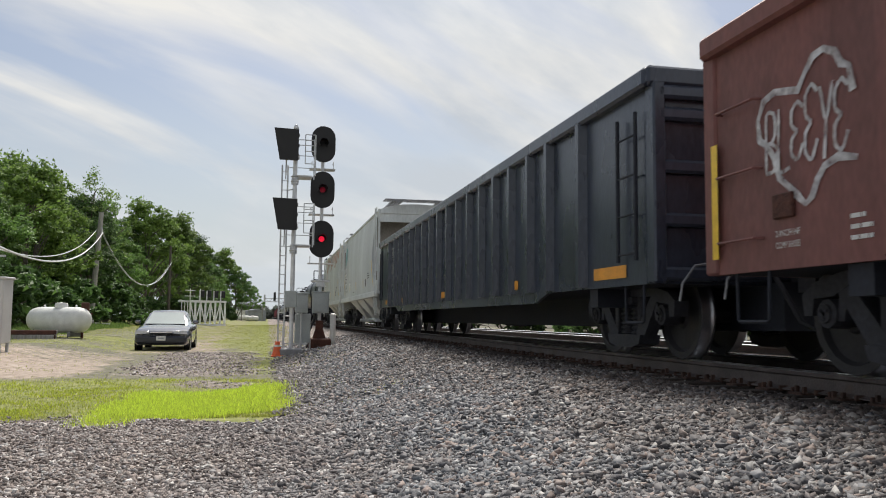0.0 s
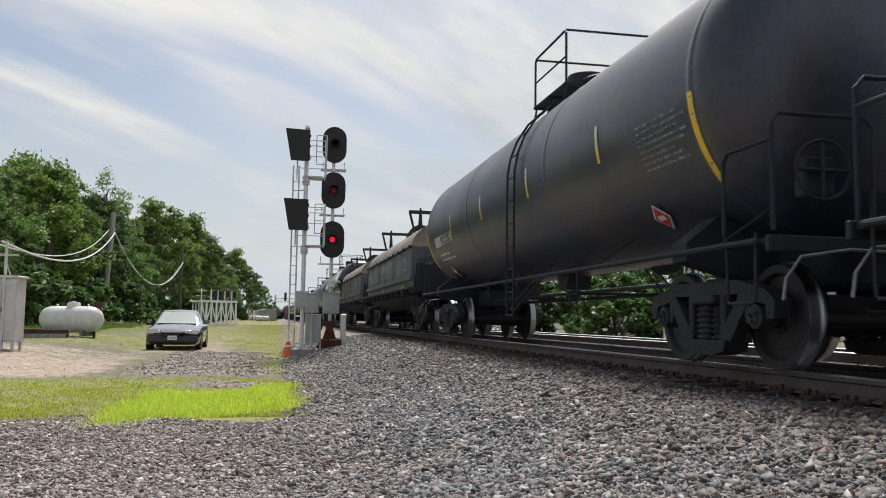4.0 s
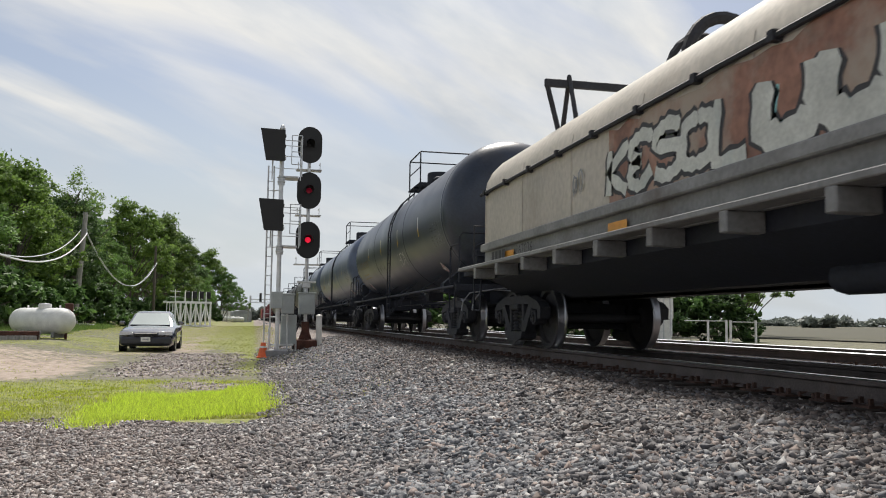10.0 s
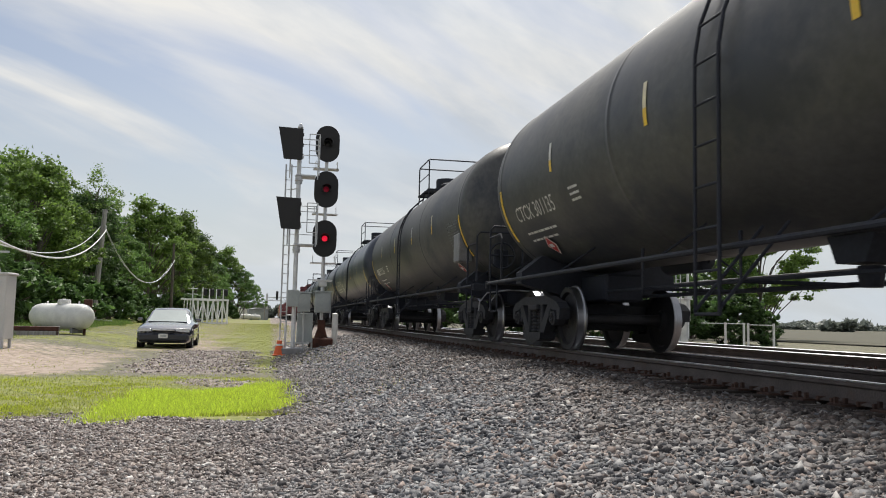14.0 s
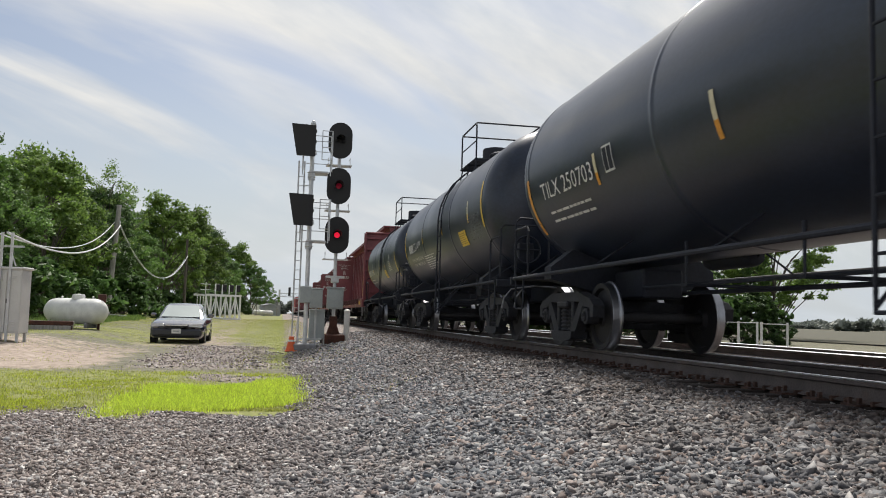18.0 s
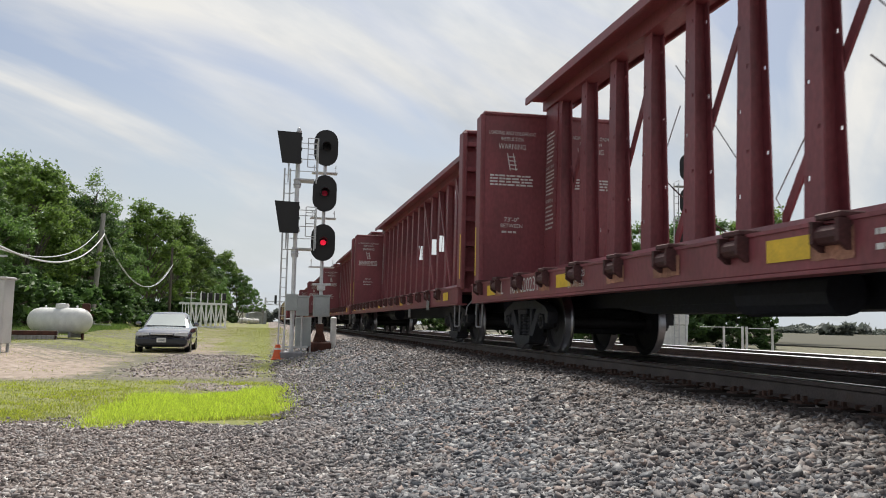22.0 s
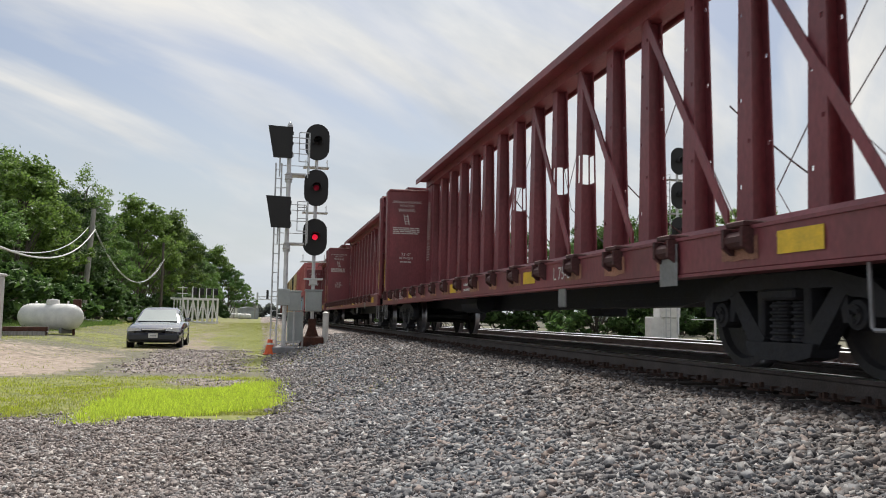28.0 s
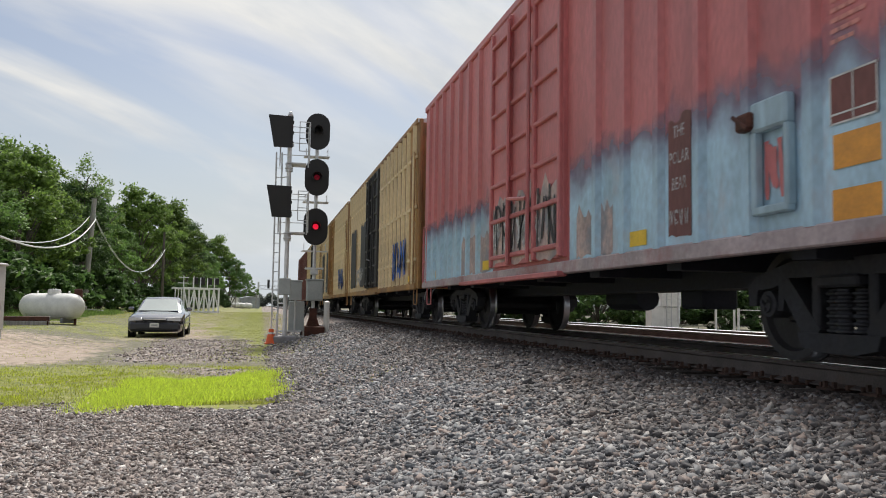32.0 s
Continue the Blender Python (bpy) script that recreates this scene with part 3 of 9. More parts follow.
def thing(name, label, category, at=None, group="", kind=""):
    ob = new(name)
    ob.empty_display_size = 0.2
    if at is not None:
        ob.matrix_basis = at if isinstance(at, Matrix) else Matrix.Translation(at)
    return tagged(ob, label, category, group, kind)


def single(name, built, material, label, category, at=None, group="", kind="", smooth=False):
    ob = new(name, built.mesh(name, material, smooth))
    if at is not None:
        ob.matrix_basis = at if isinstance(at, Matrix) else Matrix.Translation(at)
    return tagged(ob, label, category, group, kind)


def step(a, b, x):
    t = np.clip((x - a) / (b - a), 0, 1)
    return t * t * (3 - 2 * t)


def wob(x, y, s, seed=0.0):
    """Smooth unevenness over the plan, about -1 to 1."""
    return (np.sin(x * 1.7 * s + 1.3 * seed + 1.9 * np.sin(y * 0.9 * s + seed)) + np.sin(y * 2.1 * s + 2.1 * seed + 1.6 * np.sin(x * 1.3 * s - seed))
            + 0.6 * np.sin((x + y) * 3.7 * s + seed * 3.1) + 0.4 * np.sin((x - 1.4 * y) * 6.1 * s + seed)) / 3.0


# ---- ground: one sheet, with the ballast bank, the yard and the fields ----
def height(x, y):
    x, y = np.asarray(x, float), np.asarray(y, float)
    bank = 0.57 * step(0.0, 3.7, x)
    down = 0.22 * step(11.6, 15.0, x)
    yard = 0.33 * step(-4.3, -7.5, x) * step(14, 24, y) + 0.1 * step(20, 60, y) * (1 - step(0.0, 3.0, x))
    far = 0.35 * step(60, 220, y) * (1 - step(0, 3.7, x))
    return bank - down + yard + far + 0.025 * wob(x, y, 0.8) * (1 - step(30, 60, np.abs(y)))


def cover(x, y):
    """How far grass, bare dirt and gravel cover the ground."""
    e = wob(x, y, 1.1, 2.0) * 0.35
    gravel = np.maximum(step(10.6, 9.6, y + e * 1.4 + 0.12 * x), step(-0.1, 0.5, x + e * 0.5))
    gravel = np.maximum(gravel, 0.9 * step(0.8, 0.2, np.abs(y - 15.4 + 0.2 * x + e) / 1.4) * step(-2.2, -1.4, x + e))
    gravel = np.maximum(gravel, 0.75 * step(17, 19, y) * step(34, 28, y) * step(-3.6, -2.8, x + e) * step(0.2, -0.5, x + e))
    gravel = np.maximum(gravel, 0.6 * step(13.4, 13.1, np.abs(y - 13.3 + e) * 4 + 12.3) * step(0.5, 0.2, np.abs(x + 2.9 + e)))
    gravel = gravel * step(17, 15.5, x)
    grass = step(9.7, 10.8, y + e * 1.6 + 0.12 * x) * step(18.5, 15.5, y + e * 2) * step(0.6, 0.1, x)
    grass = np.maximum(grass, 0.8 * step(16, 21, y) * step(-1.9, -0.5, x + e + 0.5 * wob(x, y, 0.25, 5)) * step(2.2, 1.2, x))
    grass = np.maximum(grass, (0.5 + 0.3 * wob(x, y, 0.5, 4)) * step(-3.2, -6.0, x - 0.05 * y + e) * step(26, 31, y + e))
    grass = np.maximum(grass, 0.9 * step(-9.0, -11.0, x + e * 2) * step(20, 30, y))
    grass = np.maximum(grass, 0.25 * step(13, 16, x))
    dirt = (0.9 - 0.35 * step(20, 25, y)) * step(15.6, 17.5, y + e * 2 + 0.2 * x) * step(30, 25.5, y + e * 2) * step(-3.0, -4.4, x + e)
    grass = np.maximum(grass, (0.62 + 0.25 * wob(x, y, 0.3, 7)) * step(30, 36, y) * step(-2.6, -1.6, x + 0.012 * y + e) * step(2.4, 1.4, x))
    dirt = np.maximum(dirt, 0.62 * step(26, 30, y) * step(-0.9, -1.8, x + e) * step(-5.0, -4.0, x + 0.02 * y + e))
    return grass, dirt, gravel


def make_ground():
    xs = np.unique(np.concatenate([np.linspace(-9, 4.4, 104), np.linspace(4.4, 16, 24), np.linspace(-30, -9, 36), np.linspace(16, 60, 24), np.array([-2500, -1000, -400, -150, -80, -50, 100, 200, 500, 1200, 2500.0])]))
    ys = np.unique(np.concatenate([np.linspace(2, 34, 200), np.linspace(34, 120, 90), np.linspace(-20, 2, 24), np.array([-1500, -500, -150, -50, 150, 190, 240, 320, 500, 900, 1500, 2600.0])]))
    X, Y = np.meshgrid(xs, ys)
    Z = height(X, Y)
    n, m = len(ys), len(xs)
    co = np.stack([X.ravel(), Y.ravel(), Z.ravel()], 1)
    i = (np.arange(n - 1)[:, None] * m + np.arange(m - 1)[None, :]).ravel()
    quads = np.stack([i, i + 1, i + 1 + m, i + m], 1)
    me = bpy.data.meshes.new("ground")
    me.from_pydata(co.tolist(), [], quads.tolist())
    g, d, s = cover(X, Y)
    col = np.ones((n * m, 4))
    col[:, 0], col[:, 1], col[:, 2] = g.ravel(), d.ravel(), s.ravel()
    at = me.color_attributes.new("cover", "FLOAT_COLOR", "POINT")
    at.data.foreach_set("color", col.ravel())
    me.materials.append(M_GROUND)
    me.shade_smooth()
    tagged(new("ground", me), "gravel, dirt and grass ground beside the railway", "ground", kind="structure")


make_ground()


def bulk(name, protos, pos, size, rot, mats, label, category, smooth=False, squash=None):
    """Many small solids in one mesh: protos are (verts, tris), one picked for each place; rot is yaw, tilt, tilt."""
    rng = np.random.default_rng(11)
    V, T, base = [], [], 0
    pick = rng.integers(0, len(protos), len(pos))
    for k, (pv, pt) in enumerate(protos):
        s = np.where(pick == k)[0]
        if not len(s):
            continue
        a, b, c = rot[s, 0], rot[s, 1], rot[s, 2]
        ca, sa, cb, sb, cc, sc = np.cos(a), np.sin(a), np.cos(b), np.sin(b), np.cos(c), np.sin(c)
        R = np.empty((len(s), 3, 3))
        R[:, 0, 0], R[:, 0, 1], R[:, 0, 2] = ca * cb, ca * sb * sc - sa * cc, ca * sb * cc + sa * sc
        R[:, 1, 0], R[:, 1, 1], R[:, 1, 2] = sa * cb, sa * sb * sc + ca * cc, sa * sb * cc - ca * sc
        R[:, 2, 0], R[:, 2, 1], R[:, 2, 2] = -sb, cb * sc, cb * cc
        sz = size[s] if size.ndim == 2 else np.repeat(size[s][:, None], 3, 1)
        P = np.einsum("nij,nvj->nvi", R, pv[None] * sz[:, None, :]) + pos[s][:, None, :]
        n, nv = len(s), len(pv)
        V.append(P.reshape(-1, 3))
        T.append((pt[None] + (np.arange(n) * nv)[:, None, None] + base).reshape(-1, 3))
        base += n * nv
    V, T = np.concatenate(V), np.concatenate(T)
    me = bpy.data.meshes.new(name)
    me.vertices.add(len(V)); me.loops.add(len(T) * 3); me.polygons.add(len(T))
    me.vertices.foreach_set("co", V.ravel())
    me.loops.foreach_set("vertex_index", T.ravel().astype(np.int32))
    me.polygons.foreach_set("loop_start", (np.arange(len(T)) * 3).astype(np.int32))
    me.update(calc_edges=True)
    me.materials.append(mats)
    if smooth:
        me.shade_smooth()
    return tagged(new(name, me), label, category, kind="stuff")


def rock_protos(n):
    out = []
    rng = np.random.default_rng(4)
    bm = bmesh.new()
    bmesh.ops.create_icosphere(bm, subdivisions=1, radius=0.5)
    bm.verts.ensure_lookup_table()
    v0 = np.array([v.co[:] for v in bm.verts])
    f0 = np.array([[v.index for v in f.verts] for f in bm.faces])
    bm.free()
    cube = np.array([[x, y, z] for x in (-0.5, 0.5) for y in (-0.5, 0.5) for z in (-0.5, 0.5)])
    cf = np.array([[0, 1, 3], [0, 3, 2], [4, 6, 7], [4, 7, 5], [0, 4, 5], [0, 5, 1], [2, 3, 7], [2, 7, 6], [0, 2, 6], [0, 6, 4], [1, 5, 7], [1, 7, 3]])
    for _ in range(n):
        p = (cube + rng.uniform(-0.22, 0.22, cube.shape)) * rng.uniform((0.85, 0.55, 0.30), (1.5, 0.95, 0.62))
        out.append((p, cf))
        p = v0 * rng.uniform(0.6, 1.35, (len(v0), 1)) * rng.uniform((0.9, 0.6, 0.34), (1.6, 1.0, 0.6))
        # flat broken faces
        for cut in range(6):
            d = rng.normal(size=3); d /= np.linalg.norm(d)
            lim = rng.uniform(0.12, 0.28)
            over = np.maximum(p @ d - lim, 0)
            p = p - over[:, None] * d
        if _ % 3 == 0:
            out.append((p, f0))
    return out


def ballast():
    rng = np.random.default_rng(2)
    places = []

    def scatter(x0, x1, y0, y1, per, keep):
        n = int((x1 - x0) * (y1 - y0) * per)
        x, y = rng.uniform(x0, x1, n), rng.uniform(y0, y1, n)
        k = keep(x, y)
        places.append(np.stack([x[k], y[k]], 1))

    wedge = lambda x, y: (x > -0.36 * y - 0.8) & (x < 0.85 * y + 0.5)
    gv = lambda x, y: cover(x, y)[2] + 0.25 * wob(x, y, 3.0, 1.0) + rng.normal(0, 0.16, len(x)) > 0.5
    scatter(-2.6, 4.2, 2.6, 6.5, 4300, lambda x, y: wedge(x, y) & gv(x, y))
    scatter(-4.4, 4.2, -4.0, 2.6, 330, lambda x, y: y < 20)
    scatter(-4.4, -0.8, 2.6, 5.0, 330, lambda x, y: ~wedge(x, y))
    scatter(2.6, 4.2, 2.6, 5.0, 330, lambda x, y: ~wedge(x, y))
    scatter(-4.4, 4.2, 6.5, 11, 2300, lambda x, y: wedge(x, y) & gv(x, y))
    scatter(0.0, 4.2, 11, 20, 800, gv)
    scatter(0.0, 4.2, 20, 34, 240, gv)
    scatter(-3.4, 0.0, 12.8, 30, 170, lambda x, y: gv(x, y))
    scatter(4.2, 8.5, 3.0, 20, 90, lambda x, y: x > 0)
    scatter(6.9, 12.0, 4.0, 34, 50, lambda x, y: x > 0)
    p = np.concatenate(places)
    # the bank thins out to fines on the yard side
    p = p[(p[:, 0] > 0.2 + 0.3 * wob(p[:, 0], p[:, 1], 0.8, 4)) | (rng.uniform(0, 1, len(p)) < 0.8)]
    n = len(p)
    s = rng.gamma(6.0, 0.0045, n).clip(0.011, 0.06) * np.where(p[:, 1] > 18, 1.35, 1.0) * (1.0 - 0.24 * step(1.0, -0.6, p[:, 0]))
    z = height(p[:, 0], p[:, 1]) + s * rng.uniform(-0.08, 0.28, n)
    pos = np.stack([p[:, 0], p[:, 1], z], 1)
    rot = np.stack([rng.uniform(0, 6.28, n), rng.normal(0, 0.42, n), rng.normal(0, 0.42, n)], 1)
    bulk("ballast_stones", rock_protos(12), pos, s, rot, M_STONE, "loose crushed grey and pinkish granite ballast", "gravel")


ballast()


def blades(name, mats, x, y, tall, label):
    rng = np.random.default_rng(7)
    n = len(x)
    tri = np.array([[-0.5, 0, 0], [0.5, 0, 0], [0.35, 0.12, 0.55], [-0.3, 0.12, 0.55], [0.05, 0.42, 1.0]])
    f = np.array([[0, 1, 2], [0, 2, 3], [3, 2, 4]])
    h = tall * rng.uniform(0.45, 1.25, n)
    size = np.stack([rng.uniform(0.004, 0.010, n) * (1 + y / 30), h * 0.9, h], 1)
    pos = np.stack([x, y, height(x, y) - 0.01], 1)
    rot = np.stack([rng.uniform(0, 6.28, n), rng.normal(0, 0.2, n), rng.normal(0, 0.2, n)], 1)
    bulk(name, [(tri, f)], pos, size, rot, mats, label, "grass")


def grass():
    rng = np.random.default_rng(5)
    x, y = rng.uniform(-4.6, 0.6, 170000), rng.uniform(9.4, 17.0, 170000)
    e, f = wob(x, y, 0.9, 3.0), wob(x, y, 2.6, 1.0)
    r1, r2 = rng.normal(0, 0.16, len(x)), rng.normal(0, 0.3, len(x))
    bare = ((x + 1.2) / 0.75) ** 2 + ((y - 15.3) / 1.5) ** 2 + 0.4 * f + r2 < 1.0
    lush = (y + r1 > 10.85 + 0.45 * x + 0.30 * f + 0.12 * e) & (y + r2 < 15.6 + 1.15 * x + 0.35 * e) & (x + r1 < 0.14 + 0.10 * f) & (x > -2.0 + 0.25 * e + 0.35 * r2) & ~bare
    band = (y + r1 > 11.7 + 0.25 * e) & (y + r2 < 13.4 + 0.4 * e) & (x < -1.7) & (x > -3.4) & (f + e + r2 * 2 > 0.75)
    left = (y + r1 > 10.1 + 0.9 * np.maximum(x + 3.0, 0) + 0.2 * e) & (y + r2 < 12.4) & (x + r1 < -2.7) & (f + r2 > -0.1)
    thin = (y + r1 > 12.6) & (y < 16.8) & (x < 0.2 + r1) & (f + e + rng.normal(0, 0.7, len(x)) > 0.9) & ~bare
    k = lush
    tall = 0.075 * (0.7 + 0.3 * lush + 0.25 * (e + f) * lush)
    blades("bright_grass", M_GRASS_BRIGHT, x[k], y[k], tall[k], "short bright yellow-green grass growing in the gravel")
    k = (band | left | thin) & ~lush & (rng.uniform(0, 1, len(x)) < 0.5)
    blades("thin_grass", M_GRASS_THIN, x[k], y[k], 0.05, "thin yellow-green grass spreading over the gravel")
    x, y = rng.uniform(-12, 2.0, 380000), 10.5 + 110 * rng.uniform(0, 1, 380000) ** 2.2
    k = (cover(x, y)[0] + 0.6 * wob(x, y, 1.3, 6) + rng.normal(0, 0.35, len(x)) > 0.45) & (x > -0.4 * y) & (rng.uniform(0, 1, len(x)) < 0.6)
    blades("dry_grass", M_GRASS_DULL, x[k], y[k], 0.04, "sparse yellowish dry grass on packed dirt")


    # rank weeds along the wood's edge
    x, y = rng.uniform(-14.5, -7.2, 46000), rng.uniform(31, 70, 46000)
    k = (x < -8.6 - 0.055 * (y - 34) + 0.9 * wob(x, y, 0.4, 2)) & (wob(x, y, 0.9, 5) + rng.normal(0, 0.4, len(x)) > -0.2)
    blades("rank_weeds", M_WEED, x[k], y[k], 0.34, "rank green weeds along the edge of the wood")


M_WEED = leaf_mat("rank_weed_green", (0.10, 0.17, 0.045), 0.4)
grass()


# ---- the two tracks ----
def rail_outline():
    return [(-0.076, 0), (0.076, 0), (0.076, 0.012), (0.012, 0.03), (0.0085, 0.125), (0.034, 0.14), (0.037, 0.17), (0.028, 0.185), (-0.028, 0.185), (-0.037, 0.17), (-0.034, 0.14), (-0.0085, 0.125), (-0.012, 0.03), (-0.076, 0.012)]


def make_track(name, centre, label, detailed):
    t = thing(name, label, "railway track", kind="structure")
    y0, y1 = -60.0, 900.0
    for side in (-1, 1):
        b = Build()
        b.prism([(centre + side * 0.754 + a, RAIL - 0.185 + h) for a, h in rail_outline()], y0, y1, "y")
        b.slot = 1
        head = [(-0.0405, 0.1765), (-0.0285, 0.1868), (0.0285, 0.1868), (0.0405, 0.1765), (0.034, 0.168), (-0.034, 0.168)]
        b.prism([(centre + side * 0.754 + a, RAIL - 0.185 + h) for a, h in head], y0, y1, "y")
        part("rail", b, [M_RAIL_SIDE, M_RAIL_TOP], t, "dark rusty steel rail with a bright polished head")
    tie = Build().box((0, 0, 0), (2.6, 0.23, 0.18), 0.012).mesh("tie", M_TIE)
    plates = Build()
    n = 220 if detailed else 60
    rng = random.Random(3)
    for i in range(n):
        y = -8 + i * 0.5
        part("tie", tie, None, t, at=pose(centre + rng.uniform(-0.04, 0.04), y, RAIL - 0.292, 0, 0, rng.uniform(-1, 1)))
        if detailed or i < 40:
            for s in (-1, 1):
                x = centre + s * 0.754
                plates.box((x, y, RAIL - 0.193), (0.36, 0.19, 0.018))
                for dx in (-0.12, 0.12):
                    for dy in (-0.05, 0.06):
                        plates.box((x + dx + rng.uniform(-0.012, 0.012), y + dy, RAIL - 0.165 + rng.uniform(0, 0.02)), (0.032, 0.026, 0.05))
                for dy in (-0.16, 0.16):
                    plates.box((x, y + dy, RAIL - 0.175), (0.2, 0.03, 0.045), 0.006)
    far = Build()
    for i in range(300):
        far.box((centre, -8 + (n + i) * 0.5, RAIL - 0.292), (2.6, 0.23, 0.18))
    part("distant_ties", far, M_TIE, t)
    tagged(part("tie_plates", plates, M_PLATE, t, "rusty tie plates, spikes and rail anchors"), kind="stuff")
    return t


make_track("near_track", TRACK, "mainline track on dark ties in ballast", True)
make_track("far_track", TRACK_FAR, "second track running parallel behind the train", False)

# ---- the train: running gear that all cars share ----
AXLES = []          # (axle object, its own y on the car, its z) to be turned
CARS = []           # (car, y of its middle at the clip's start)
WR = 0.49
GEAR = 1.072         # the trucks are of the heavy pattern


def wheel_build(b):
    prof = [(0.10, -0.06), (0.13, -0.06), (0.15, -0.035), (0.36, -0.005), (0.385, -0.055), (0.452, -0.06), (0.457, -0.045), (0.459, 0.03), (0.467, 0.05), (0.482, 0.062), (0.482, 0.085), (0.40, 0.085), (0.37, 0.04), (0.16, 0.045), (0.12, 0.10), (0.09, 0.10)]
    b.lathe(prof, "x", seg=36)
    b.k = [1 if 5 <= i // 36 < 10 else 0 for i in range(len(b.f))]


def axle_build(b):
    b.lathe([(0.07, -1.08), (0.07, -0.93), (0.09, -0.9), (0.1, -0.72), (0.082, -0.6), (0.08, 0.6), (0.1, 0.72), (0.09, 0.9), (0.07, 0.93), (0.07, 1.08)], "x", seg=12, caps=True)


def bearing_build(b):
    b.lathe([(0.02, -0.14), (0.075, -0.14), (0.08, -0.12), (0.115, -0.11), (0.12, -0.06), (0.12, 0.07), (0.10, 0.09)], "x", seg=18)
    for k in range(3):
        a = 2.1 * k + 0.5
        b.lathe([(0.018, -0.155), (0.018, -0.12)], "x", (0, 0.045 * math.cos(a), 0.045 * math.sin(a)), 6, True)


def side_frame_build(b):
    top = [(-1.14, 0.44), (-1.16, 0.60), (-1.02, 0.69), (-0.56, 0.79), (0.56, 0.79), (1.02, 0.69), (1.16, 0.60), (1.14, 0.44), (1.04, 0.44), (1.02, 0.57), (0.80, 0.585), (0.62, 0.66), (-0.62, 0.66), (-0.80, 0.585), (-1.02, 0.57), (-1.04, 0.44)]
    b.prism(top, -0.085, 0.085, "x")
    for s in (-1, 1):
        b.prism([(s * 0.78, 0.64), (s * 0.62, 0.67), (s * 0.24, 0.27), (s * 0.30, 0.17), (s * 0.40, 0.17)], -0.08, 0.08, "x")
        b.prism([(s * 0.74, 0.62), (s * 0.66, 0.60), (s * 0.70, 0.40), (s * 0.78, 0.40)], -0.07, 0.07, "x")
        b.box((0, s * 0.30, 0.46), (0.15, 0.09, 0.46), 0.015)
    b.prism([(-0.44, 0.24), (-0.40, 0.14), (-0.2, 0.10), (0.2, 0.10), (0.40, 0.14), (0.44, 0.24)], -0.13, 0.13, "x")
    b.box((-0.02, 0, 0.62), (0.22, 0.44, 0.09), 0.02)


def spring_build(b):
    prof = []
    for i in range(25):
        prof.append((0.062 + (0.016 if i % 4 in (1, 2) else -0.006), 0.24 + i * 0.0135))
    b.lathe(prof, "z", seg=12, caps=True)


def bolster_build(b):
    b.prism([(-0.95, 0.52), (-0.95, 0.70), (-0.4, 0.74), (0.4, 0.74), (0.95, 0.70), (0.95, 0.52), (0.4, 0.44), (-0.4, 0.44)], -0.21, 0.21, "y")
    b.lathe([(0.19, 0.74), (0.17, 0.86)], "z", seg=14, caps=True)


def brake_beam_build(b):
    b.box((0, 0.44, 0.36), (1.6, 0.08, 0.10), 0.02)
    b.box((0, -0.44, 0.36), (1.6, 0.08, 0.10), 0.02)
    for x in (-0.75, 0.75):
        for y in (-0.41, 0.41):
            b.box((x, y, 0.42), (0.10, 0.07, 0.26), 0.02)
    b.tube([(0.12, -0.45, 0.34), (0.12, 0.45, 0.40)], 0.025, 6)


def trucks(car, half, wheelbase=1.86):
    """Two trucks under a car, half the distance between them from its middle."""
    for end in (-1, 1):
        y = end * half
        for s in (-1, 1):
            part("side_frame", cached("side_frame", side_frame_build, "side_frame", M_TRUCK), None, car, at=Matrix.Translation((s * 1.0, y, 0)) @ Matrix.Diagonal((1, GEAR, GEAR, 1)))
            for dy in (-0.15, 0.0, 0.15):
                part("spring", cached("spring", spring_build, "spring", M_TRUCK), None, car, at=Matrix.Translation((s * (1.0 if dy else 1.04), y + dy, 0)) @ Matrix.Diagonal((1, GEAR, GEAR, 1)))
        part("bolster", cached("bolster", bolster_build, "bolster", M_TRUCK), None, car, at=(0, y, 0))
        part("brake_rigging", cached("brake_rigging", brake_beam_build, "brake_rigging", M_TRUCK), None, car, at=(0, y, 0))
        for a in (-1, 1):
            ya = y + a * wheelbase / 2
            ax = part("axle", cached("axle", axle_build, "axle", M_WHEEL, True), None, car, at=(0, ya, WR))
            for s in (-1, 1):
                w = part("wheel", cached("wheel", wheel_build, "wheel", [M_WHEEL, M_TREAD], True), None, ax, at=pose(s * 0.795, 0, 0, 0, 0, 0 if s < 0 else 180) @ Matrix.Diagonal((1, GEAR, GEAR, 1)))
                part("bearing", cached("bearing", bearing_build, "bearing", M_TRUCK, True), None, car, at=pose(s * 0.98, ya, WR, 0, 0, 0 if s < 0 else 180))
            AXLES.append((ax, car, ya))


def coupler_build(b):
    b.box((0, -0.35, 0.86), (0.16, 0.8, 0.16), 0.03)
    b.prism([(-0.14, 0.0), (-0.16, 0.22), (-0.05, 0.30), (0.02, 0.20), (0.14, 0.26), (0.17, 0.05), (0.12, -0.05)], 0.72, 1.0, "z")
    b.tube([(0.28, -0.25, 0.95), (0.30, 0.0, 0.72), (0.26, 0.2, 0.42), (0.2, 0.32, 0.36), (0.1, 0.36, 0.5)], 0.028, 7)


def lever_build(b):
    b.tube([(0.05, 0, 1.02), (-0.75, 0, 1.05), (-1.2, 0.02, 0.98), (-1.34, 0.02, 0.80), (-1.37, 0.02, 0.62)], 0.014, 6)


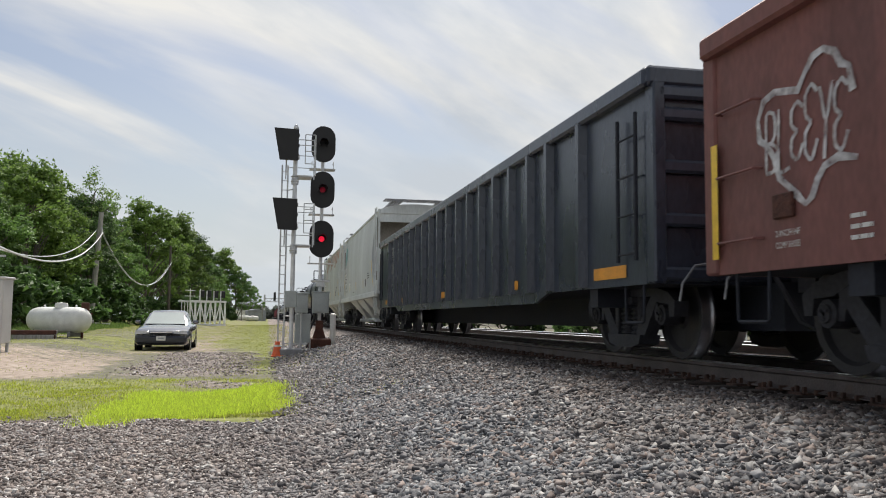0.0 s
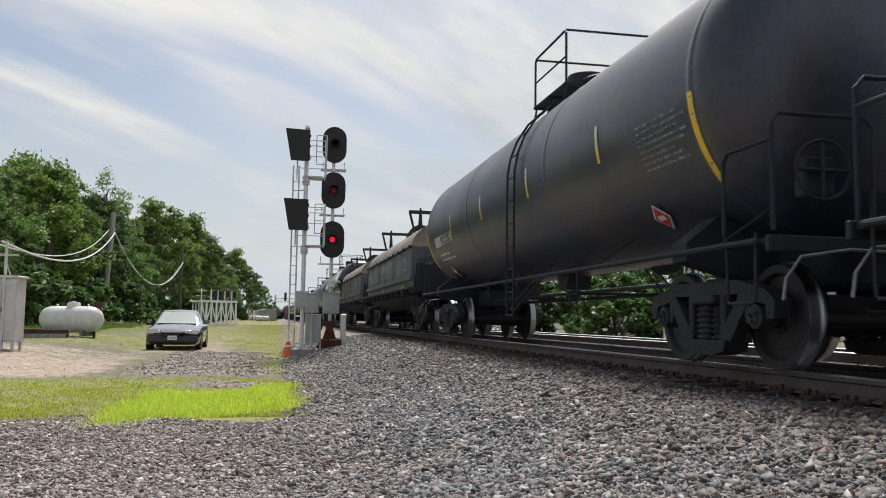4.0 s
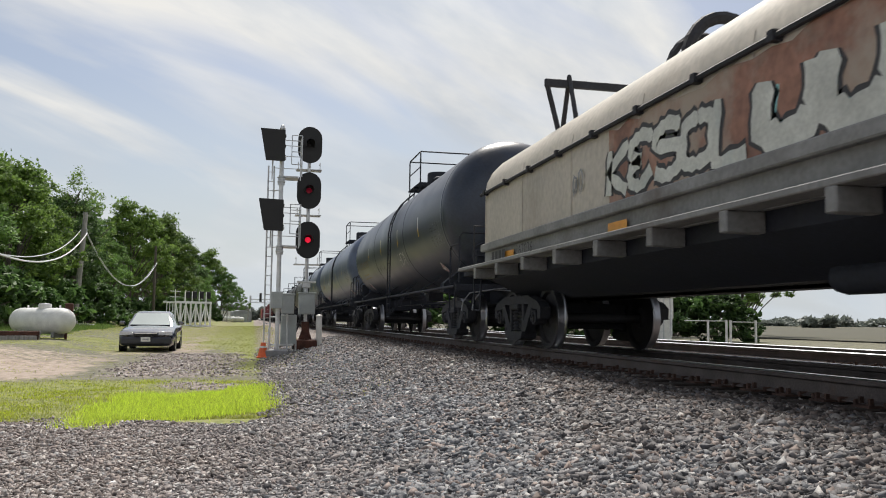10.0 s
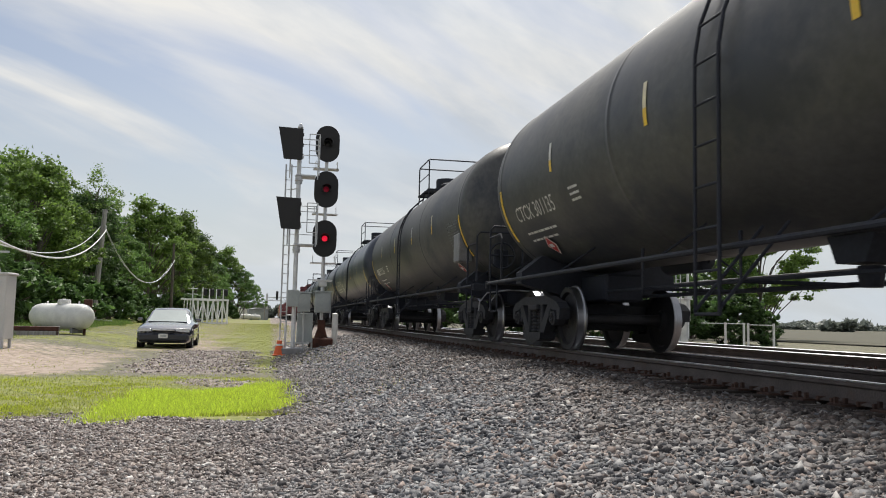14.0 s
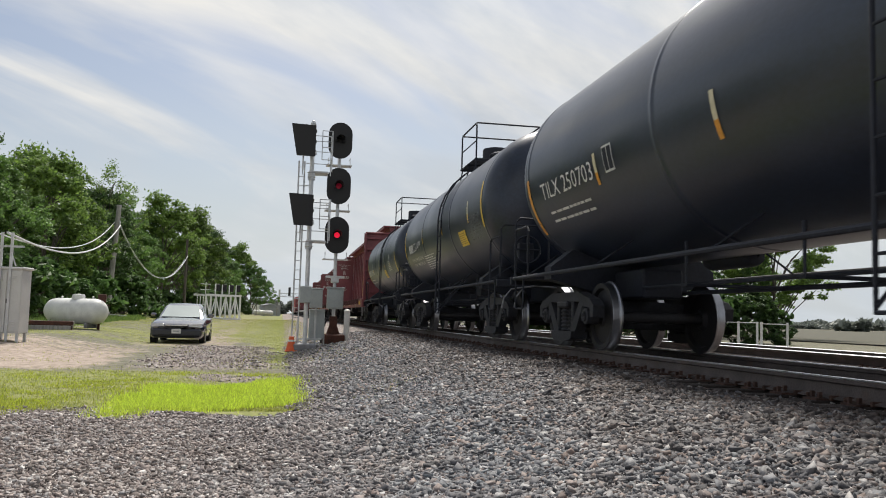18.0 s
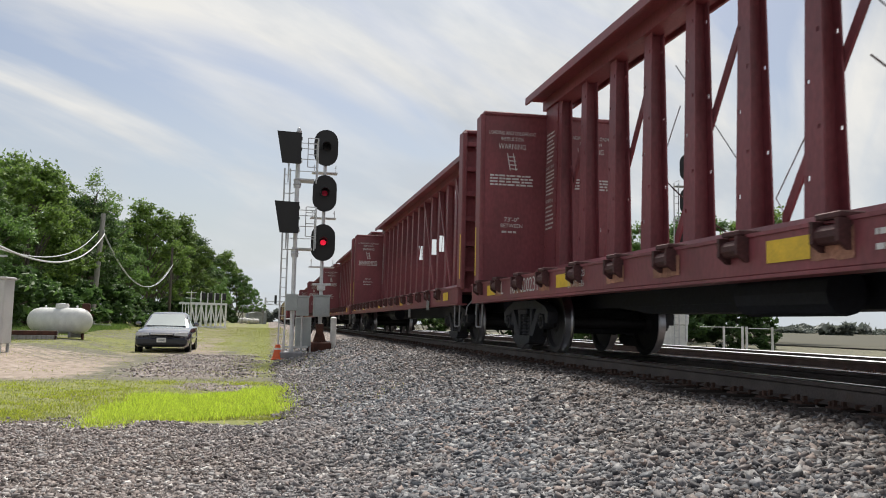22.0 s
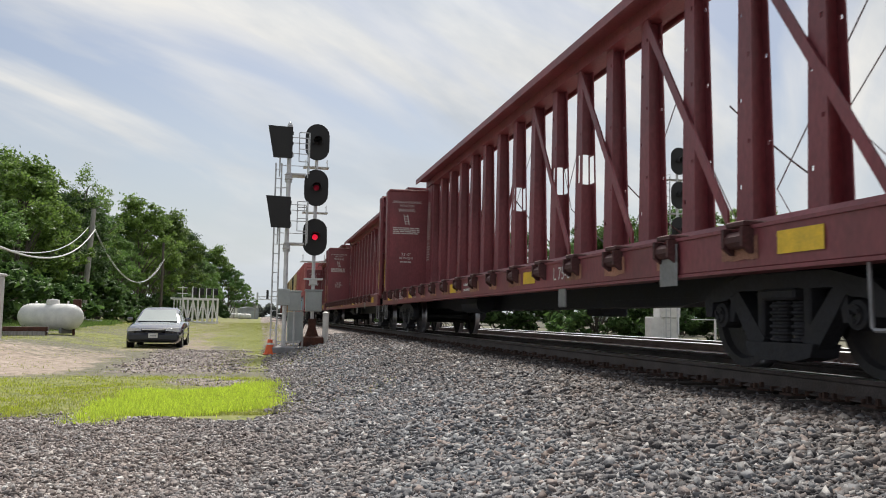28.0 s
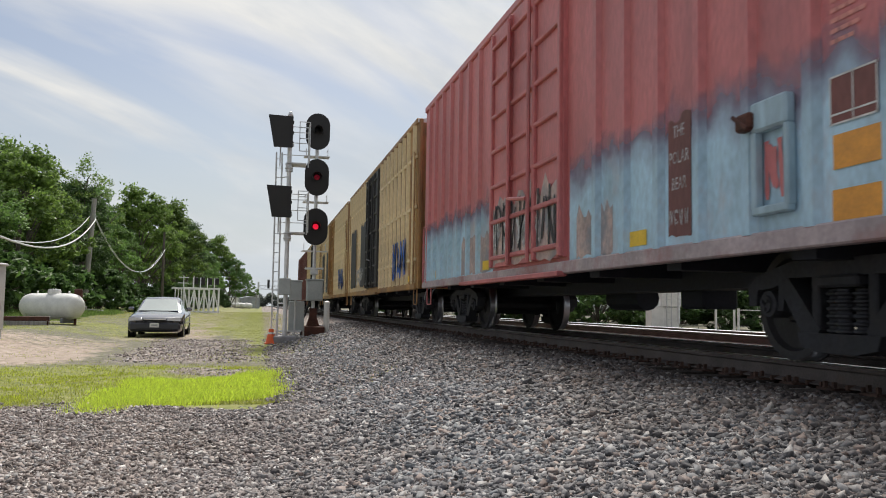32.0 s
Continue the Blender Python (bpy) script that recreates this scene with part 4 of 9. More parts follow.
def ends(car, L, half, sill=0.30, low=0.72, lever=True):
    """Centre sill, couplers, levers and stirrup steps."""
    for end in (-1, 1):
        turn = pose(0, end * (L / 2 - 0.28), 0, 0, 0, 0 if end > 0 else 180)
        part("coupler", cached("coupler", coupler_build, "coupler", M_TRUCK), None, car, at=turn)
        if lever:
            part("uncoupling_lever", cached("lever", lever_build, "uncoupling_lever", M_STEEL_PALE), None, car, at=pose(0, end * (L / 2 - 0.42), 0))


def stirrup_build(b):
    b.tube([(0, -0.24, 0.30), (0, -0.22, -0.28), (0, -0.19, -0.30), (0, 0.19, -0.30), (0, 0.22, -0.28), (0, 0.24, 0.30)], 0.016, 6)


def stirrups(car, x, y, z, material):
    for sx in (-1, 1):
        for sy in (-1, 1):
            part("stirrup_step", cached(("stirrup", material.name), stirrup_build, "stirrup_step", material), None, car, at=(sx * x, sy * y, z))


def rung_ladder(b, x, y, z0, z1, width=0.42, pitch=0.38, stand=0.06, r=0.012):
    """A ladder in the plane of a side; x may be a function of the height."""
    fx = x if callable(x) else (lambda z: x)
    n = max(2, int((z1 - z0) / 0.3))
    for dy in (-width / 2, width / 2):
        b.tube([(fx(z0 + (z1 - z0) * i / n), y + dy, z0 + (z1 - z0) * i / n) for i in range(n + 1)], 0.022, 6)
    k = int((z1 - z0) / pitch)
    for i in range(k + 1):
        z = z0 + 0.08 + i * pitch
        b.tube([(fx(z), y - width / 2, z), (fx(z), y + width / 2, z)], r, 6)


# ---- lettering, stencils and spray paint ----
def letters(text, height_m, squeeze=1.0):
    """Flat letters: (u, v) vertices and faces, centred."""
    cu = bpy.data.curves.new("letters", "FONT")
    cu.body, cu.size, cu.align_x, cu.align_y = text, height_m / 0.7, "CENTER", "CENTER"
    cu.resolution_u = 2
    ob = bpy.data.objects.new("letters", cu)
    scene.collection.objects.link(ob)
    dg = bpy.context.evaluated_depsgraph_get()
    me = bpy.data.meshes.new_from_object(ob.evaluated_get(dg))
    v = [(p.co.x * squeeze, p.co.y) for p in me.vertices]
    f = [tuple(q.vertices) for q in me.polygons]
    bpy.data.objects.remove(ob)
    bpy.data.curves.remove(cu)
    bpy.data.meshes.remove(me)
    return v, f


LETTERS = {}


def flat_side(x):
    return lambda u, v, lift=0.006: (x - lift, u, v)


def round_side(r, zc):
    """The near side of a lying cylinder; v is the height."""
    def f(u, v, lift=0.008):
        a = (v - zc) / r
        return (-(r + lift) * math.cos(a), u, zc + (r + lift) * math.sin(a))
    return f


def write(b, text, put, y, z, h, squeeze=1.0, lift=0.008):
    key = (text, h, squeeze)
    if key not in LETTERS:
        LETTERS[key] = letters(text, h, squeeze)
    v, f = LETTERS[key]
    b.add([put(y - u, z + w, lift) for u, w in v], f)


def write_span(b, text, put, y_left, y_right, z, h, lift=0.008):
    """Letters of a height, fitted between two places along the side."""
    key = (text, h, 1.0)
    if key not in LETTERS:
        LETTERS[key] = letters(text, h, 1.0)
    v, f = LETTERS[key]
    lo, hi = min(u for u, w in v), max(u for u, w in v)
    k = (y_right - y_left) / (hi - lo)
    b.add([put(y_left + (u - lo) * k, z + w, lift) for u, w in v], f)


# sprayed capitals as pen strokes on a grid of 6 by 8
PEN = {
    "A": ("00 28 40 60 38 28", "13 53"), "B": ("00 08 48 57 55 34 04", "34 63 61 40 00"), "C": ("67 48 17 14 11 40 62",), "E": ("67 38 07 05 34", "34 03 01 30 62"),
    "H": ("08 00", "68 60", "04 64"), "I": ("38 30",), "K": ("08 00", "68 04 60"), "L": ("08 00 60",), "M": ("00 08 33 68 60",), "N": ("00 08 60 68",),
    "O": ("38 07 01 30 61 67 38",), "R": ("00 08 48 67 55 04", "34 60"), "S": ("67 38 07 05 64 61 30 01",), "T": ("08 68", "38 30"), "V": ("08 30 68",), "W": ("08 20 35 50 68",),
    "Y": ("08 34 68", "34 20"), "Z": ("07 68 30 00 60",), "-": ("14 54",), "U": ("08 02 30 62 68",),
}


def spray(b, put, text, y_left, y_right, z, h, w, lean=0.12, rise=0.0, seed=0, lift=0.011):
    """Hand-sprayed capitals between two places along the side; rise lifts the line's end."""
    rng = random.Random(seed)
    cell = (y_right - y_left) / len(text)
    for i, ch in enumerate(text):
        grow, drop = rng.uniform(0.85, 1.12), rng.uniform(-0.06, 0.06)
        for line in PEN.get(ch, ()):
            raw = [(int(q[0]) / 6, int(q[1]) / 8) for q in line.split()]
            pts = []
            for j in range(len(raw) - 1):
                p0, p1, p2, p3 = raw[max(j - 1, 0)], raw[j], raw[j + 1], raw[min(j + 2, len(raw) - 1)]
                for t in (0.0, 0.25, 0.5, 0.75):
                    q = []
                    for a in (0, 1):
                        line_, curve = p1[a] + (p2[a] - p1[a]) * t, 0.5 * (2 * p1[a] + (p2[a] - p0[a]) * t + (2 * p0[a] - 5 * p1[a] + 4 * p2[a] - p3[a]) * t * t + (3 * p1[a] - p0[a] - 3 * p2[a] + p3[a]) * t ** 3)
                        q.append(0.4 * line_ + 0.6 * curve)
                    pts.append(q)
            pts.append(raw[-1])
            out = []
            for u, v in pts:
                vv = (v - 0.5) * grow + drop
                f = (i + 0.06 + 0.84 * u + lean * vv) / len(text)
                out.append((y_left + (y_right - y_left) * f, z + vv * h + rise * f))
            stroke(b, put, out, w, lift + 0.0007 * (i % 3))


def bar(b, put, y, z, w, h, lift=0.008, n=2):
    """A plain painted bar of a size."""
    vs, fs = [], []
    for i in range(n + 1):
        for s in (-1, 1):
            vs.append(put(y + s * w / 2, z - h / 2 + h * i / n, lift))
    for i in range(n):
        fs.append((2 * i, 2 * i + 1, 2 * i + 3, 2 * i + 2))
    b.add(vs, fs)


def bars(b, put, y, z, w, h, lines, seed=0, lift=0.008):
    """Lines of small writing too small to read: short bars of word length."""
    rng = random.Random(seed)
    for i in range(lines):
        zz = z + h / 2 - (i + 0.5) * h / lines
        u = -w / 2
        end = w / 2 - rng.uniform(0, 0.35) * w
        while u < end:
            l = min(rng.uniform(0.06, 0.2) * max(w, 0.6), w / 2 - u)
            bar(b, put, y - u - l / 2, zz, l * 0.85, h / lines * 0.42, lift, 1)
            u += l


def stroke(b, put, pts, w, lift=0.011):
    """A ribbon of paint along (y, z) points."""
    vs, fs = [], []
    n = len(pts)
    for i, (y, z) in enumerate(pts):
        a, c = pts[max(i - 1, 0)], pts[min(i + 1, n - 1)]
        d = Vector((c[0] - a[0], c[1] - a[1]))
        d = d.normalized() if d.length > 1e-6 else Vector((1, 0))
        k = w / 2 * (0.75 + 0.5 * abs(math.sin(i * 1.3)))
        vs += [put(y - d.y * k, z + d.x * k, lift), put(y + d.y * k, z - d.x * k, lift)]
    for i in range(n - 1):
        fs.append((2 * i, 2 * i + 1, 2 * i + 3, 2 * i + 2))
    b.add(vs, fs)


def scrawl(b, put, y, z, w, h, count, seed, thick=0.05, lift=0.011):
    """Looping sprayed marks, set out like large writing that cannot be read."""
    rng = random.Random(seed)
    cell = w / count
    for i in range(count):
        cy = y + w / 2 - (i + 0.5) * cell
        for turn in range(rng.choice((2, 2, 3))):
            kind = rng.random()
            pts = []
            if turn == 0:
                lean, at = rng.uniform(-0.12, 0.3) * cell, cy + rng.uniform(0.12, 0.4) * cell
                stroke(b, put, [(at + lean * (k / 6 - 0.5), z - h * 0.46 + h * 0.92 * k / 6) for k in range(7)], thick, lift + 0.001 * (i % 3))
                continue
            if kind < 0.45:
                a0, a1 = rng.uniform(0, 6), rng.uniform(2.5, 5.5)
                ry, rz = cell * rng.uniform(0.3, 0.48), h * rng.uniform(0.25, 0.45)
                oz = z + rng.uniform(-0.15, 0.15) * h
                for k in range(13):
                    a = a0 + a1 * k / 12
                    pts.append((cy + ry * math.cos(a), oz + rz * math.sin(a)))
            else:
                p = [(cy + rng.uniform(-0.5, 0.5) * cell, z + s * h * rng.uniform(0.25, 0.5)) for s in rng.choice(((1, -1, 1), (1, -1), (-1, 1, -1, 1), (1, -1, 0.4)))]
                for q in range(len(p) - 1):
                    for k in range(5):
                        f = k / 5
                        pts.append((p[q][0] * (1 - f) + p[q + 1][0] * f, p[q][1] * (1 - f) + p[q + 1][1] * f))
                pts.append(p[-1])
            stroke(b, put, pts, thick, lift + 0.001 * (i % 3))


def patch(b, put, y, z, w, h, seed, lift=0.004, cols=16, rag=0.18):
    """An area of sprayed colour with ragged upper and lower edges."""
    rng = random.Random(seed)
    vs, fs = [], []
    rows = 4
    top = [h / 2 * (1 + rng.uniform(-rag, rag)) for _ in range(cols + 1)]
    low = [h / 2 * (1 + rng.uniform(-rag, rag) * 0.4) for _ in range(cols + 1)]
    for i in range(cols + 1):
        for j in range(rows + 1):
            vs.append(put(y - w / 2 + w * i / cols, z - low[i] + (top[i] + low[i]) * j / rows, lift))
    for i in range(cols):
        for j in range(rows):
            k = i * (rows + 1) + j
            fs.append((k, k + rows + 1, k + rows + 2, k + 1))
    b.add(vs, fs)


def diamond(b, put, y, z, r, lift=0.02):
    b.add([put(y - r, z, lift), put(y, z - r, lift), put(y + r, z, lift), put(y, z + r, lift)], [(0, 1, 2, 3)])


def placard(car, put, y, z, kind="red"):
    b = Build()
    diamond(b, put, y, z, 0.20, 0.03)
    p = part("placard", b, M_PLACARD_W, car, "white-bordered diamond hazard placard")
    b = Build()
    diamond(b, put, y, z, 0.165, 0.034)
    part("placard_face", b, {"red": M_PLACARD, "pale": M_PLACARD_PALE, "dark": M_UNDER}[kind], p)
    b = Build()
    bar(b, put, y, z, 0.17, 0.07, 0.037, 1)
    part("placard_panel", b, M_PLACARD_W, p)


def new_car(name, label, y_mid, group="cars of the freight train"):
    car = thing(name, label, "freight car", at=(TRACK, y_mid, RAIL), group=group)
    CARS.append((car, y_mid))
    return car


# ---- tank cars ----
def tank_car(y0, y1, paint, label, R=1.54, zc=2.80, seed=0, number="", number_paint=M_GOLD_MARK, stripes=M_YELLOW, tags=(), place=True, cabinet=False, sign=None, data_lines=0, glossy=False, panels=False, lad_y=-1.1, strips=(4.35, 1.4, -1.75, -4.8), notices=(), weights=(), mark="", span=None, text_z=2.38, strip_z=2.65, end_z=2.2, block=None, words=(), placard_kind="red", frames=(), fade=(), lines=()):
    L, y_mid = y1 - y0, (y0 + y1) / 2
    car = new_car("tank_car", label, y_mid)
    half = L / 2 - 2.25
    H = L / 2 - 0.75
    put = round_side(R, zc)
    top = zc + R

    def shell(b):
        prof = []
        n = 9
        dep = R * 0.5
        for i in range(n + 1):
            a = math.pi / 2 * i / n
            prof.append((max(R * math.sin(a), 0.004), -H + dep * (1 - math.cos(a))))
        for f in (0.01, 0.32, 0.68, 0.99):
            yb = -H + dep + (2 * H - 2 * dep) * f
            prof += [(R, yb - 0.10), (R, yb - 0.03), (R + 0.006, yb - 0.02), (R + 0.006, yb + 0.02), (R, yb + 0.03), (R, yb + 0.10)]
        for i in range(n, -1, -1):
            a = math.pi / 2 * i / n
            prof.append((max(R * math.sin(a), 0.004), H - dep * (1 - math.cos(a))))
        b.lathe(prof, "y", (0, 0, zc), 56)

    tank = part("tank", cached(("shell", L, R, zc, paint.name), shell, "tank", paint, True), None, car)

    def under(b):
        for e in (-1, 1):
            b.box((0, e * (half + 0.6), 0.98), (0.62, 3.6, 0.42), 0.03)
            b.prism([(-1.36, 1.05), (-1.36, 1.24), (-1.0, 1.52), (-0.7, 1.42), (0.7, 1.42), (1.0, 1.52), (1.36, 1.24), (1.36, 1.05), (0.6, 0.86), (-0.6, 0.86)], e * half - 0.16, e * half + 0.16, "y")
        b.tube([(0.35, -half + 0.7, 0.86), (0.35, half - 0.7, 0.86)], 0.03, 6)
        b.tube([(-0.3, -half + 1.2, 0.92), (-0.3, half - 1.2, 0.92)], 0.022, 6)

    part("underframe", cached(("tank_under", L), under, "underframe", M_UNDER), None, car)

    def skid(b):
        b.prism([(-0.34, 1.32), (-0.2, 1.02), (0.2, 1.02), (0.34, 1.32)], -0.22, 0.22, "x")
        b.lathe([(0.10, 0.80), (0.12, 0.92), (0.12, 1.0)], "z", (0, 0, 0), 12, True)

    part("bottom_outlet", cached("skid", skid, "bottom_outlet", M_UNDER), None, car, at=(0, 0.2, 0))

    def gear(b):
        b.lathe([(0.02, -0.6), (0.12, -0.56), (0.14, -0.48), (0.14, 0.48), (0.12, 0.56), (0.02, 0.6)], "y", (0, 0, 1.12), 14)

    part("air_reservoir", cached("reservoir", gear, "air_reservoir", M_UNDER, True), None, car, at=(0.30, half * 0.62, 0.16))
    part("brake_cylinder", cached("cylinder", lambda b: b.lathe([(0.14, -0.3), (0.16, 0.1), (0.1, 0.25), (0.03, 0.5)], "y", (0, 0, 1.0), 12, True), "brake_cylinder", M_UNDER), None, car, at=(0.25, -half * 0.45, 0.30))

    for y in (-2.4, 0.9, 3.1):
        part("pipe_bracket", cached("pipe_bracket", lambda b: b.tube([(-0.9, 0, 1.36), (-0.9, 0, 0.86), (0.35, 0, 0.86)], 0.022, 6), "pipe_bracket", M_UNDER), None, car, at=(0, y, 0))

    for s in (-1, 1):
        def rail_b(b):
            b.tube([(0, -H - 0.1, 1.12), (0, H + 0.1, 1.12)], 0.03, 8)
            k = int(2 * H / 3.2)
            for i in range(k + 1):
                y = -H + 0.6 + i * (2 * H - 1.2) / k
                b.tube([(0, y, 1.12), (-s * 0.56, y, 1.50)], 0.015, 6)
        part("side_handrail", cached(("tank_rail", L, s), rail_b, "side_handrail", M_UNDER if not glossy else M_STEEL_PALE), None, car, at=(s * 1.46, 0, 0))
    # ladders over the curve of the shell and the railed platform round the manway

    def lad(b):
        fx = lambda z: -(math.sqrt(max((R + 0.07) ** 2 - (z - zc) ** 2, 0.0)) if z > zc else R + 0.07)
        zs = [0.52 + (zc + R * 0.86 - 0.52) * i / 12 for i in range(13)]
        b.tube([(fx(z), -0.21, z) for z in reversed(zs)] + [(fx(z), 0.21, z) for z in zs], 0.02, 6)

    def rung(b):
        b.tube([(0, -0.21, 0), (0, 0.21, 0)], 0.013, 6)

    for s in (-1, 1):
        ld = part("ladder", cached(("tank_ladder", R, zc), lad, "ladder", M_UNDER), None, car, at=pose(0, lad_y, 0, 0, 0, 0) if s < 0 else pose(0, lad_y, 0, 0, 0, 180))
        for k in range(1, 10):
            z = 0.52 + k * 0.385
            if z < zc + R * 0.84:
                x = -(math.sqrt(max((R + 0.07) ** 2 - (z - zc) ** 2, 0.0)) if z > zc else R + 0.07)
                part("rung", cached("tank_rung", rung, "rung", M_UNDER), None, ld, at=(x, 0, z))
        for dy in (-0.2, 0.2):
            part("ladder_brace", cached(("ladder_brace", R), lambda b: b.tube([(-R - 0.07, 0, 0.56), (-R + 0.62, 0, 1.36)], 0.017, 6), "ladder_brace", M_UNDER), None, ld, at=(0, dy, 0))

    def platform(b):
        for k in range(9):
            for s in (-1, 1):
                b.box((s * (0.50 + k * 0.04), 0, top + 0.06), (0.016, 1.7, 0.035))
        for y in (-0.82, 0.0, 0.82):
            for s in (-1, 1):
                b.box((s * 0.66, y, top + 0.03), (0.40, 0.04, 0.05))
                b.tube([(s * 0.80, y, top + 0.03), (s * 0.86, y, zc + R * 0.80)], 0.018, 6)

    part("platform", cached(("tank_platform", top), platform, "platform", M_UNDER), None, car, at=(0, lad_y + 0.3, 0))

    def railing(b):
        t = top + 0.06
        for s in (-1, 1):
            b.tube([(s * 0.82, -0.85, t), (s * 0.82, -0.85, t + 0.84), (s * 0.82, -0.78, t + 0.90), (s * 0.82, 0.78, t + 0.90), (s * 0.82, 0.85, t + 0.84), (s * 0.82, 0.85, t)], 0.021, 7)
            b.tube([(s * 0.82, -0.85, t + 0.45), (s * 0.82, 0.85, t + 0.45)], 0.018, 6)
        for y in (-0.85, 0.85):
            b.tube([(-0.82, y, t + 0.90), (0.82, y, t + 0.90)], 0.021, 7)

    part("platform_railing", cached(("tank_railing", top), railing, "platform_railing", M_UNDER), None, car, at=(0, lad_y + 0.3, 0))

    def dome(b):
        b.lathe([(0.30, top - 0.06), (0.30, top + 0.20), (0.34, top + 0.21), (0.34, top + 0.27), (0.28, top + 0.31), (0.01, top + 0.33)], "z", (0, -0.45, 0), 22)
        b.lathe([(0.36, top - 0.1), (0.36, top + 0.52), (0.34, top + 0.56), (0.01, top + 0.58)], "z", (0, 0.35, 0), 24)
        for k in range(8):
            a = k * math.pi / 4
            b.box((0.36 * math.cos(a), -0.45 + 0.36 * math.sin(a), top + 0.22), (0.05, 0.05, 0.09), 0.01)

    part("manway", cached(("tank_dome", top), dome, "manway", M_UNDER, True), None, car, at=(0, lad_y + 0.3, 0))

    def end_deck(b):
        b.box((0, -0.1, 1.12), (2.85, 0.8, 0.05))
        b.box((0, 0.30, 1.09), (2.95, 0.06, 0.14), 0.01)

    def end_rail(b):
        for s in (1,):
            b.tube([(s * 1.40, 0.28, 1.2), (s * 1.40, 0.28, 2.12), (s * 1.33, 0.28, 2.2), (s * 0.52, 0.28, 2.2), (s * 0.45, 0.28, 2.12), (s * 0.45, 0.28, 1.2)], 0.02, 7)
            b.tube([(s * 1.40, -0.5, 1.2), (s * 1.40, -0.5, 1.9), (s * 1.40, -0.42, 1.98), (s * 1.40, 0.28, 1.98)], 0.02, 7)

    for e in (-1, 1):
        t = pose(0, e * (L / 2 - 0.80), 0, 0, 0, 0 if e > 0 else 180)
        part("end_platform", cached("tank_end_deck", end_deck, "end_platform", M_UNDER), None, car, at=t)
        part("end_handrail", cached("tank_end_rail", end_rail, "end_handrail", M_UNDER), None, car, at=t)
        part("end_handrail", cached("tank_end_rail_l", lambda b: (b.tube([(-1.40, 0.28, 1.15), (-1.40, 0.28, 2.12), (-1.33, 0.28, 2.2), (-0.52, 0.28, 2.2), (-0.45, 0.28, 2.12), (-0.45, 0.28, 1.15)], 0.02, 7), b.tube([(-1.40, -0.5, 1.15), (-1.40, -0.5, 1.9), (-1.40, -0.42, 1.98), (-1.40, 0.28, 1.98)], 0.02, 7)), "end_handrail", M_UNDER), None, car, at=t)
    part("brake_wheel", cached("brake_wheel", lambda b: (b.lathe([(0.26, -0.02), (0.28, 0), (0.26, 0.02), (0.24, 0), (0.26, -0.02)], "y", (0, 0, 0), 20), b.tube([(-0.25, 0, 0), (0.25, 0, 0)], 0.02, 5), b.tube([(0, 0, -0.25), (0, 0, 0.25)], 0.02, 5), b.box((0, 0.12, -0.05), (0.3, 0.16, 0.36), 0.02)), "brake_wheel", M_UNDER), None, car, at=(-0.85, -(L / 2 - 0.62), 1.75))
    stirrups(car, 1.44, L / 2 - 0.95, 0.90, M_UNDER)
    trucks(car, half)
    ends(car, L, half)
    # paint marks
    for i, y in enumerate(strips):
        z, h = strip_z, 0.48 if i else 0.42
        b = Build()
        bar(b, put, y, z + h * 0.2, 0.085, h * 0.6, 0.007, 3)
        strip = part("reflector_strip", b, M_PALE_SHEET if (i + seed) % 3 else M_WHITE_MARK, car)
        b = Build()
        bar(b, put, y, z - h * 0.3, 0.085, h * 0.4, 0.007, 3)
        part("lower_band", b, stripes, strip)
    for e in (-1, 1) if number_paint is not M_GOLD_MARK else ():
        b = Build()
        bar(b, put, e * (H - 0.92), end_z, 0.10, 0.95, 0.007, 7)
        part("reflector_strip", b, stripes, car)
    yl, yr = span or (H - 1.75, H - 3.75)
    if number and mark:
        b = Build()
        write_span(b, mark + " " + number, put, yl, yr, text_z, 0.25)
        part("car_number", b, number_paint, car, "stencilled reporting mark and car number")
    elif number:
        cut = yl + (yr - yl) * 0.40
        b = Build()
        write_span(b, number, put, cut, yr, text_z, 0.25)
        part("car_number", b, number_paint, car, "stencilled car number")
        for k in range(4):
            b = Build()
            bar(b, put, yl + (cut - yl) * (k + 0.36) / 4.4, text_z, abs(cut - yl) / 4.4 * 0.72, 0.25, 0.008, 2)
            part("mark_block", b, number_paint, car)
    if number:
        for i, line in enumerate(weights or ("", "")):
            b = Build()
            if line:
                write_span(b, line, put, yl - 0.15, yr + 0.1, text_z - 0.36 - 0.17 * i, 0.095)
            else:
                bars(b, put, (yl + yr) / 2 + 0.1, text_z - 0.34 - 0.14 * i, abs(yl - yr) * 0.8, 0.09, 1, seed + i)
            part("weight_stencil", b, number_paint, car)
    if block:
        b = Build()
        bars(b, put, *block, seed + 7)
        part("notice_stencil", b, number_paint, car, "block of small stencilled lines")
    for y, zz, w, h in frames:
        b = Build()
        bar(b, put, y, zz, w, h, 0.009, 2)
        plate = part("notice_panel", b, M_WHITE_MARK, car, "white-framed dark notice panel")
        b = Build()
        for k in (-0.25, 0.25):
            bar(b, put, y + k * w * 0.92, zz, w * 0.40, h * 0.84, 0.012, 2)
        part("panel_face", b, M_UNDER, plate)
    for fy, fz, fw, fh, fn in fade:
        b = Build()
        bars(b, put, fy, fz, fw, fh, fn, seed)
        part("faded_number", b, M_GOLD_MARK, car, "faded ochre number that cannot be read")
    for line in lines:
        b = Build()
        fine = []
        for j in range(len(line) - 1):
            p0, p1, p2, p3 = line[max(j - 1, 0)], line[j], line[j + 1], line[min(j + 2, len(line) - 1)]
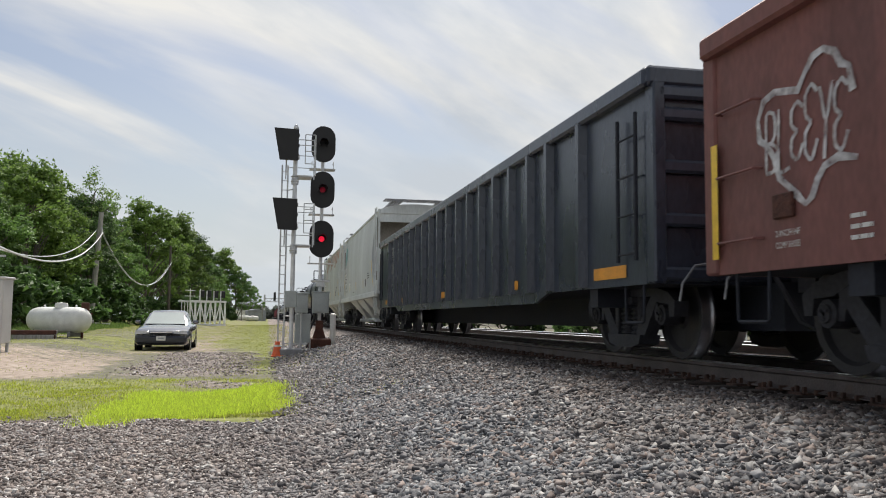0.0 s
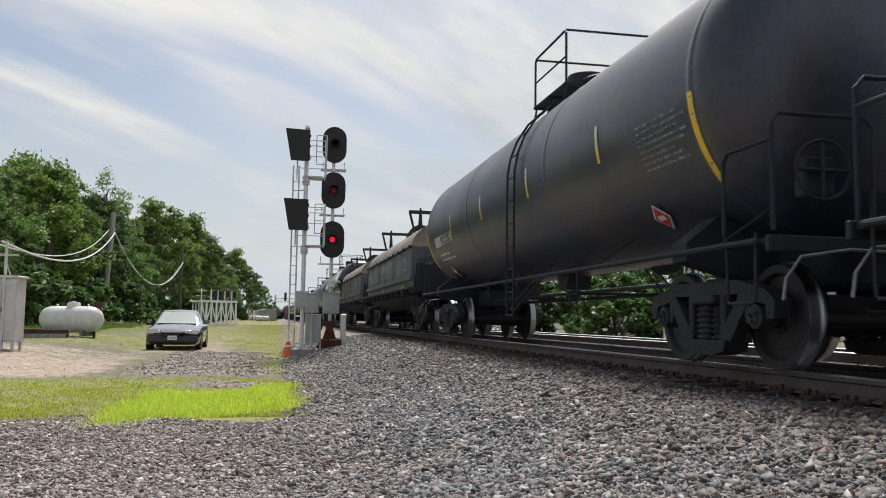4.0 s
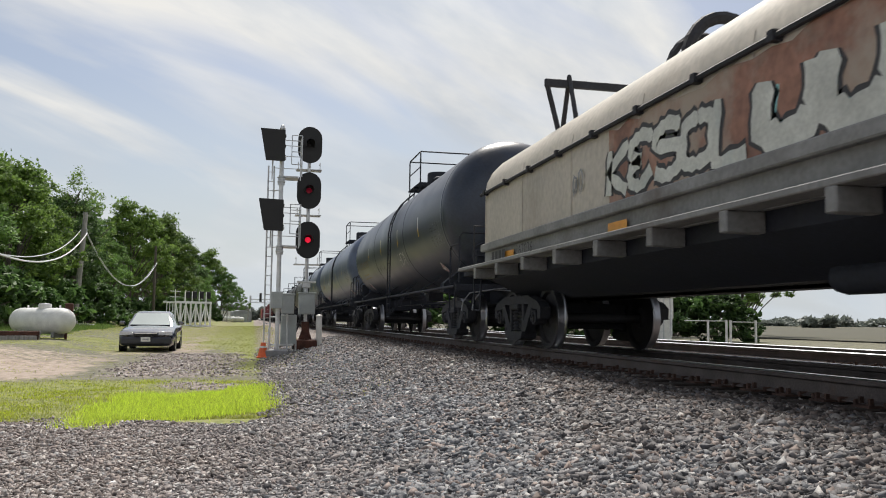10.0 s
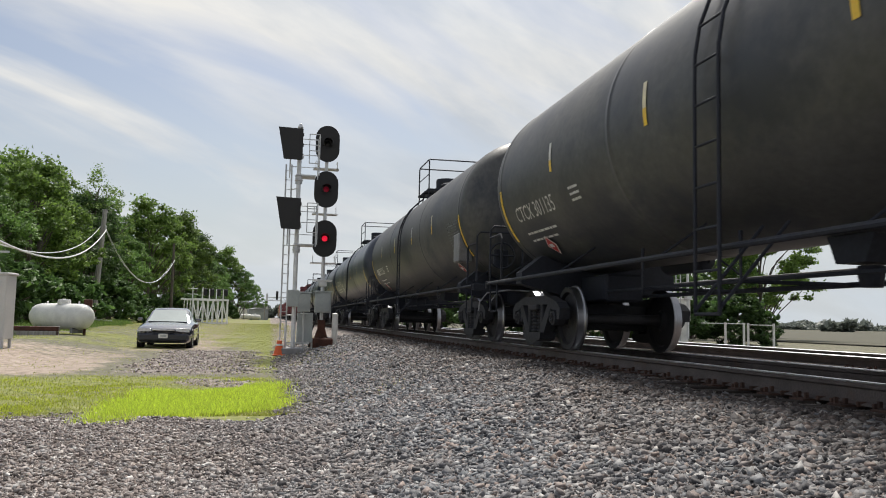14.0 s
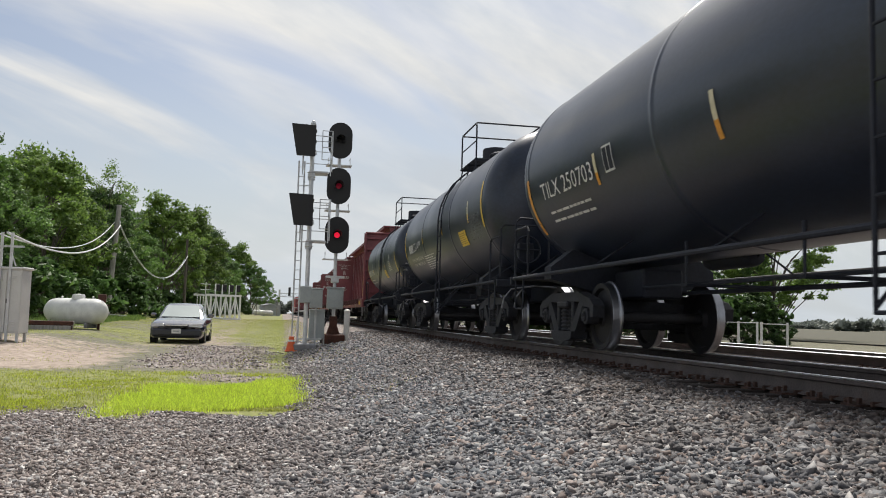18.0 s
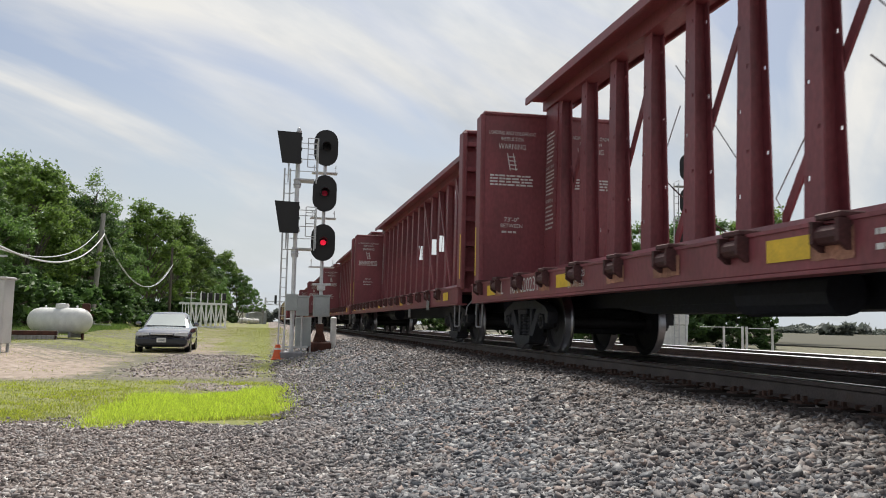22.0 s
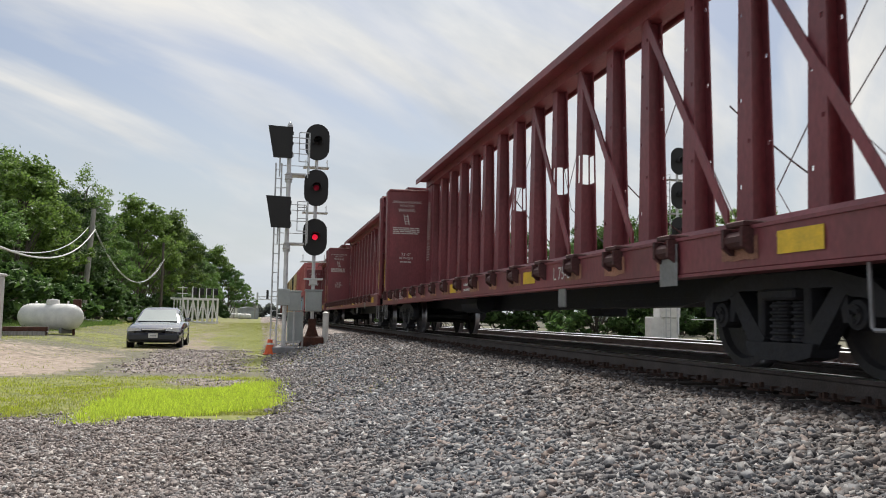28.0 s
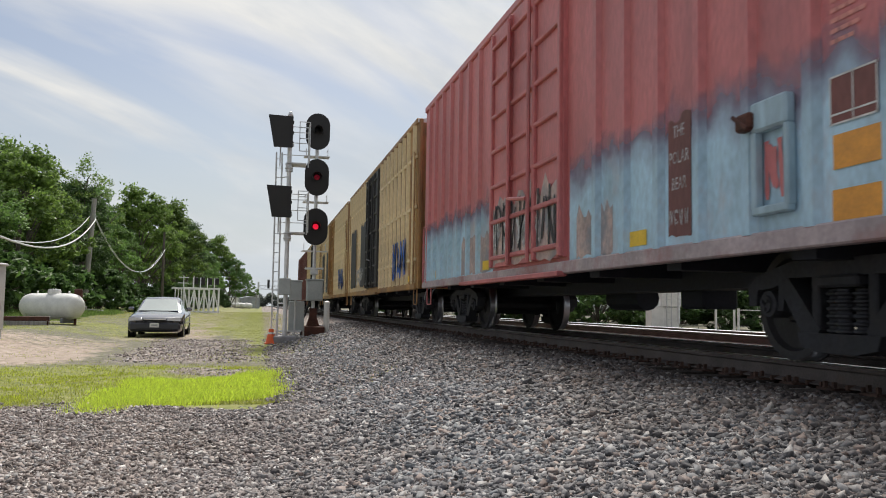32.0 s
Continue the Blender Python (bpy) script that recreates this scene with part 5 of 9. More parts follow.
            fine += [tuple(0.5 * (2 * p1[a] + (p2[a] - p0[a]) * t + (2 * p0[a] - 5 * p1[a] + 4 * p2[a] - p3[a]) * t * t + (3 * p1[a] - p0[a] - 3 * p2[a] + p3[a]) * t ** 3) for a in (0, 1)) for t in (0, 0.25, 0.5, 0.75)]
        stroke(b, put, fine + [line[-1]], 0.062)
        part("graffiti", b, M_SPRAY_WHITE, car, "looping white sprayed line")
    for text, y_a, y_b, zz, hh, ww, paint2 in words:
        b = Build()
        spray(b, put, text, y_a, y_b, zz, hh, ww, 0.15, 0.0, seed + len(text))
        part("graffiti", b, paint2, car, "sprayed graffiti writing")
    if data_lines:
        b = Build()
        bars(b, put, -H + 1.65, 2.34, 1.15, 0.56, data_lines, seed + 3)
        part("data_stencil", b, M_SPRAY_GREY, car)
    if panels:
        for y, z, w, h in panels:
            b = Build()
            bar(b, put, y, z, w, h, 0.010, 4)
            plate = part("notice_panel", b, M_YELLOW, car, "yellow notice panel")
            b = Build()
            bars(b, put, y, z, w * 0.86, h * 0.8, 6, seed + 2, 0.013)
            part("panel_lines", b, M_MUSTARD, plate, "small darker lines of writing")
    for text, y, z, h in notices:
        b = Build()
        write(b, text, put, y, z, h, 0.85)
        part("stencil", b, M_WHITE_MARK, car, "small white stencilled notice")
    if place:
        placard(car, put, -H + 2.5, 1.52, placard_kind)
        placard(car, put, H - 2.3, 1.52, placard_kind)
    if cabinet:
        b = Build().box((-1.32, -(L / 2 - 2.1), 2.0), (0.32, 0.5, 0.62), 0.02)
        part("equipment_box", b, M_STEEL_PALE, car)
    for y, z, w, h, n, paint2, sd, th in tags:
        b = Build()
        scrawl(b, put, y, z, w, h, n, sd, th)
        part("graffiti", b, paint2, car, "sprayed graffiti writing")
    if sign:
        b = Build()
        for i, line in enumerate(sign):
            v, f = letters(line, 0.19)
            dep = R * 0.5
            zz = zc + 0.95 - i * 0.28
            b.add([(u, -H + dep - dep * math.sqrt(max(1 - (u * u + (zz + w - zc) ** 2) / (R * R), 0)) - 0.012, zz + w) for u, w in v], f)
        part("end_lettering", b, M_WHITE_MARK, car)
    return car


# ---- gondolas ----
def gondola(y0, y1, paint, label, top=2.88, low=0.80, rim=M_GOND, number="", at_posts=(), grabs=False):
    L, y_mid = y1 - y0, (y0 + y1) / 2
    car = new_car("gondola_car", label, y_mid)
    half = L / 2 - 2.35
    H, W = L / 2 - 0.62, 1.56
    put = flat_side(-W)

    def side(b):
        b.box((0, 0, (top + low) / 2), (0.05, 2 * H, top - low))
        b.prism([(-half + 1.5, low), (-half + 2.1, low - 0.14), (half - 2.1, low - 0.14), (half - 1.5, low)], -0.02, 0.03, "x")

    for s in (-1, 1):
        part("side_wall", cached(("gon_side", L, paint.name, top), side, "side_wall", paint), None, car, at=(s * W, 0, 0))
        part("top_rim", cached(("gon_rim", L, rim.name, top), lambda b: b.box((0, 0, top + 0.06), (0.2, 2 * H + 0.1, 0.2), 0.03), "top_rim", rim), None, car, at=(s * (W + 0.03), 0, 0))
        for y in [e * q - 0.22 for q in at_posts for e in (-1, 1)]:
            part("side_post", cached(("gon_post", paint.name, top), lambda b: b.prism([(0.0, -0.10), (-0.11, -0.055), (-0.11, 0.055), (0.0, 0.10)], low + 0.02, top, "z"), "side_post", paint), None, car, at=(W + 0.02 if s > 0 else -W - 0.02, y, 0) if s < 0 else pose(W + 0.02, y, 0, 0, 0, 180))

    def end_wall(b):
        b.box((0, 0, (top + low) / 2), (2 * W, 0.05, top - low))

    for e in (-1, 1):
        wall = part("end_wall", cached(("gon_end", paint.name, top), end_wall, "end_wall", paint), None, car, at=pose(0, e * H, 0, 0, 0, 0 if e > 0 else 180))
        for z in (low + 0.1, low + 0.65, low + 1.2, low + 1.75, top - 0.1):
            part("end_rib", cached(("gon_rib", paint.name), lambda b: b.box((0, 0.07, 0), (2 * W, 0.12, 0.14), 0.03), "end_rib", paint), None, wall, at=(0, 0, z))
        for sx in (-1, 1):
            part("corner_post", cached(("gon_corner", paint.name, top), lambda b: b.box((0, 0.03, (top + low) / 2), (0.14, 0.2, top - low), 0.02), "corner_post", paint), None, wall, at=(sx * (W - 0.02), 0, 0))
        part("end_rim", cached(("gon_erim", rim.name, top), lambda b: b.box((0, 0, top + 0.07), (2 * W + 0.2, 0.22, 0.2), 0.03), "end_rim", rim), None, car, at=(0, e * H, 0))
    part("floor_pan", cached(("gon_floor", L), lambda b: (b.box((0, 0, low + 0.04), (2 * W, 2 * H, 0.08)), b.box((0, 0, low - 0.22), (0.5, 2 * H + 0.5, 0.5)), [b.box((0, y, low - 0.1), (2 * W - 0.1, 0.25, 0.24)) for y in (-half, half)], b.lathe([(0.22, -0.9), (0.22, 0.9)], "y", (0.6, 1.4, low - 0.3), 12, True)), "floor_pan", M_UNDER), None, car)
    for s in (-1, 1):
        for e in (-1, 1):
            if grabs:
                for z in (1.08, 1.64, 2.20):
                    part("grab_iron", cached(("gon_grab", paint.name), lambda b: b.tube([(0, -0.29, 0), (-0.07, -0.27, 0), (-0.07, 0.27, 0), (0, 0.29, 0)], 0.013, 6), "grab_iron", paint), None, car, at=pose(s * (W + 0.03), e * (H - 0.45), z, 0, 0, 0 if s < 0 else 180))
                continue
            b = Build()
            rung_ladder(b, s * (W + 0.09), e * (H - 0.45), low + 0.25, top - 0.25, 0.46, 0.42)
            part("ladder", b, M_UNDER, car)
    stirrups(car, W - 0.02, H - 0.5, low - 0.1, M_UNDER)
    trucks(car, half)
    ends(car, L, half)
    for y, w in () if grabs else ((-H + 1.05, 0.92), (-5.5, 0.5), (-0.1, 0.5), (5.52, 0.46), (H - 1.62, 0.92)):
        b = Build()
        bar(b, flat_side(-W - 0.026), y, low + 0.16, w, 0.14, 0.012, 1)
        part("reflector_strip", b, M_ORANGE_SHEET, car)
    if number:
        b = Build()
        side_put = flat_side(-W - 0.026)
        write(b, number[:1], side_put, 8.46, 2.0, 0.31, 0.85)
        write_span(b, number[1:], side_put, 7.90, 7.13, 1.97, 0.31)
        part("car_number", b, M_WHITE_MARK, car, "white stencilled car number")
        b = Build()
        write(b, "C", side_put, 8.50, 2.45, 0.31, 0.85)
        write_span(b, "TT", side_put, 7.90, 7.50, 2.48, 0.31)
        part("reporting_mark", b, M_WHITE_MARK, car)
        for i, line in enumerate(("LD LMT 20910", "LT WT  7690", "CU FT   35")):
            b = Build()
            write_span(b, line, side_put, 7.86, 7.12, 1.64 - 0.165 * i, 0.085)
            part("weight_stencil", b, M_WHITE_MARK, car)
        b = Build()
        write_span(b, "2 INCH HF COMP SHOES", side_put, 7.75, 7.10, 0.98, 0.05)
        part("brake_shoe_stencil", b, M_WHITE_MARK, car)
    return car


def red_gondola():
    car = gondola(-13.2, 7.25, M_OXIDE, "brown oxide gondola car with white graffiti", top=2.78, low=0.82, rim=M_OXIDE, at_posts=(7.62, 6.4, 5.2, 4.0, 2.8, 1.6, 0.5), grabs=True)
    put = flat_side(-1.56 - 0.026)
    b = Build()
    stroke(b, put, [(7.76, 1.52), (7.95, 1.56), (8.10, 1.52), (8.18, 1.44), (8.24, 1.33), (8.32, 1.28), (8.42, 1.36), (8.52, 1.44), (8.63, 1.52), (8.70, 1.70), (8.78, 1.80), (8.88, 1.86), (8.90, 2.02), (8.82, 2.16), (8.68, 2.20), (8.52, 2.17), (8.38, 2.14), (8.30, 2.24), (8.20, 2.34), (8.08, 2.36), (7.96, 2.30), (7.90, 2.20), (7.82, 2.16), (7.79, 1.98)], 0.055)
    part("graffiti", b, M_SPRAY_WHITE, car, "white sprayed outline round the writing")
    b = Build()
    spray(b, put, "BLEEYE", 8.80, 7.82, 1.83, 0.50, 0.030, 0.1, 0.03, 4)
    part("graffiti", b, M_SPRAY_WHITE, car, "white sprayed graffiti writing")
    for text, zz in (("2-INCH HF", 1.09), ("COMP SHOES", 1.00)):
        b = Build()
        write_span(b, text, put, 8.70, 8.40, zz, 0.05)
        part("brake_shoe_stencil", b, M_WHITE_MARK, car)
    part("defect_card_plate", Build().box((-1.60, 8.58, 1.30), (0.04, 0.25, 0.19), 0.01), M_DARK_RUST, car, "dark rusty card plate")
    b = Build()
    bars(b, put, 7.75, 1.06, 0.22, 0.22, 3, 2)
    part("date_stencil", b, M_WHITE_MARK, car)
    b = Build()
    bar(b, flat_side(-1.6), 9.52, 1.45, 0.10, 1.0, 0.03, 1)
    part("corner_reflector", b, M_YELLOW, car)


# ---- covered hoppers ----
HAZ_Y = 2.93


def hopper(y0, y1, paint, label, number):
    L, y_mid = y1 - y0, (y0 + y1) / 2
    car = new_car("covered_hopper_car", label, y_mid)
    half = L / 2 - 2.3
    H, W, low, top = L / 2 - 0.72, 1.60, 1.40, 4.34
    S = H - 1.35     # the sides are full height between these; the ends slope
    n = 10
    bulge = lambda z: W - 0.10 * ((z - low) / (top - low) - 0.35) ** 2 * 2.2

    def body(b):
        prof = [(-bulge(low + (top - low) * i / n), low + (top - low) * i / n) for i in range(n + 1)]
        prof += [(-1.05, top + 0.22), (1.05, top + 0.22)]
        prof += [(bulge(low + (top - low) * i / n), low + (top - low) * i / n) for i in range(n, -1, -1)]
        b.prism([(x * 0.985, z) for x, z in prof], -S + 0.05, S - 0.05, "y")

    part("body_shell", cached(("hop_body", L, paint.name), body, "body_shell", paint, True), None, car)

    def skin(b):
        # the side sheet's ends are cut in a hollow curve
        m = 14
        for k in range(m):
            za, zb = low + (top - low) * k / m, low + (top - low) * (k + 1) / m
            ya, yb = (S + 0.92 - 0.95 * math.sin(math.pi * k / m) ** 0.8), (S + 0.92 - 0.95 * math.sin(math.pi * (k + 1) / m) ** 0.8)
            for f in (-1.0, -0.985):
                b.add([(f * bulge(za), -ya, za), (f * bulge(za), ya, za), (f * bulge(zb), yb, zb), (f * bulge(zb), -yb, zb)], [(0, 1, 2, 3)])
            for e in (-1, 1):
                b.add([(-bulge(za), e * ya, za), (-bulge(zb), e * yb, zb), (-0.985 * bulge(zb), e * yb, zb), (-0.985 * bulge(za), e * ya, za)], [(0, 1, 2, 3)])

    for s in (-1, 1):
        part("side_sheet", cached(("hop_skin", L, paint.name), skin, "side_sheet", paint, True), None, car, at=pose(0, 0, 0, 0, 0, 0 if s < 0 else 180))
    part("eave", cached(("hop_eave", L, paint.name), lambda b: [b.box((s * (bulge(top) - 0.02), 0, top + 0.02), (0.12, 2 * S + 2.2, 0.1), 0.02) for s in (-1, 1)], "eave", paint), None, car)

    def slope(b):
        b.prism([(0.0, 2.9), (0.0, 3.1), (-1.0, 1.5), (-1.0, 1.38), (-0.8, 1.38)], -W + 0.12, W - 0.12, "x")
        b.box((0, 0.55, 1.38), (2 * W, 1.3, 0.10))
        for x in (-W + 0.06, W - 0.06):
            b.box((x, 0.5, 1.62), (0.10, 1.2, 0.42), 0.02)
            b.box((x, 1.12, 2.9), (0.08, 0.10, 3.0), 0.01)
        for k in (-0.8, 0, 0.8):
            b.tube([(k, 0.95, 1.4), (k, -0.1, 3.2)], 0.04, 6)

    for e in (-1, 1):
        # this sheet carries the painted shade of the gap between cars
        part("end_sheet", cached("hop_sheet", lambda b: b.box((0, 0, (low + top) / 2 + 0.02), (2 * W - 0.16, 0.03, top - low - 0.06)), "end_sheet", M_HOPPER_END), None, car, at=(0, e * (S - 0.03), 0), label="end sheet painted dark for the shade between the cars")
        part("end_frame", cached(("hop_end", paint.name), slope, "end_frame", paint), None, car, at=pose(0, e * (S + 0.35), 0, 0, 0, 0 if e > 0 else 180))
        for s in (-1, 1):
            b = Build()
            rung_ladder(b, s * (W + 0.0), e * (H - 0.38), 0.75, 4.5, 0.42, 0.40)
            part("ladder", b, paint, car)
    for s in (-1, 1):
        b = Build()
        b.box((s * (W + 0.0), 0, low - 0.08), (0.14, 2 * H, 0.20), 0.02)
        part("side_sill", b, paint, car)
    bays = 3
    bl = (2 * half - 1.9) / bays
    for k in range(bays):
        yc = -half + 0.95 + (k + 0.5) * bl

        def bay(b):
            t, u, h0, h1 = bl / 2 - 0.04, 0.32, low - 0.05, 0.42
            top_r = [(-W + 0.1, -t, h0), (W - 0.1, -t, h0), (W - 0.1, t, h0), (-W + 0.1, t, h0)]
            low_r = [(-0.75, -u, h1), (0.75, -u, h1), (0.75, u, h1), (-0.75, u, h1)]
            b.add(top_r + low_r, [(0, 1, 5, 4), (1, 2, 6, 5), (2, 3, 7, 6), (3, 0, 4, 7), (4, 5, 6, 7), (0, 3, 2, 1)])
            b.box((0, 0, 0.40), (1.62, 0.8, 0.12), 0.02)
            b.lathe([(0.07, -1.05), (0.07, 1.05)], "x", (0, 0.25, 0.36), 8, True)

        part("discharge_hopper", cached(("hop_bay", L, paint.name), bay, "discharge_hopper", paint), None, car, at=(0, yc, 0))
    def roof_b(b):
        # a shallow arched roof that runs out over the ends
        pr = [(-bulge(top) + 0.02, top - 0.02)] + [(-1.5 * math.cos(math.pi * i / 8), top + 0.02 + 0.34 * math.sin(math.pi * i / 8)) for i in range(9)] + [(bulge(top) - 0.02, top - 0.02)]
        b.prism(pr, -S - 0.86, S + 0.86, "y")

    part("roof", cached(("hop_roof", L, paint.name), roof_b, "roof", paint, True), None, car)
    part("end_gable", cached(("hop_gable", paint.name), lambda b: [b.box((0, e * (S + 0.80), top - 0.16), (2 * W - 0.2, 0.05, 0.34)) for e in (-1, 1)], "end_gable", paint), None, car)

    def walk_b(b):
        for dx in (-0.20, -0.07, 0.07, 0.20):
            b.box((dx, 0, top + 0.50), (0.03, 2 * H + 0.1, 0.035))
        for y in np.linspace(-H, H, 60):
            b.box((0, y, top + 0.50), (0.44, 0.03, 0.03))
        for y in np.linspace(-S, S, 8):
            b.box((0, y, top + 0.40), (0.30, 0.04, 0.18))

    for dx in (-0.85, 0.85):
        part("roof_walk", cached(("hop_walk", L), walk_b, "roof_walk", M_STEEL_PALE), None, car, at=(dx, 0, -0.10), label="galvanised grating walkway")

    def end_walk(b):
        for k in range(12):
            b.box((-1.25 + 2.5 * k / 11, 0, top + 0.48), (0.03, 0.62, 0.03))
        for k in range(5):
            b.box((0, -0.3 + 0.15 * k, top + 0.48), (2.6, 0.03, 0.03))

    for e in (-1, 1):
        part("end_platform", cached("hop_end_walk", end_walk, "end_platform", M_STEEL_PALE), None, car, at=(0, e * (S + 0.95), -0.02), label="galvanised mesh platform at the roof's end")
    for k in range(5):
        part("roof_hatch", cached("hop_hatch", lambda b: (b.lathe([(0.42, top + 0.18), (0.42, top + 0.34), (0.38, top + 0.38), (0.01, top + 0.40)], "z", (0, 0, 0), 18)), "roof_hatch", M_HOPPER, True), None, car, at=(0, (k - 2) * 2 * S / 5, 0))
    part("centre_sill", cached(("hop_sill", L), lambda b: b.box((0, 0, 1.02), (0.5, L - 0.9, 0.4), 0.02), "centre_sill", M_UNDER), None, car)
    stirrups(car, W - 0.04, H - 0.38, 0.86, paint)
    trucks(car, half)
    ends(car, L, half)
    put = lambda u, v, lift=0.008: (-bulge(v) - lift, u, v)
    for y in (-2.7, 0.17, 2.9):
        b = Build()
        bar(b, put, y, 1.86, 0.10, 0.36, 0.008, 3)
        part("reflector_strip", b, M_YELLOW, car)
    # the long end strips follow the hollow edge of the side sheet
    for e in (-1, 1):
        b = Build()
        n_, edge_y = 8, lambda v: S + 0.92 - 0.95 * math.sin(math.pi * (v - low) / (top - low)) ** 0.8 - 0.10
        vs = []
        for i in range(n_ + 1):
            v = 1.62 + 1.02 * i / n_
            vs += [put(e * edge_y(v), v, 0.009), put(e * (edge_y(v) - 0.10), v, 0.009)]
        b.add(vs, [(2 * i, 2 * i + 1, 2 * i + 3, 2 * i + 2) for i in range(n_)])
        part("reflector_strip", b, M_YELLOW, car)
    b = Build()
    patch(b, put, 4.97, 2.72, 0.98, 0.38, 1, 0.008, 3, 0.02)
    plate = part("mark_panel", b, M_PANEL_WHITE, car, "white panel with the reporting mark")
    b = Build()
    write_span(b, "AEX", put, 5.32, 4.62, 2.72, 0.27, 0.012)
    part("reporting_mark", b, M_SPRAY_DARK, plate)
    b = Build()
    patch(b, put, 4.87, 2.26, 1.08, 0.36, 1, 0.008, 3, 0.02)
    plate = part("number_panel", b, M_PANEL_WHITE, car, "white panel with the car number")
    b = Build()
    write_span(b, number, put, 5.34, 4.40, 2.26, 0.26, 0.012)
    part("car_number", b, M_SPRAY_DARK, plate)
    b = Build()
    write_span(b, "LD LMT 230000", put, 5.20, 4.30, 1.92, 0.10)
    part("weight_stencil", b, M_SPRAY_DARK, car)
    b = Build()
    write_span(b, "LT WT   56000", put, 5.16, 4.24, 1.74, 0.10)
    part("weight_stencil", b, M_SPRAY_DARK, car)
    b = Build()
    bars(b, put, -S * 0.80, 2.1, 0.6, 0.26, 3, 5)
    bars(b, put, S * 0.2, 1.62, 0.7, 0.08, 1, 6)
    part("data_stencil", b, M_SPRAY_DARK, car)
    b = Build()
    bar(b, put, -3.53, 1.86, 0.26, 0.30, 0.009, 1)
    part("notice_panel", b, M_SPRAY_DARK, car)
    if paint is M_HOPPER:
        b = Build()
        scrawl(b, put, S - 0.6, 3.5, 1.0, 1.0, 2, 9, 0.14)
        part("graffiti", b, M_SPRAY_TEAL, car, "faded teal sprayed mark")
        b = Build()
        diamond(b, put, HAZ_Y, 2.06, 0.21, 0.012)
        pl = part("placard", b, M_PANEL_WHITE, car, "white diamond hazard placard with black stripes")
        b = Build()
        for k in range(5):
            bar(b, put, HAZ_Y - 0.1 + 0.05 * k, 2.15, 0.02, 0.13 - 0.04 * abs(k - 2), 0.016, 1)
        write(b, "3077", put, HAZ_Y, 2.02, 0.075, 0.95, 0.016)
        part("placard_marks", b, M_SPRAY_DARK, pl)
    else:
        for i in range(9):
            yy = -S * 0.85 + i * S * 0.19
            b = Build()
            patch(b, put, yy, top - 0.28 - 0.10 * (i % 3), 0.75, 0.5 + 0.22 * (i % 3), 60 + i, 0.006, 9, 0.5)
            part("rust_streak", b, M_RUST_STREAK, car, "pinkish rust streak below the eave")
    return car


# ---- coil cars ----
def coil_car(y0, y1, paint, label, dots=False, tags=(), number="", number_paint=M_GOLD_MARK, words=()):
    L, y_mid = y1 - y0, (y0 + y1) / 2
    car = new_car("coil_car", label, y_mid)
    half = L / 2 - 2.2
    H, W = L / 2 - 1.45, 1.45
    put = flat_side(-W - 0.02)

    def hood(b):
        prof = [(-W, 1.74), (-W, 2.62)]
        for i in range(1, 14):
            a = math.pi * i / 14
            prof.append((-W * math.cos(a), 2.62 + 0.95 * math.sin(a)))
        prof += [(W, 2.62), (W, 1.74)]
        b.prism(prof, -H + 0.12, H - 0.12, "y")

    def hood_roof(b):
        n_ = 14
        arc = [(-(W + 0.006) * math.cos(math.pi * i / n_), 2.66 + 0.925 * math.sin(math.pi * i / n_)) for i in range(n_ + 1)]
        b.prism(arc, -H + 0.11, H - 0.11, "y")

    hd = part("hood", cached(("coil_hood", L, paint.name), hood, "hood", paint, True), None, car)
    part("hood_roof", cached(("coil_roof", L, paint.name), hood_roof, "hood_roof", M_COIL_TOP if paint is M_COIL_DARK else paint, True), None, hd)
    for k in range(7):
        y = -H + 0.2 + k * (2 * H - 0.4) / 6

        def rib(b):
            pts = [(-W - 0.002, y, 1.76), (-W - 0.002, y, 2.62)] + [(-(W + 0.002) * math.cos(math.pi * i / 14), y, 2.62 + 0.953 * math.sin(math.pi * i / 14)) for i in range(1, 14)] + [(W + 0.002, y, 2.62), (W + 0.002, y, 1.76)]
            b.tube(pts, 0.016, 5)
        part("hood_rib", cached(("coil_rib", L, k, paint.name), rib, "hood_rib", paint), None, hd)
    part("hood_edge_rail", cached(("coil_edge", L), lambda b: [b.tube([(s * (W + 0.05), -H, 2.66), (s * (W + 0.05), H, 2.66)], 0.03, 6) for s in (-1, 1)] + [b.box((s * (W + 0.05), y, 2.66), (0.09, 0.08, 0.09)) for s in (-1, 1) for y in np.linspace(-H + 0.3, H - 0.3, 11)], "hood_edge_rail", M_TRUCK), None, hd)

    def lifting(b):
        for s in (-1, 1):
            b.tube([(s * 0.75, -0.32, 3.36), (s * 0.75, 0.0, 4.2), (s * 0.75, 0.32, 3.36)], 0.04, 6)
        b.box((0, 0, 4.08), (2.3, 0.07, 0.12), 0.01)
        b.tube([(-1.12, 0, 4.08), (-0.92, 0, 3.30)], 0.04, 6)
        b.tube([(1.12, 0, 4.08), (0.92, 0, 3.30)], 0.04, 6)

    def hoop(b):
        b.tube([(0.5 * math.cos(math.pi * i / 12), 0.0, 3.5 + 0.58 * math.sin(math.pi * i / 12)) for i in range(13)], 0.08, 8)
        b.tube([(0.5 * math.cos(math.pi * i / 12), 0.45, 3.5 + 0.5 * math.sin(math.pi * i / 12)) for i in range(13)], 0.05, 6)

    for y in (-H * 0.55, H * 0.62):
        part("lifting_bracket", cached("coil_lift", lifting, "lifting_bracket", M_TRUCK), None, hd, at=(0, y, 0))
    part("lifting_hoop", cached("coil_hoop", hoop, "lifting_hoop", M_TRUCK), None, hd, at=(0, H * 0.12, 0))

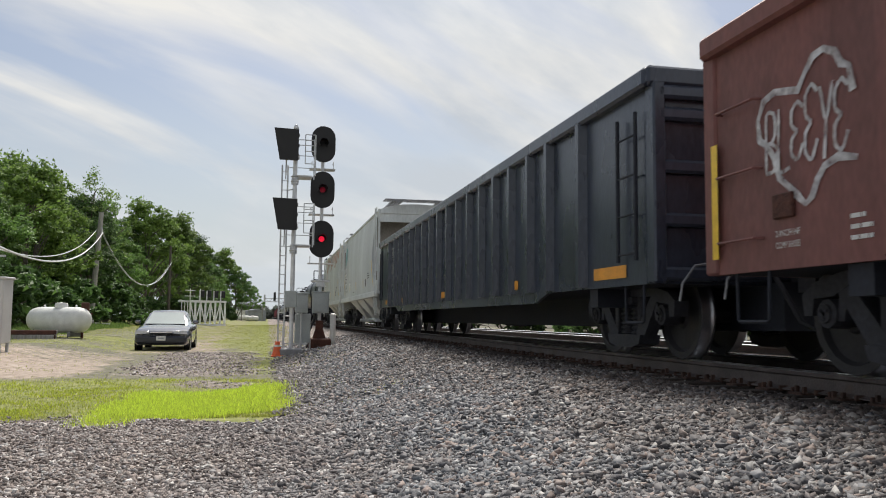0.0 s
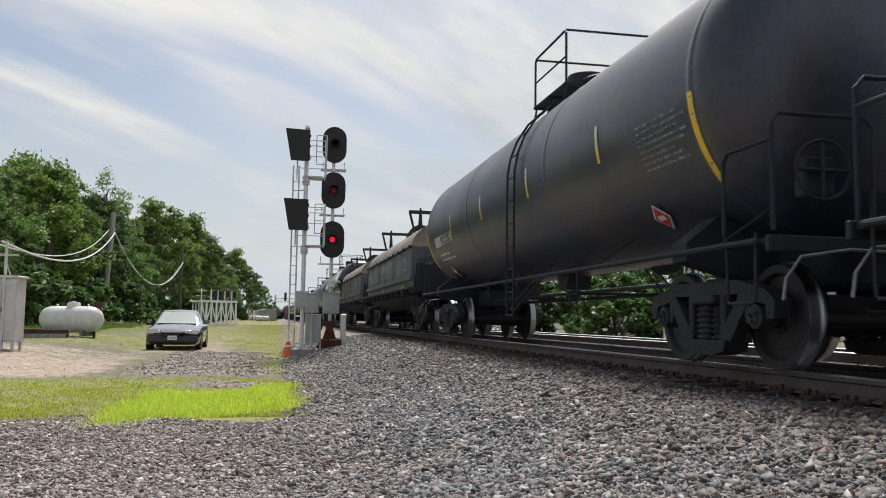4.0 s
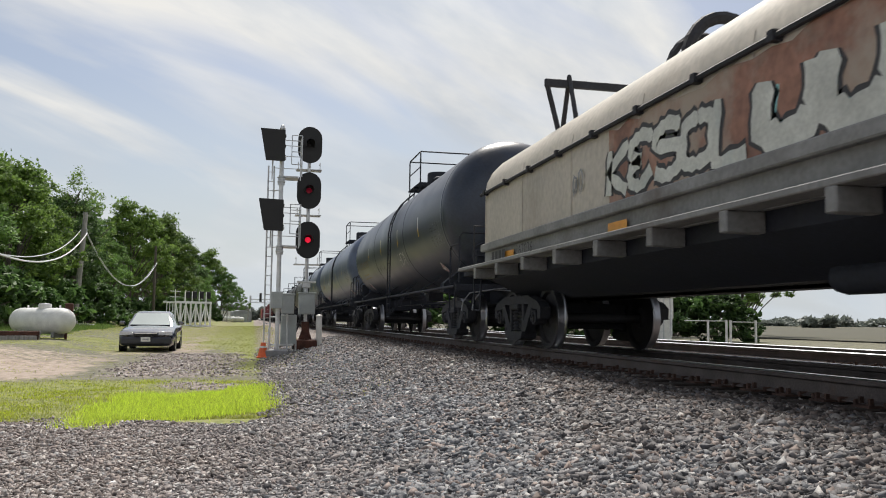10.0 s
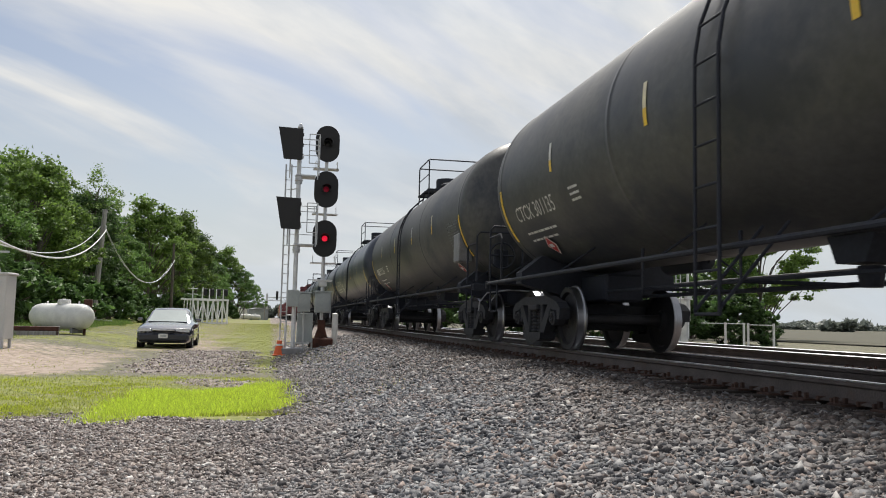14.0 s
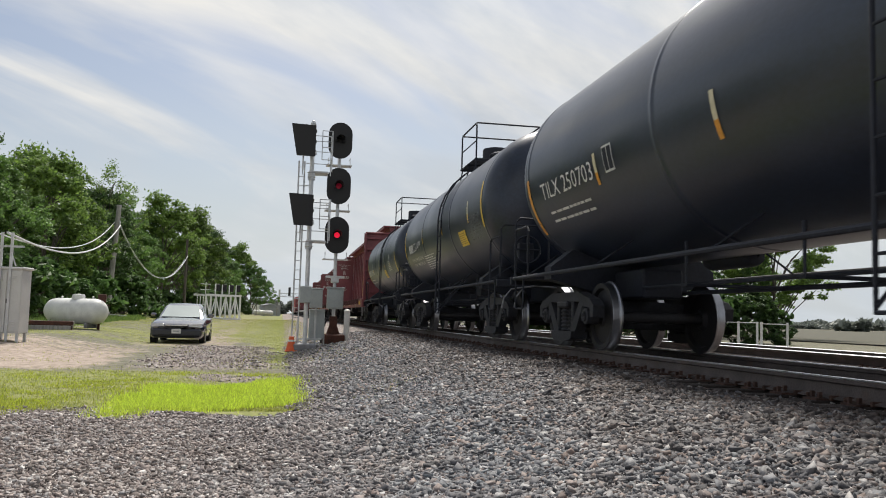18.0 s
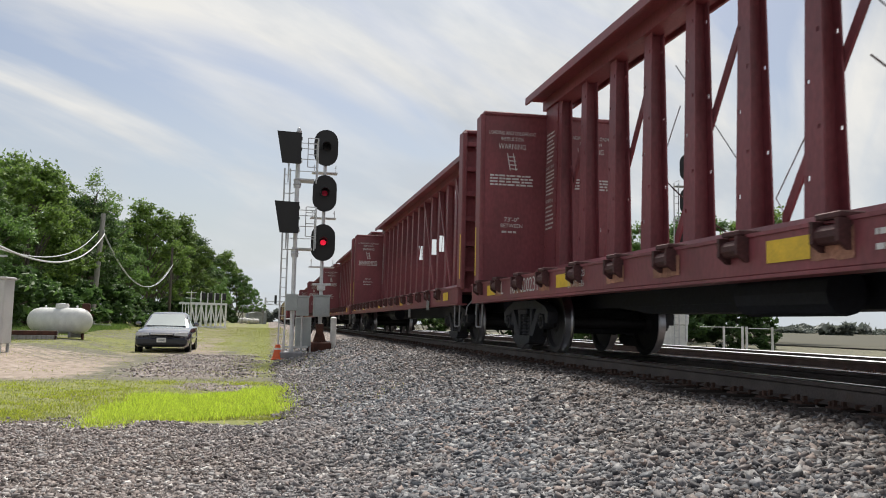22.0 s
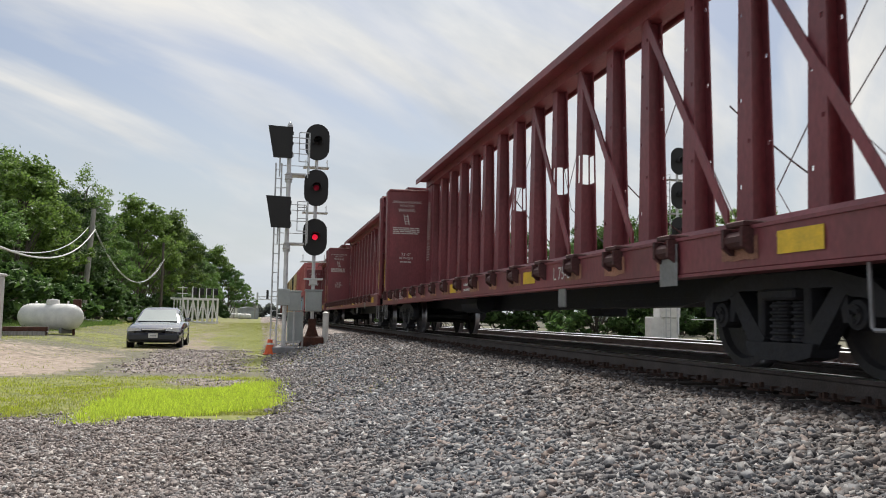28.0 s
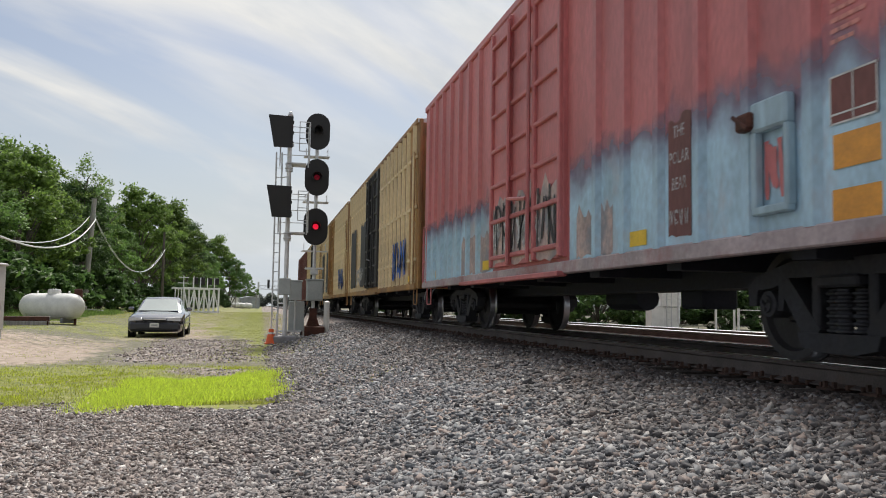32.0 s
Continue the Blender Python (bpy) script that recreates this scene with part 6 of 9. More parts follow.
    def trough(b):
        b.prism([(-W + 0.10, 1.60), (-W + 0.10, 1.16), (-0.62, 0.80), (0.62, 0.80), (W - 0.10, 1.16), (W - 0.10, 1.60)], -H + 0.05, H - 0.05, "y")
        b.box((0, 0, 1.0), (0.6, L - 1.0, 0.4), 0.02)
        for e in (-1, 1):
            b.box((0, e * (H + 0.5), 1.3), (3.1, 1.0, 0.1), 0.01)
            b.box((0, e * (H + 0.05), 1.7), (2.7, 0.12, 0.9), 0.02)

    # black underframe colour paints the deep shade under the hood onto the trough
    part("trough", cached(("coil_trough", L, paint.name), trough, "trough", M_UNDER), None, car)
    for s in (-1, 1):
        # the tan car's sill takes the grey with the hood's shade painted in
        part("side_sill", cached(("coil_sill", L, paint.name), lambda b: (b.box((0, 0, 1.70), (0.16, 2 * H - 0.1, 0.13), 0.015), b.box((0.04, 0, 1.50), (0.06, 2 * H - 0.1, 0.34))), "side_sill", paint if paint is M_COIL_DARK else M_COIL_SILL), None, car, at=pose(s * (W - 0.01), 0, 0, 0, 0, 0 if s < 0 else 180))
    part("air_reservoir", cached("reservoir", lambda b: b.lathe([(0.02, -0.6), (0.12, -0.56), (0.14, -0.48), (0.14, 0.48), (0.12, 0.56), (0.02, 0.6)], "y", (0, 0, 1.12), 14), "air_reservoir", M_UNDER, True), None, car, at=(-0.7, -2.6, -0.32))
    for s in (-1, 1):
        part("walkway_rail", cached(("coil_walk", L), lambda b: [b.box((0, 0, 1.36), (0.26, 2 * H + 1.6, 0.06), 0.01)] + [b.box((0.05, y, 1.24), (0.36, 0.12, 0.18), 0.01) for y in np.linspace(-H + 0.4, H - 0.4, 10)], "walkway_rail", M_TRUCK if paint is M_COIL_DARK else M_COIL_SILL), None, car, at=(s * (W + 0.14), 0, 0))
    b = Build()
    for e in (-1, 1):
        for s in (-1, 1):
            b.tube([(s * 1.4, e * (L / 2 - 0.62), 1.28), (s * 1.4, e * (L / 2 - 0.62), 2.2), (s * 0.6, e * (L / 2 - 0.62), 2.2), (s * 0.6, e * (L / 2 - 0.62), 1.28)], 0.02, 6)
    part("end_handrail", b, M_TRUCK, car)
    stirrups(car, 1.42, L / 2 - 0.95, 0.92, M_UNDER)
    trucks(car, half)
    ends(car, L, half)
    if dots:
        b = Build()
        for y, z in ((-1.82, 2.52), (-2.12, 2.54), (0.17, 2.55), (0.0, 2.58), (H * 0.52, 2.42), (H * 0.58, 2.46)):
            b.add([put(y + 0.11 * math.cos(a), z - 0.25 + 0.12 * math.sin(a), 0.005) for a in [k * math.pi / 6 for k in range(12)]], [tuple(range(12))])
        part("paint_spot", b, M_SPRAY_ORANGE, hd, "orange sprayed spots")
    if paint is M_COIL_TAN:
        b = Build()
        patch(b, put, -2.3, 2.18, 6.2, 0.86, 5, 0.003, 24, 0.12)
        part("graffiti", b, M_SPRAY_BROWN, hd, "rust-red sprayed ground of the mural")
    for text, y_a, y_b, zz, hh, ww, paint2 in words:
        b = Build()
        spray(b, put, text, y_a, y_b, zz, hh, ww, 0.1, 0.0, len(text), 0.006 + (0.004 if paint2 is M_SPRAY_CREAM else 0))
        part("graffiti", b, paint2, hd, "sprayed graffiti writing")
    for y, z, w, h, n, paint2, sd, th in tags:
        b = Build()
        scrawl(b, put, y, z - 0.27, w, h * 0.85, n, sd, th, 0.006)
        part("graffiti", b, paint2, hd, "sprayed graffiti writing")
    if number:
        b = Build()
        write(b, number, flat_side(-W - 0.10), H - 2.4, 1.50, 0.17, 1.1, -0.06)
        for k in range(4):
            bar(b, flat_side(-W - 0.10), H - 0.75 - k * 0.2, 1.50, 0.15, 0.17, -0.06, 1)
        part("car_number", b, number_paint, car)
    b = Build()
    for y in (-H * 0.7, H * 0.1, H * 0.75):
        bar(b, flat_side(-W), y, 1.50, 0.5, 0.1, 0.01, 1)
    part("reflector_strip", b, M_ORANGE_SHEET, car)
    return car

# ---- centre-beam flat cars ----
M_WINCH = mat("greasy_dark_winch_iron", (0.075, 0.03, 0.03), 0.7, 0.2, 0.4, 5, 40, 0.3, stain=(0.03, 0.02, 0.02))


def beam_car(y0, y1, label, seed=0, patch_white=False, number=""):
    L, y_mid = y1 - y0, (y0 + y1) / 2
    car = new_car("centre_beam_flat_car", label, y_mid)
    half, H, W = L / 2 - 2.7, L / 2 - 0.62, 1.46
    deck, top = 1.20, 4.98
    rng = random.Random(seed)

    def sill(b):
        b.box((0, 0, deck - 0.17), (0.10, 2 * H, 0.34), 0.015)
        b.box((0.05, 0, deck - 0.35), (0.22, 2 * H, 0.03))
        b.box((0.05, 0, deck + 0.0), (0.24, 2 * H, 0.03))

    for s in (-1, 1):
        part("side_sill", cached(("cb_sill", L), sill, "side_sill", M_MAROON), None, car, at=pose(s * W, 0, 0, 0, 0, 0 if s < 0 else 180))
    n = 17
    ys = [(i - 8) * 1.262 + 0.25 for i in range(n)]

    def deck_b(b):
        b.prism([(-W, deck - 0.02), (-0.45, deck + 0.12), (-0.3, deck + 0.32), (0.3, deck + 0.32), (0.45, deck + 0.12), (W, deck - 0.02), (W, deck - 0.10), (0.5, deck - 0.05), (-0.5, deck - 0.05), (-W, deck - 0.10)], -H, H, "y")

    part("deck", cached(("cb_deck", L), deck_b, "deck", M_MAROON), None, car)

    def centre(b):
        b.prism([(-0.32, 1.15), (-0.32, 0.72), (0.32, 0.72), (0.32, 1.15)], -half - 1.5, half + 1.5, "y")
        b.prism([(-half + 1.8, 0.75), (-half + 3.2, 0.62), (half - 3.2, 0.62), (half - 1.8, 0.75)], -0.3, 0.3, "x")
        for y in (-half, half):
            b.box((0, y, 0.98), (2.7, 0.5, 0.26))
        b.lathe([(0.2, -0.7), (0.2, 0.7)], "y", (-0.7, 2.3, 0.75), 12, True)
        b.box((0.6, -1.8, 0.75), (0.5, 0.7, 0.5), 0.04)
        b.tube([(0.9, -half, 0.72), (0.9, half, 0.72)], 0.03, 6)
        for y in np.linspace(-half + 2, half - 2, 9):
            b.box((0, y, 1.0), (2.7, 0.12, 0.16))

    part("underframe", cached(("cb_under", L), centre, "underframe", M_UNDER), None, car)

    def chord(b):
        b.box((0, 0, top - 0.03), (1.02, 2 * H - 0.3, 0.06))
        for s in (-1, 1):
            b.box((s * 0.49, 0, top - 0.09), (0.04, 2 * H - 0.3, 0.10))
        b.box((0, 0, top - 0.16), (0.34, 2 * H - 0.5, 0.22))

    part("top_chord", cached(("cb_chord", L), chord, "top_chord", M_MAROON), None, car)

    def post(b, slot=False):
        z0, z1, w0, w1 = deck + 0.2, top - 0.06, 0.16, 0.115
        holes = [(1.95, 0.028, 0.55), (2.45, 0.024, -0.6), (2.95, 0.024, 0.6), (3.45, 0.028, -0.55), (3.95, 0.024, 0.6), (4.45, 0.03, -0.5)]
        if slot:
            holes = [(2.0, 0.028, 0.5), (3.02, 0.24, 0.0), (3.62, 0.026, -0.55), (4.2, 0.026, 0.55)]
        wid = lambda z: w0 + (w1 - w0) * (z - z0) / (z1 - z0)
        for s in (-1, 1):
            t = -s * 0.02
            px = lambda z: s * (0.15 - 0.05 * (z - z0) / (z1 - z0))

            def slab(a, c, lo, hi):
                vs = [(px(a), lo * wid(a), a), (px(a), hi * wid(a), a), (px(c), hi * wid(c), c), (px(c), lo * wid(c), c)]
                vs += [(x + t, y, z) for x, y, z in vs]
                b.add(vs, [(0, 1, 2, 3), (7, 6, 5, 4), (0, 4, 5, 1), (1, 5, 6, 2), (2, 6, 7, 3), (3, 7, 4, 0)])

            at = z0
            for zc_, hh, off in holes:
                # bolt holes go right through the plates
                slab(at, zc_ - hh, -1, 1)
                half_w = (0.36 if s < 0 else 0.8) if hh > 0.1 else 0.17
                slab(zc_ - hh, zc_ + hh, -1, off - half_w)
                slab(zc_ - hh, zc_ + hh, off + half_w, 1)
                at = zc_ + hh
            slab(at, z1, -1, 1)
        for a, c in ([(z0, 2.76), (3.28, z1)] if slot else [(z0, z1)]):
            xa, xc = (0.148 - 0.05 * (z - z0) / (z1 - z0) for z in (a, c))
            b.prism([(-xa, a), (xa, a), (xc, c), (-xc, c)], -0.012, 0.012, "y")

    for i, y in enumerate(ys):
        slot = i in (6, 7, 9)
        part("post", cached(("cb_post", slot), lambda b: post(b, slot), "post", M_MAROON), None, car, at=(0, y, 0))
    step_y = ys[1] - ys[0]

    def brace(b, side):
        d = 2 * step_y
        for s in (side,):
            vs = []
            for y, z, x in ((0.06, top - 0.25, 0.15), (d - 0.28, deck + 0.40, 0.19)):
                for k in (-0.085, 0.085):
                    vs.append((s * x, y, z + k * 1.3))
            vs += [(x - s * 0.03, y, z) for x, y, z in vs]
            b.add(vs, [(0, 2, 3, 1), (4, 5, 7, 6), (0, 4, 6, 2), (1, 3, 7, 5), (0, 1, 5, 4), (2, 6, 7, 3)])

    for i in range(4):
        part("diagonal_brace", cached(("cb_brace", L, 1), lambda b: brace(b, 1), "diagonal_brace", M_MAROON), None, car, at=pose(0, ys[8 - 2 * i], 0, 0, 0, 180))
        part("diagonal_brace", cached(("cb_brace", L, 2), lambda b: brace(b, 1), "diagonal_brace", M_MAROON), None, car, at=(0, ys[9 + 2 * i], 0))

    def web(b):
        for s in (-1, 1):
            x = s * 0.16
            b.add([(x, -0.34, deck + 0.2), (x, 0.34, deck + 0.2), (s * 0.12, 0.34, top - 0.1), (s * 0.12, -0.34, top - 0.1), (x - s * 0.02, -0.34, deck + 0.2), (x - s * 0.02, 0.34, deck + 0.2), (s * 0.10, 0.34, top - 0.1), (s * 0.10, -0.34, top - 0.1)],
                  [(0, 1, 2, 3), (7, 6, 5, 4), (0, 4, 5, 1), (1, 5, 6, 2), (2, 6, 7, 3), (3, 7, 4, 0)])
            for z in np.linspace(deck + 0.5, top - 0.4, 12):
                for y in (-0.29, 0.29):
                    b.box((s * (0.165 - 0.04 * (z - deck) / 3.4), y, z), (0.02, 0.04, 0.04))

    def bulkhead(b):
        b.box((0, 0, 2.85), (2 * W, 0.10, 3.4))

    for e in (-1, 1):
        t = pose(0, e * (H - 0.28), 0, 0, 0, 0 if e > 0 else 180)
        bh = part("end_bulkhead", cached("cb_bulkhead", bulkhead, "end_bulkhead", M_MAROON), None, car, at=t)
        for sx in (-1, 1):
            part("corner_post", cached("cb_corner", lambda b: b.box((0, 0.12, 2.85), (0.10, 0.36, 3.402), 0.02), "corner_post", M_MAROON), None, bh, at=(sx * (W - 0.047), 0, 0))
        part("top_rail", cached("cb_top_rail", lambda b: b.box((0, 0.06, 4.58), (2 * W - 0.1, 0.3, 0.08), 0.02), "top_rail", M_MAROON), None, bh)
        for z in np.linspace(deck + 0.4, 4.3, 6):
            part("cross_rib", cached("cb_rib", lambda b: b.box((0, 0.13, 0), (2 * W - 0.15, 0.18, 0.10), 0.01), "cross_rib", M_MAROON), None, bh, at=(0, 0, z))
        part("end_web", cached("cb_web", web, "end_web", M_MAROON), None, car, at=(0, e * (H - 0.68), 0))
        b = Build()
        bar(b, flat_side(-W + 0.0), e * (H - 0.06), 1.86, 0.08, 0.95, 0.008, 1)
        part("corner_reflector", b, M_YELLOW, car)
    # writing on the inner face of the far bulkhead, seen as the car comes on
    face = lambda u, v, lift=0.008: (u, H - 0.28 - 0.05 - lift, v)
    b = Build()

    def fbars(x, z, w, h, lines, sd):
        r = random.Random(sd)
        for i in range(lines):
            zz, u = z + h / 2 - (i + 0.5) * h / lines, -w / 2
            while u < w / 2 - 0.1:
                l = min(r.uniform(0.06, 0.2), w / 2 - u)
                hh = h / lines * 0.28
                b.add([face(x + u, zz - hh), face(x + u + l * 0.8, zz - hh), face(x + u + l * 0.8, zz + hh), face(x + u, zz + hh)], [(0, 1, 2, 3)])
                u += l
    for x in (-0.82, 0.82):
        b = Build()

        def fwrite(text, z, h, w):
            key = (text, h, 1.0)
            if key not in LETTERS:
                LETTERS[key] = letters(text, h, 1.0)
            v, f = LETTERS[key]
            k = w / (max(u for u, q in v) - min(u for u, q in v))
            b.add([face(x + u * k, z + q) for u, q in v], f)

        fwrite("LOADING AND UNLOADING", 4.20, 0.075, 0.95)
        fwrite("INSTRUCTION", 4.08, 0.075, 0.46)
        fwrite("WARNING", 3.93, 0.11, 0.56)
        for dx in (-0.06, 0.06):
            b.add([face(x + dx - 0.05, 3.80), face(x + dx - 0.03, 3.80), face(x + dx + 0.03, 3.46), face(x + dx + 0.01, 3.46)], [(0, 1, 2, 3)])
        for k in range(4):
            b.add([face(x - 0.08 + 0.018 * k, 3.74 - 0.08 * k), face(x + 0.06 + 0.018 * k, 3.74 - 0.08 * k), face(x + 0.06 + 0.018 * k, 3.72 - 0.08 * k), face(x - 0.08 + 0.018 * k, 3.72 - 0.08 * k)], [(0, 1, 2, 3)])
        fbars(x, 3.26, 0.9, 0.24, 4, seed + int(x > 0))
        fwrite("73'-0\"", 2.48, 0.085, 0.3)
        fwrite("BETWEEN", 2.36, 0.075, 0.44)
        fbars(x, 2.24, 0.4, 0.07, 1, seed + 2)
        part("loading_notice", b, M_WHITE_MARK, car, "worn white loading instructions")
    b = Build()
    webside = lambda u, v, lift=0.006: (-0.165 + 0.045 * (v - deck) / 3.5 - lift, u, v)
    bars(b, webside, H - 0.66, 3.9, 0.46, 0.62, 8, seed + 4)
    write_span(b, "SAFETY FIRST", webside, H - 0.42, H - 0.88, 3.50, 0.06)
    bars(b, webside, H - 0.66, 3.20, 0.46, 0.50, 7, seed + 6)
    write_span(b, "WARNING", webside, H - 0.42, H - 0.84, 2.84, 0.08)
    bars(b, webside, H - 0.66, 2.52, 0.46, 0.50, 6, seed + 5)
    part("loading_notice", b, M_WHITE_MARK, car, "column of small white warnings")
    # tie-down winches along the sill

    def winch(b):
        b.box((-0.02, 0, deck + 0.03), (0.22, 0.28, 0.05), 0.01)
        b.lathe([(0.075, -0.13), (0.075, 0.13)], "y", (-0.08, 0, deck - 0.10), 10, True)
        b.prism([(-0.16, deck), (-0.16, deck - 0.16), (-0.08, deck - 0.22), (0.0, deck - 0.22), (0.0, deck)], 0.12, 0.16, "y")
        b.prism([(-0.16, deck), (-0.16, deck - 0.16), (-0.08, deck - 0.22), (0.0, deck - 0.22), (0.0, deck)], -0.16, -0.12, "y")

    for s in (-1, 1):
        for i, y in enumerate(ys):
            part("winch", cached("cb_winch", winch, "winch", M_WINCH), None, car, at=pose(s * W, y + 0.39, 0, 0, 0, 0 if s < 0 else 180))
    for i in range(1, n - 1, 3):
        yy = ys[i]
        b = Build().tube([(W, yy - 0.3, deck), (0.5, yy + rng.uniform(-1.5, 1.5), 2.6), (0.2, yy + rng.uniform(-2.0, 2.0), 4.2)], 0.008, 4)
        part("tie_down_cable", b, M_STEEL_PALE, car)
        b = Build().tube([(0.25, yy - 0.3, 3.6), (0.5, yy + 1.6, 2.0), (W, yy + 2.2, deck + 0.02)], 0.008, 4)
        part("tie_down_cable", b, M_STEEL_PALE, car)
    # slack chains lead from the far sill up to the posts
    for i in (1, 4, 8, 12):
        a, c = Vector((W, ys[i] - 0.2, deck + 0.05)), Vector((0.2, ys[i] + 2.1, 3.1))
        pts = [a.lerp(c, k / 24) - Vector((0, 0, 0.3 * math.sin(math.pi * k / 24))) for k in range(25)]
        b = Build().tube(pts, 0.011, 5)
        part("tie_down_chain", b, M_WINCH, car, "slack rusty tie-down chain")
    # rubbed patches and small plates of the sill
    put = flat_side(-W - 0.055)
    b = Build()
    for i in range(n - 1):
        if rng.random() < 0.75:
            patch(b, put, ys[i] + step_y * 0.35, deck - 0.17, step_y * rng.uniform(0.3, 0.55), 0.2, seed + i, 0.003, 6, 0.3)
    part("rubbed_patch", b, M_DECK_RUST, car, "rust rubbed through the paint")
    for y in (-H + 1.2, -3.83, 1.2, 6.2, H - 1.5):
        b = Build()
        bar(b, put, y, deck - 0.16, 0.55, 0.18, 0.008, 1)
        part("reflector_strip", b, M_YELLOW, car)
    b = Build()
    bar(b, put, -H * 0.72, deck - 0.24, 0.36, 0.4, 0.03, 1)
    part("label_panel", b, M_STEEL_PALE, car, "pale routing label panel")
    b = Build()
    write(b, "L 75-0", put, -5.2, deck - 0.17, 0.17, 1.0, 0.009)
    bars(b, put, 0.0, deck - 0.17, 0.5, 0.2, 2, seed + 8)
    part("side_stencil", b, M_WHITE_MARK, car)
    first, second = ("MC", "SA") if len(number) < 6 else ("KL", "RX")
    b = Build()
    write(b, first, put, H - 2.10, deck - 0.16, 0.21, 1.0, 0.009)
    write(b, second, put, H - 2.92, deck - 0.16, 0.23, 1.0, 0.009)
    part("reporting_mark", b, M_WHITE_MARK, car)
    b = Build()
    write(b, number, put, H - 3.72, deck - 0.16, 0.22, 1.0, 0.009)
    part("car_number", b, M_WHITE_MARK, car, "white stencilled car number")
    b = Build()
    write(b, "LD LMT 223", put, H - 5.7, deck - 0.10, 0.085, 1.0, 0.009)
    write(b, "LT WT 626", put, H - 5.7, deck - 0.23, 0.085, 1.0, 0.009)
    part("weight_stencil", b, M_WHITE_MARK, car)
    b = Build()
    b.box((-W - 0.02, -H * 0.45, 0.72), (0.03, 0.26, 0.26), 0.01)
    part("defect_card_holder", b, M_STEEL_PALE, car)
    stirrups(car, W - 0.02, H - 0.35, deck - 0.52, M_STEEL_PALE)
    trucks(car, half)
    ends(car, L, half)
    return car


# ---- boxcars ----
M_SILL_SPRAY = mat("sprayed_and_scraped_sill_paint", (0.40, 0.33, 0.34), 0.6, 0, 0.25, 1.2, 20, 0.05, stain=(0.30, 0.13, 0.12), stain_at=(0.5, 0.62))


def boxcar(y0, y1, paint, label, posts=9, door=M_BOX_RED, sprayed=False, seed=0, mid_dark=False):
    L, y_mid = y1 - y0, (y0 + y1) / 2
    car = new_car("boxcar", label, y_mid)
    half, H, W = L / 2 - 2.55, L / 2 - 0.55, 1.54
    low, top = 0.90, 5.28
    rng = random.Random(seed)
    trim = M_BOX_CREAM if paint is M_BOX_YELLOW else paint
    dw = 1.7 if sprayed else 1.6
    dy = 0.17

    def side(b):
        b.box((0, 0, (low + top) / 2), (0.06, 2 * H, top - low))
        b.box((0, 0, top - 0.05), (0.16, 2 * H, 0.14), 0.02)

    for s in (-1, 1):
        part("side_wall", cached(("box_side", L, paint.name), side, "side_wall", paint), None, car, at=(s * W, 0, 0))
        part("side_sill", cached(("box_sill", L, paint.name), lambda b: b.box((0, 0, low + 0.06), (0.14, 2 * H, 0.16), 0.015), "side_sill", paint if not sprayed else M_SILL_SPRAY), None, car, at=(s * (W + 0.02), 0, 0))
        for k in range(posts):
            for e in (-1, 1):
                y = e * (dw + 0.35 + k * (H - dw - 0.7) / (posts - 1)) + dy * (1 if k < posts - 1 else 0)
                if sprayed:
                    y = dy + e * (2.73 + 0.785 * k) - (0.12 if e > 0 and k == posts - 1 else 0)
                part("side_post", cached(("box_post", trim.name, posts > 7), lambda b: b.prism([(0.0, -0.09), (-0.06 if posts < 8 else -0.08, -0.05), (-0.06 if posts < 8 else -0.08, 0.05), (0.0, 0.09)], low + 0.12, top - 0.12, "z"), "side_post", trim), None, car, at=pose(s * (W + 0.03), y, 0, 0, 0, 0 if s < 0 else 180))

        if sprayed and s < 0:
            for k in range(posts):
                for e in (-1, 1):
                    y = dy + e * (2.73 + 0.785 * k) - (0.12 if e > 0 and k == posts - 1 else 0)
                    hh = 1.75
                    part("sprayed_post_foot", cached(("box_foot", e), lambda b: b.prism([(0.004, -0.096), (-0.066, -0.054), (-0.066, 0.054), (0.004, 0.096)], low + 0.125, low + 0.1 + hh, "z"), "sprayed_post_foot", M_SPRAY_FADE), None, car, at=(-(W + 0.032), y, 0))
        if posts > 7:
            for z in (low + 0.75, low + 2.1, low + 3.4):
                part("side_rail", cached(("box_rail", L, paint.name), lambda b: b.box((0, 0, 0), (0.06, 2 * H, 0.09), 0.015), "side_rail", trim), None, car, at=(s * (W + 0.055), 0, z))

        def door_b(b):
            b.box((0, 0, (low + top) / 2 + 0.02), (0.08, 2 * dw, top - low - 0.35), 0.01)

        d = part("door", cached(("box_door", door.name), door_b, "door", door), None, car, at=pose(s * (W + 0.05), dy, 0, 0, 0, 0 if s < 0 else 180))
        for z in np.linspace(low + 0.35, top - 0.45, 7):
            part("door_rib", cached(("door_rib", door.name), lambda b: b.box((-0.06, 0, 0), (0.07, 2 * dw - 0.1, 0.07), 0.015), "door_rib", door), None, d, at=(0, 0, z))
        for y in (-dw + 0.05, -dw * 0.35, dw * 0.35, dw - 0.05):
            part("door_stile", cached(("door_stile", door.name), lambda b: b.box((-0.062, 0, (low + top) / 2), (0.07, 0.09, top - low - 0.4), 0.015), "door_stile", door), None, d, at=(0, y, 0))
        part("locking_bar", cached(("box_lock", door.name), lambda b: ([b.tube([(-0.13, y, low + 0.2), (-0.13, y, top - 0.3)], 0.03, 6) for y in (-0.5, 0.5)], b.tube([(-0.16, -0.5, 2.0), (-0.16, 0.4, 2.1)], 0.03, 6)), "locking_bar", door), None, d)
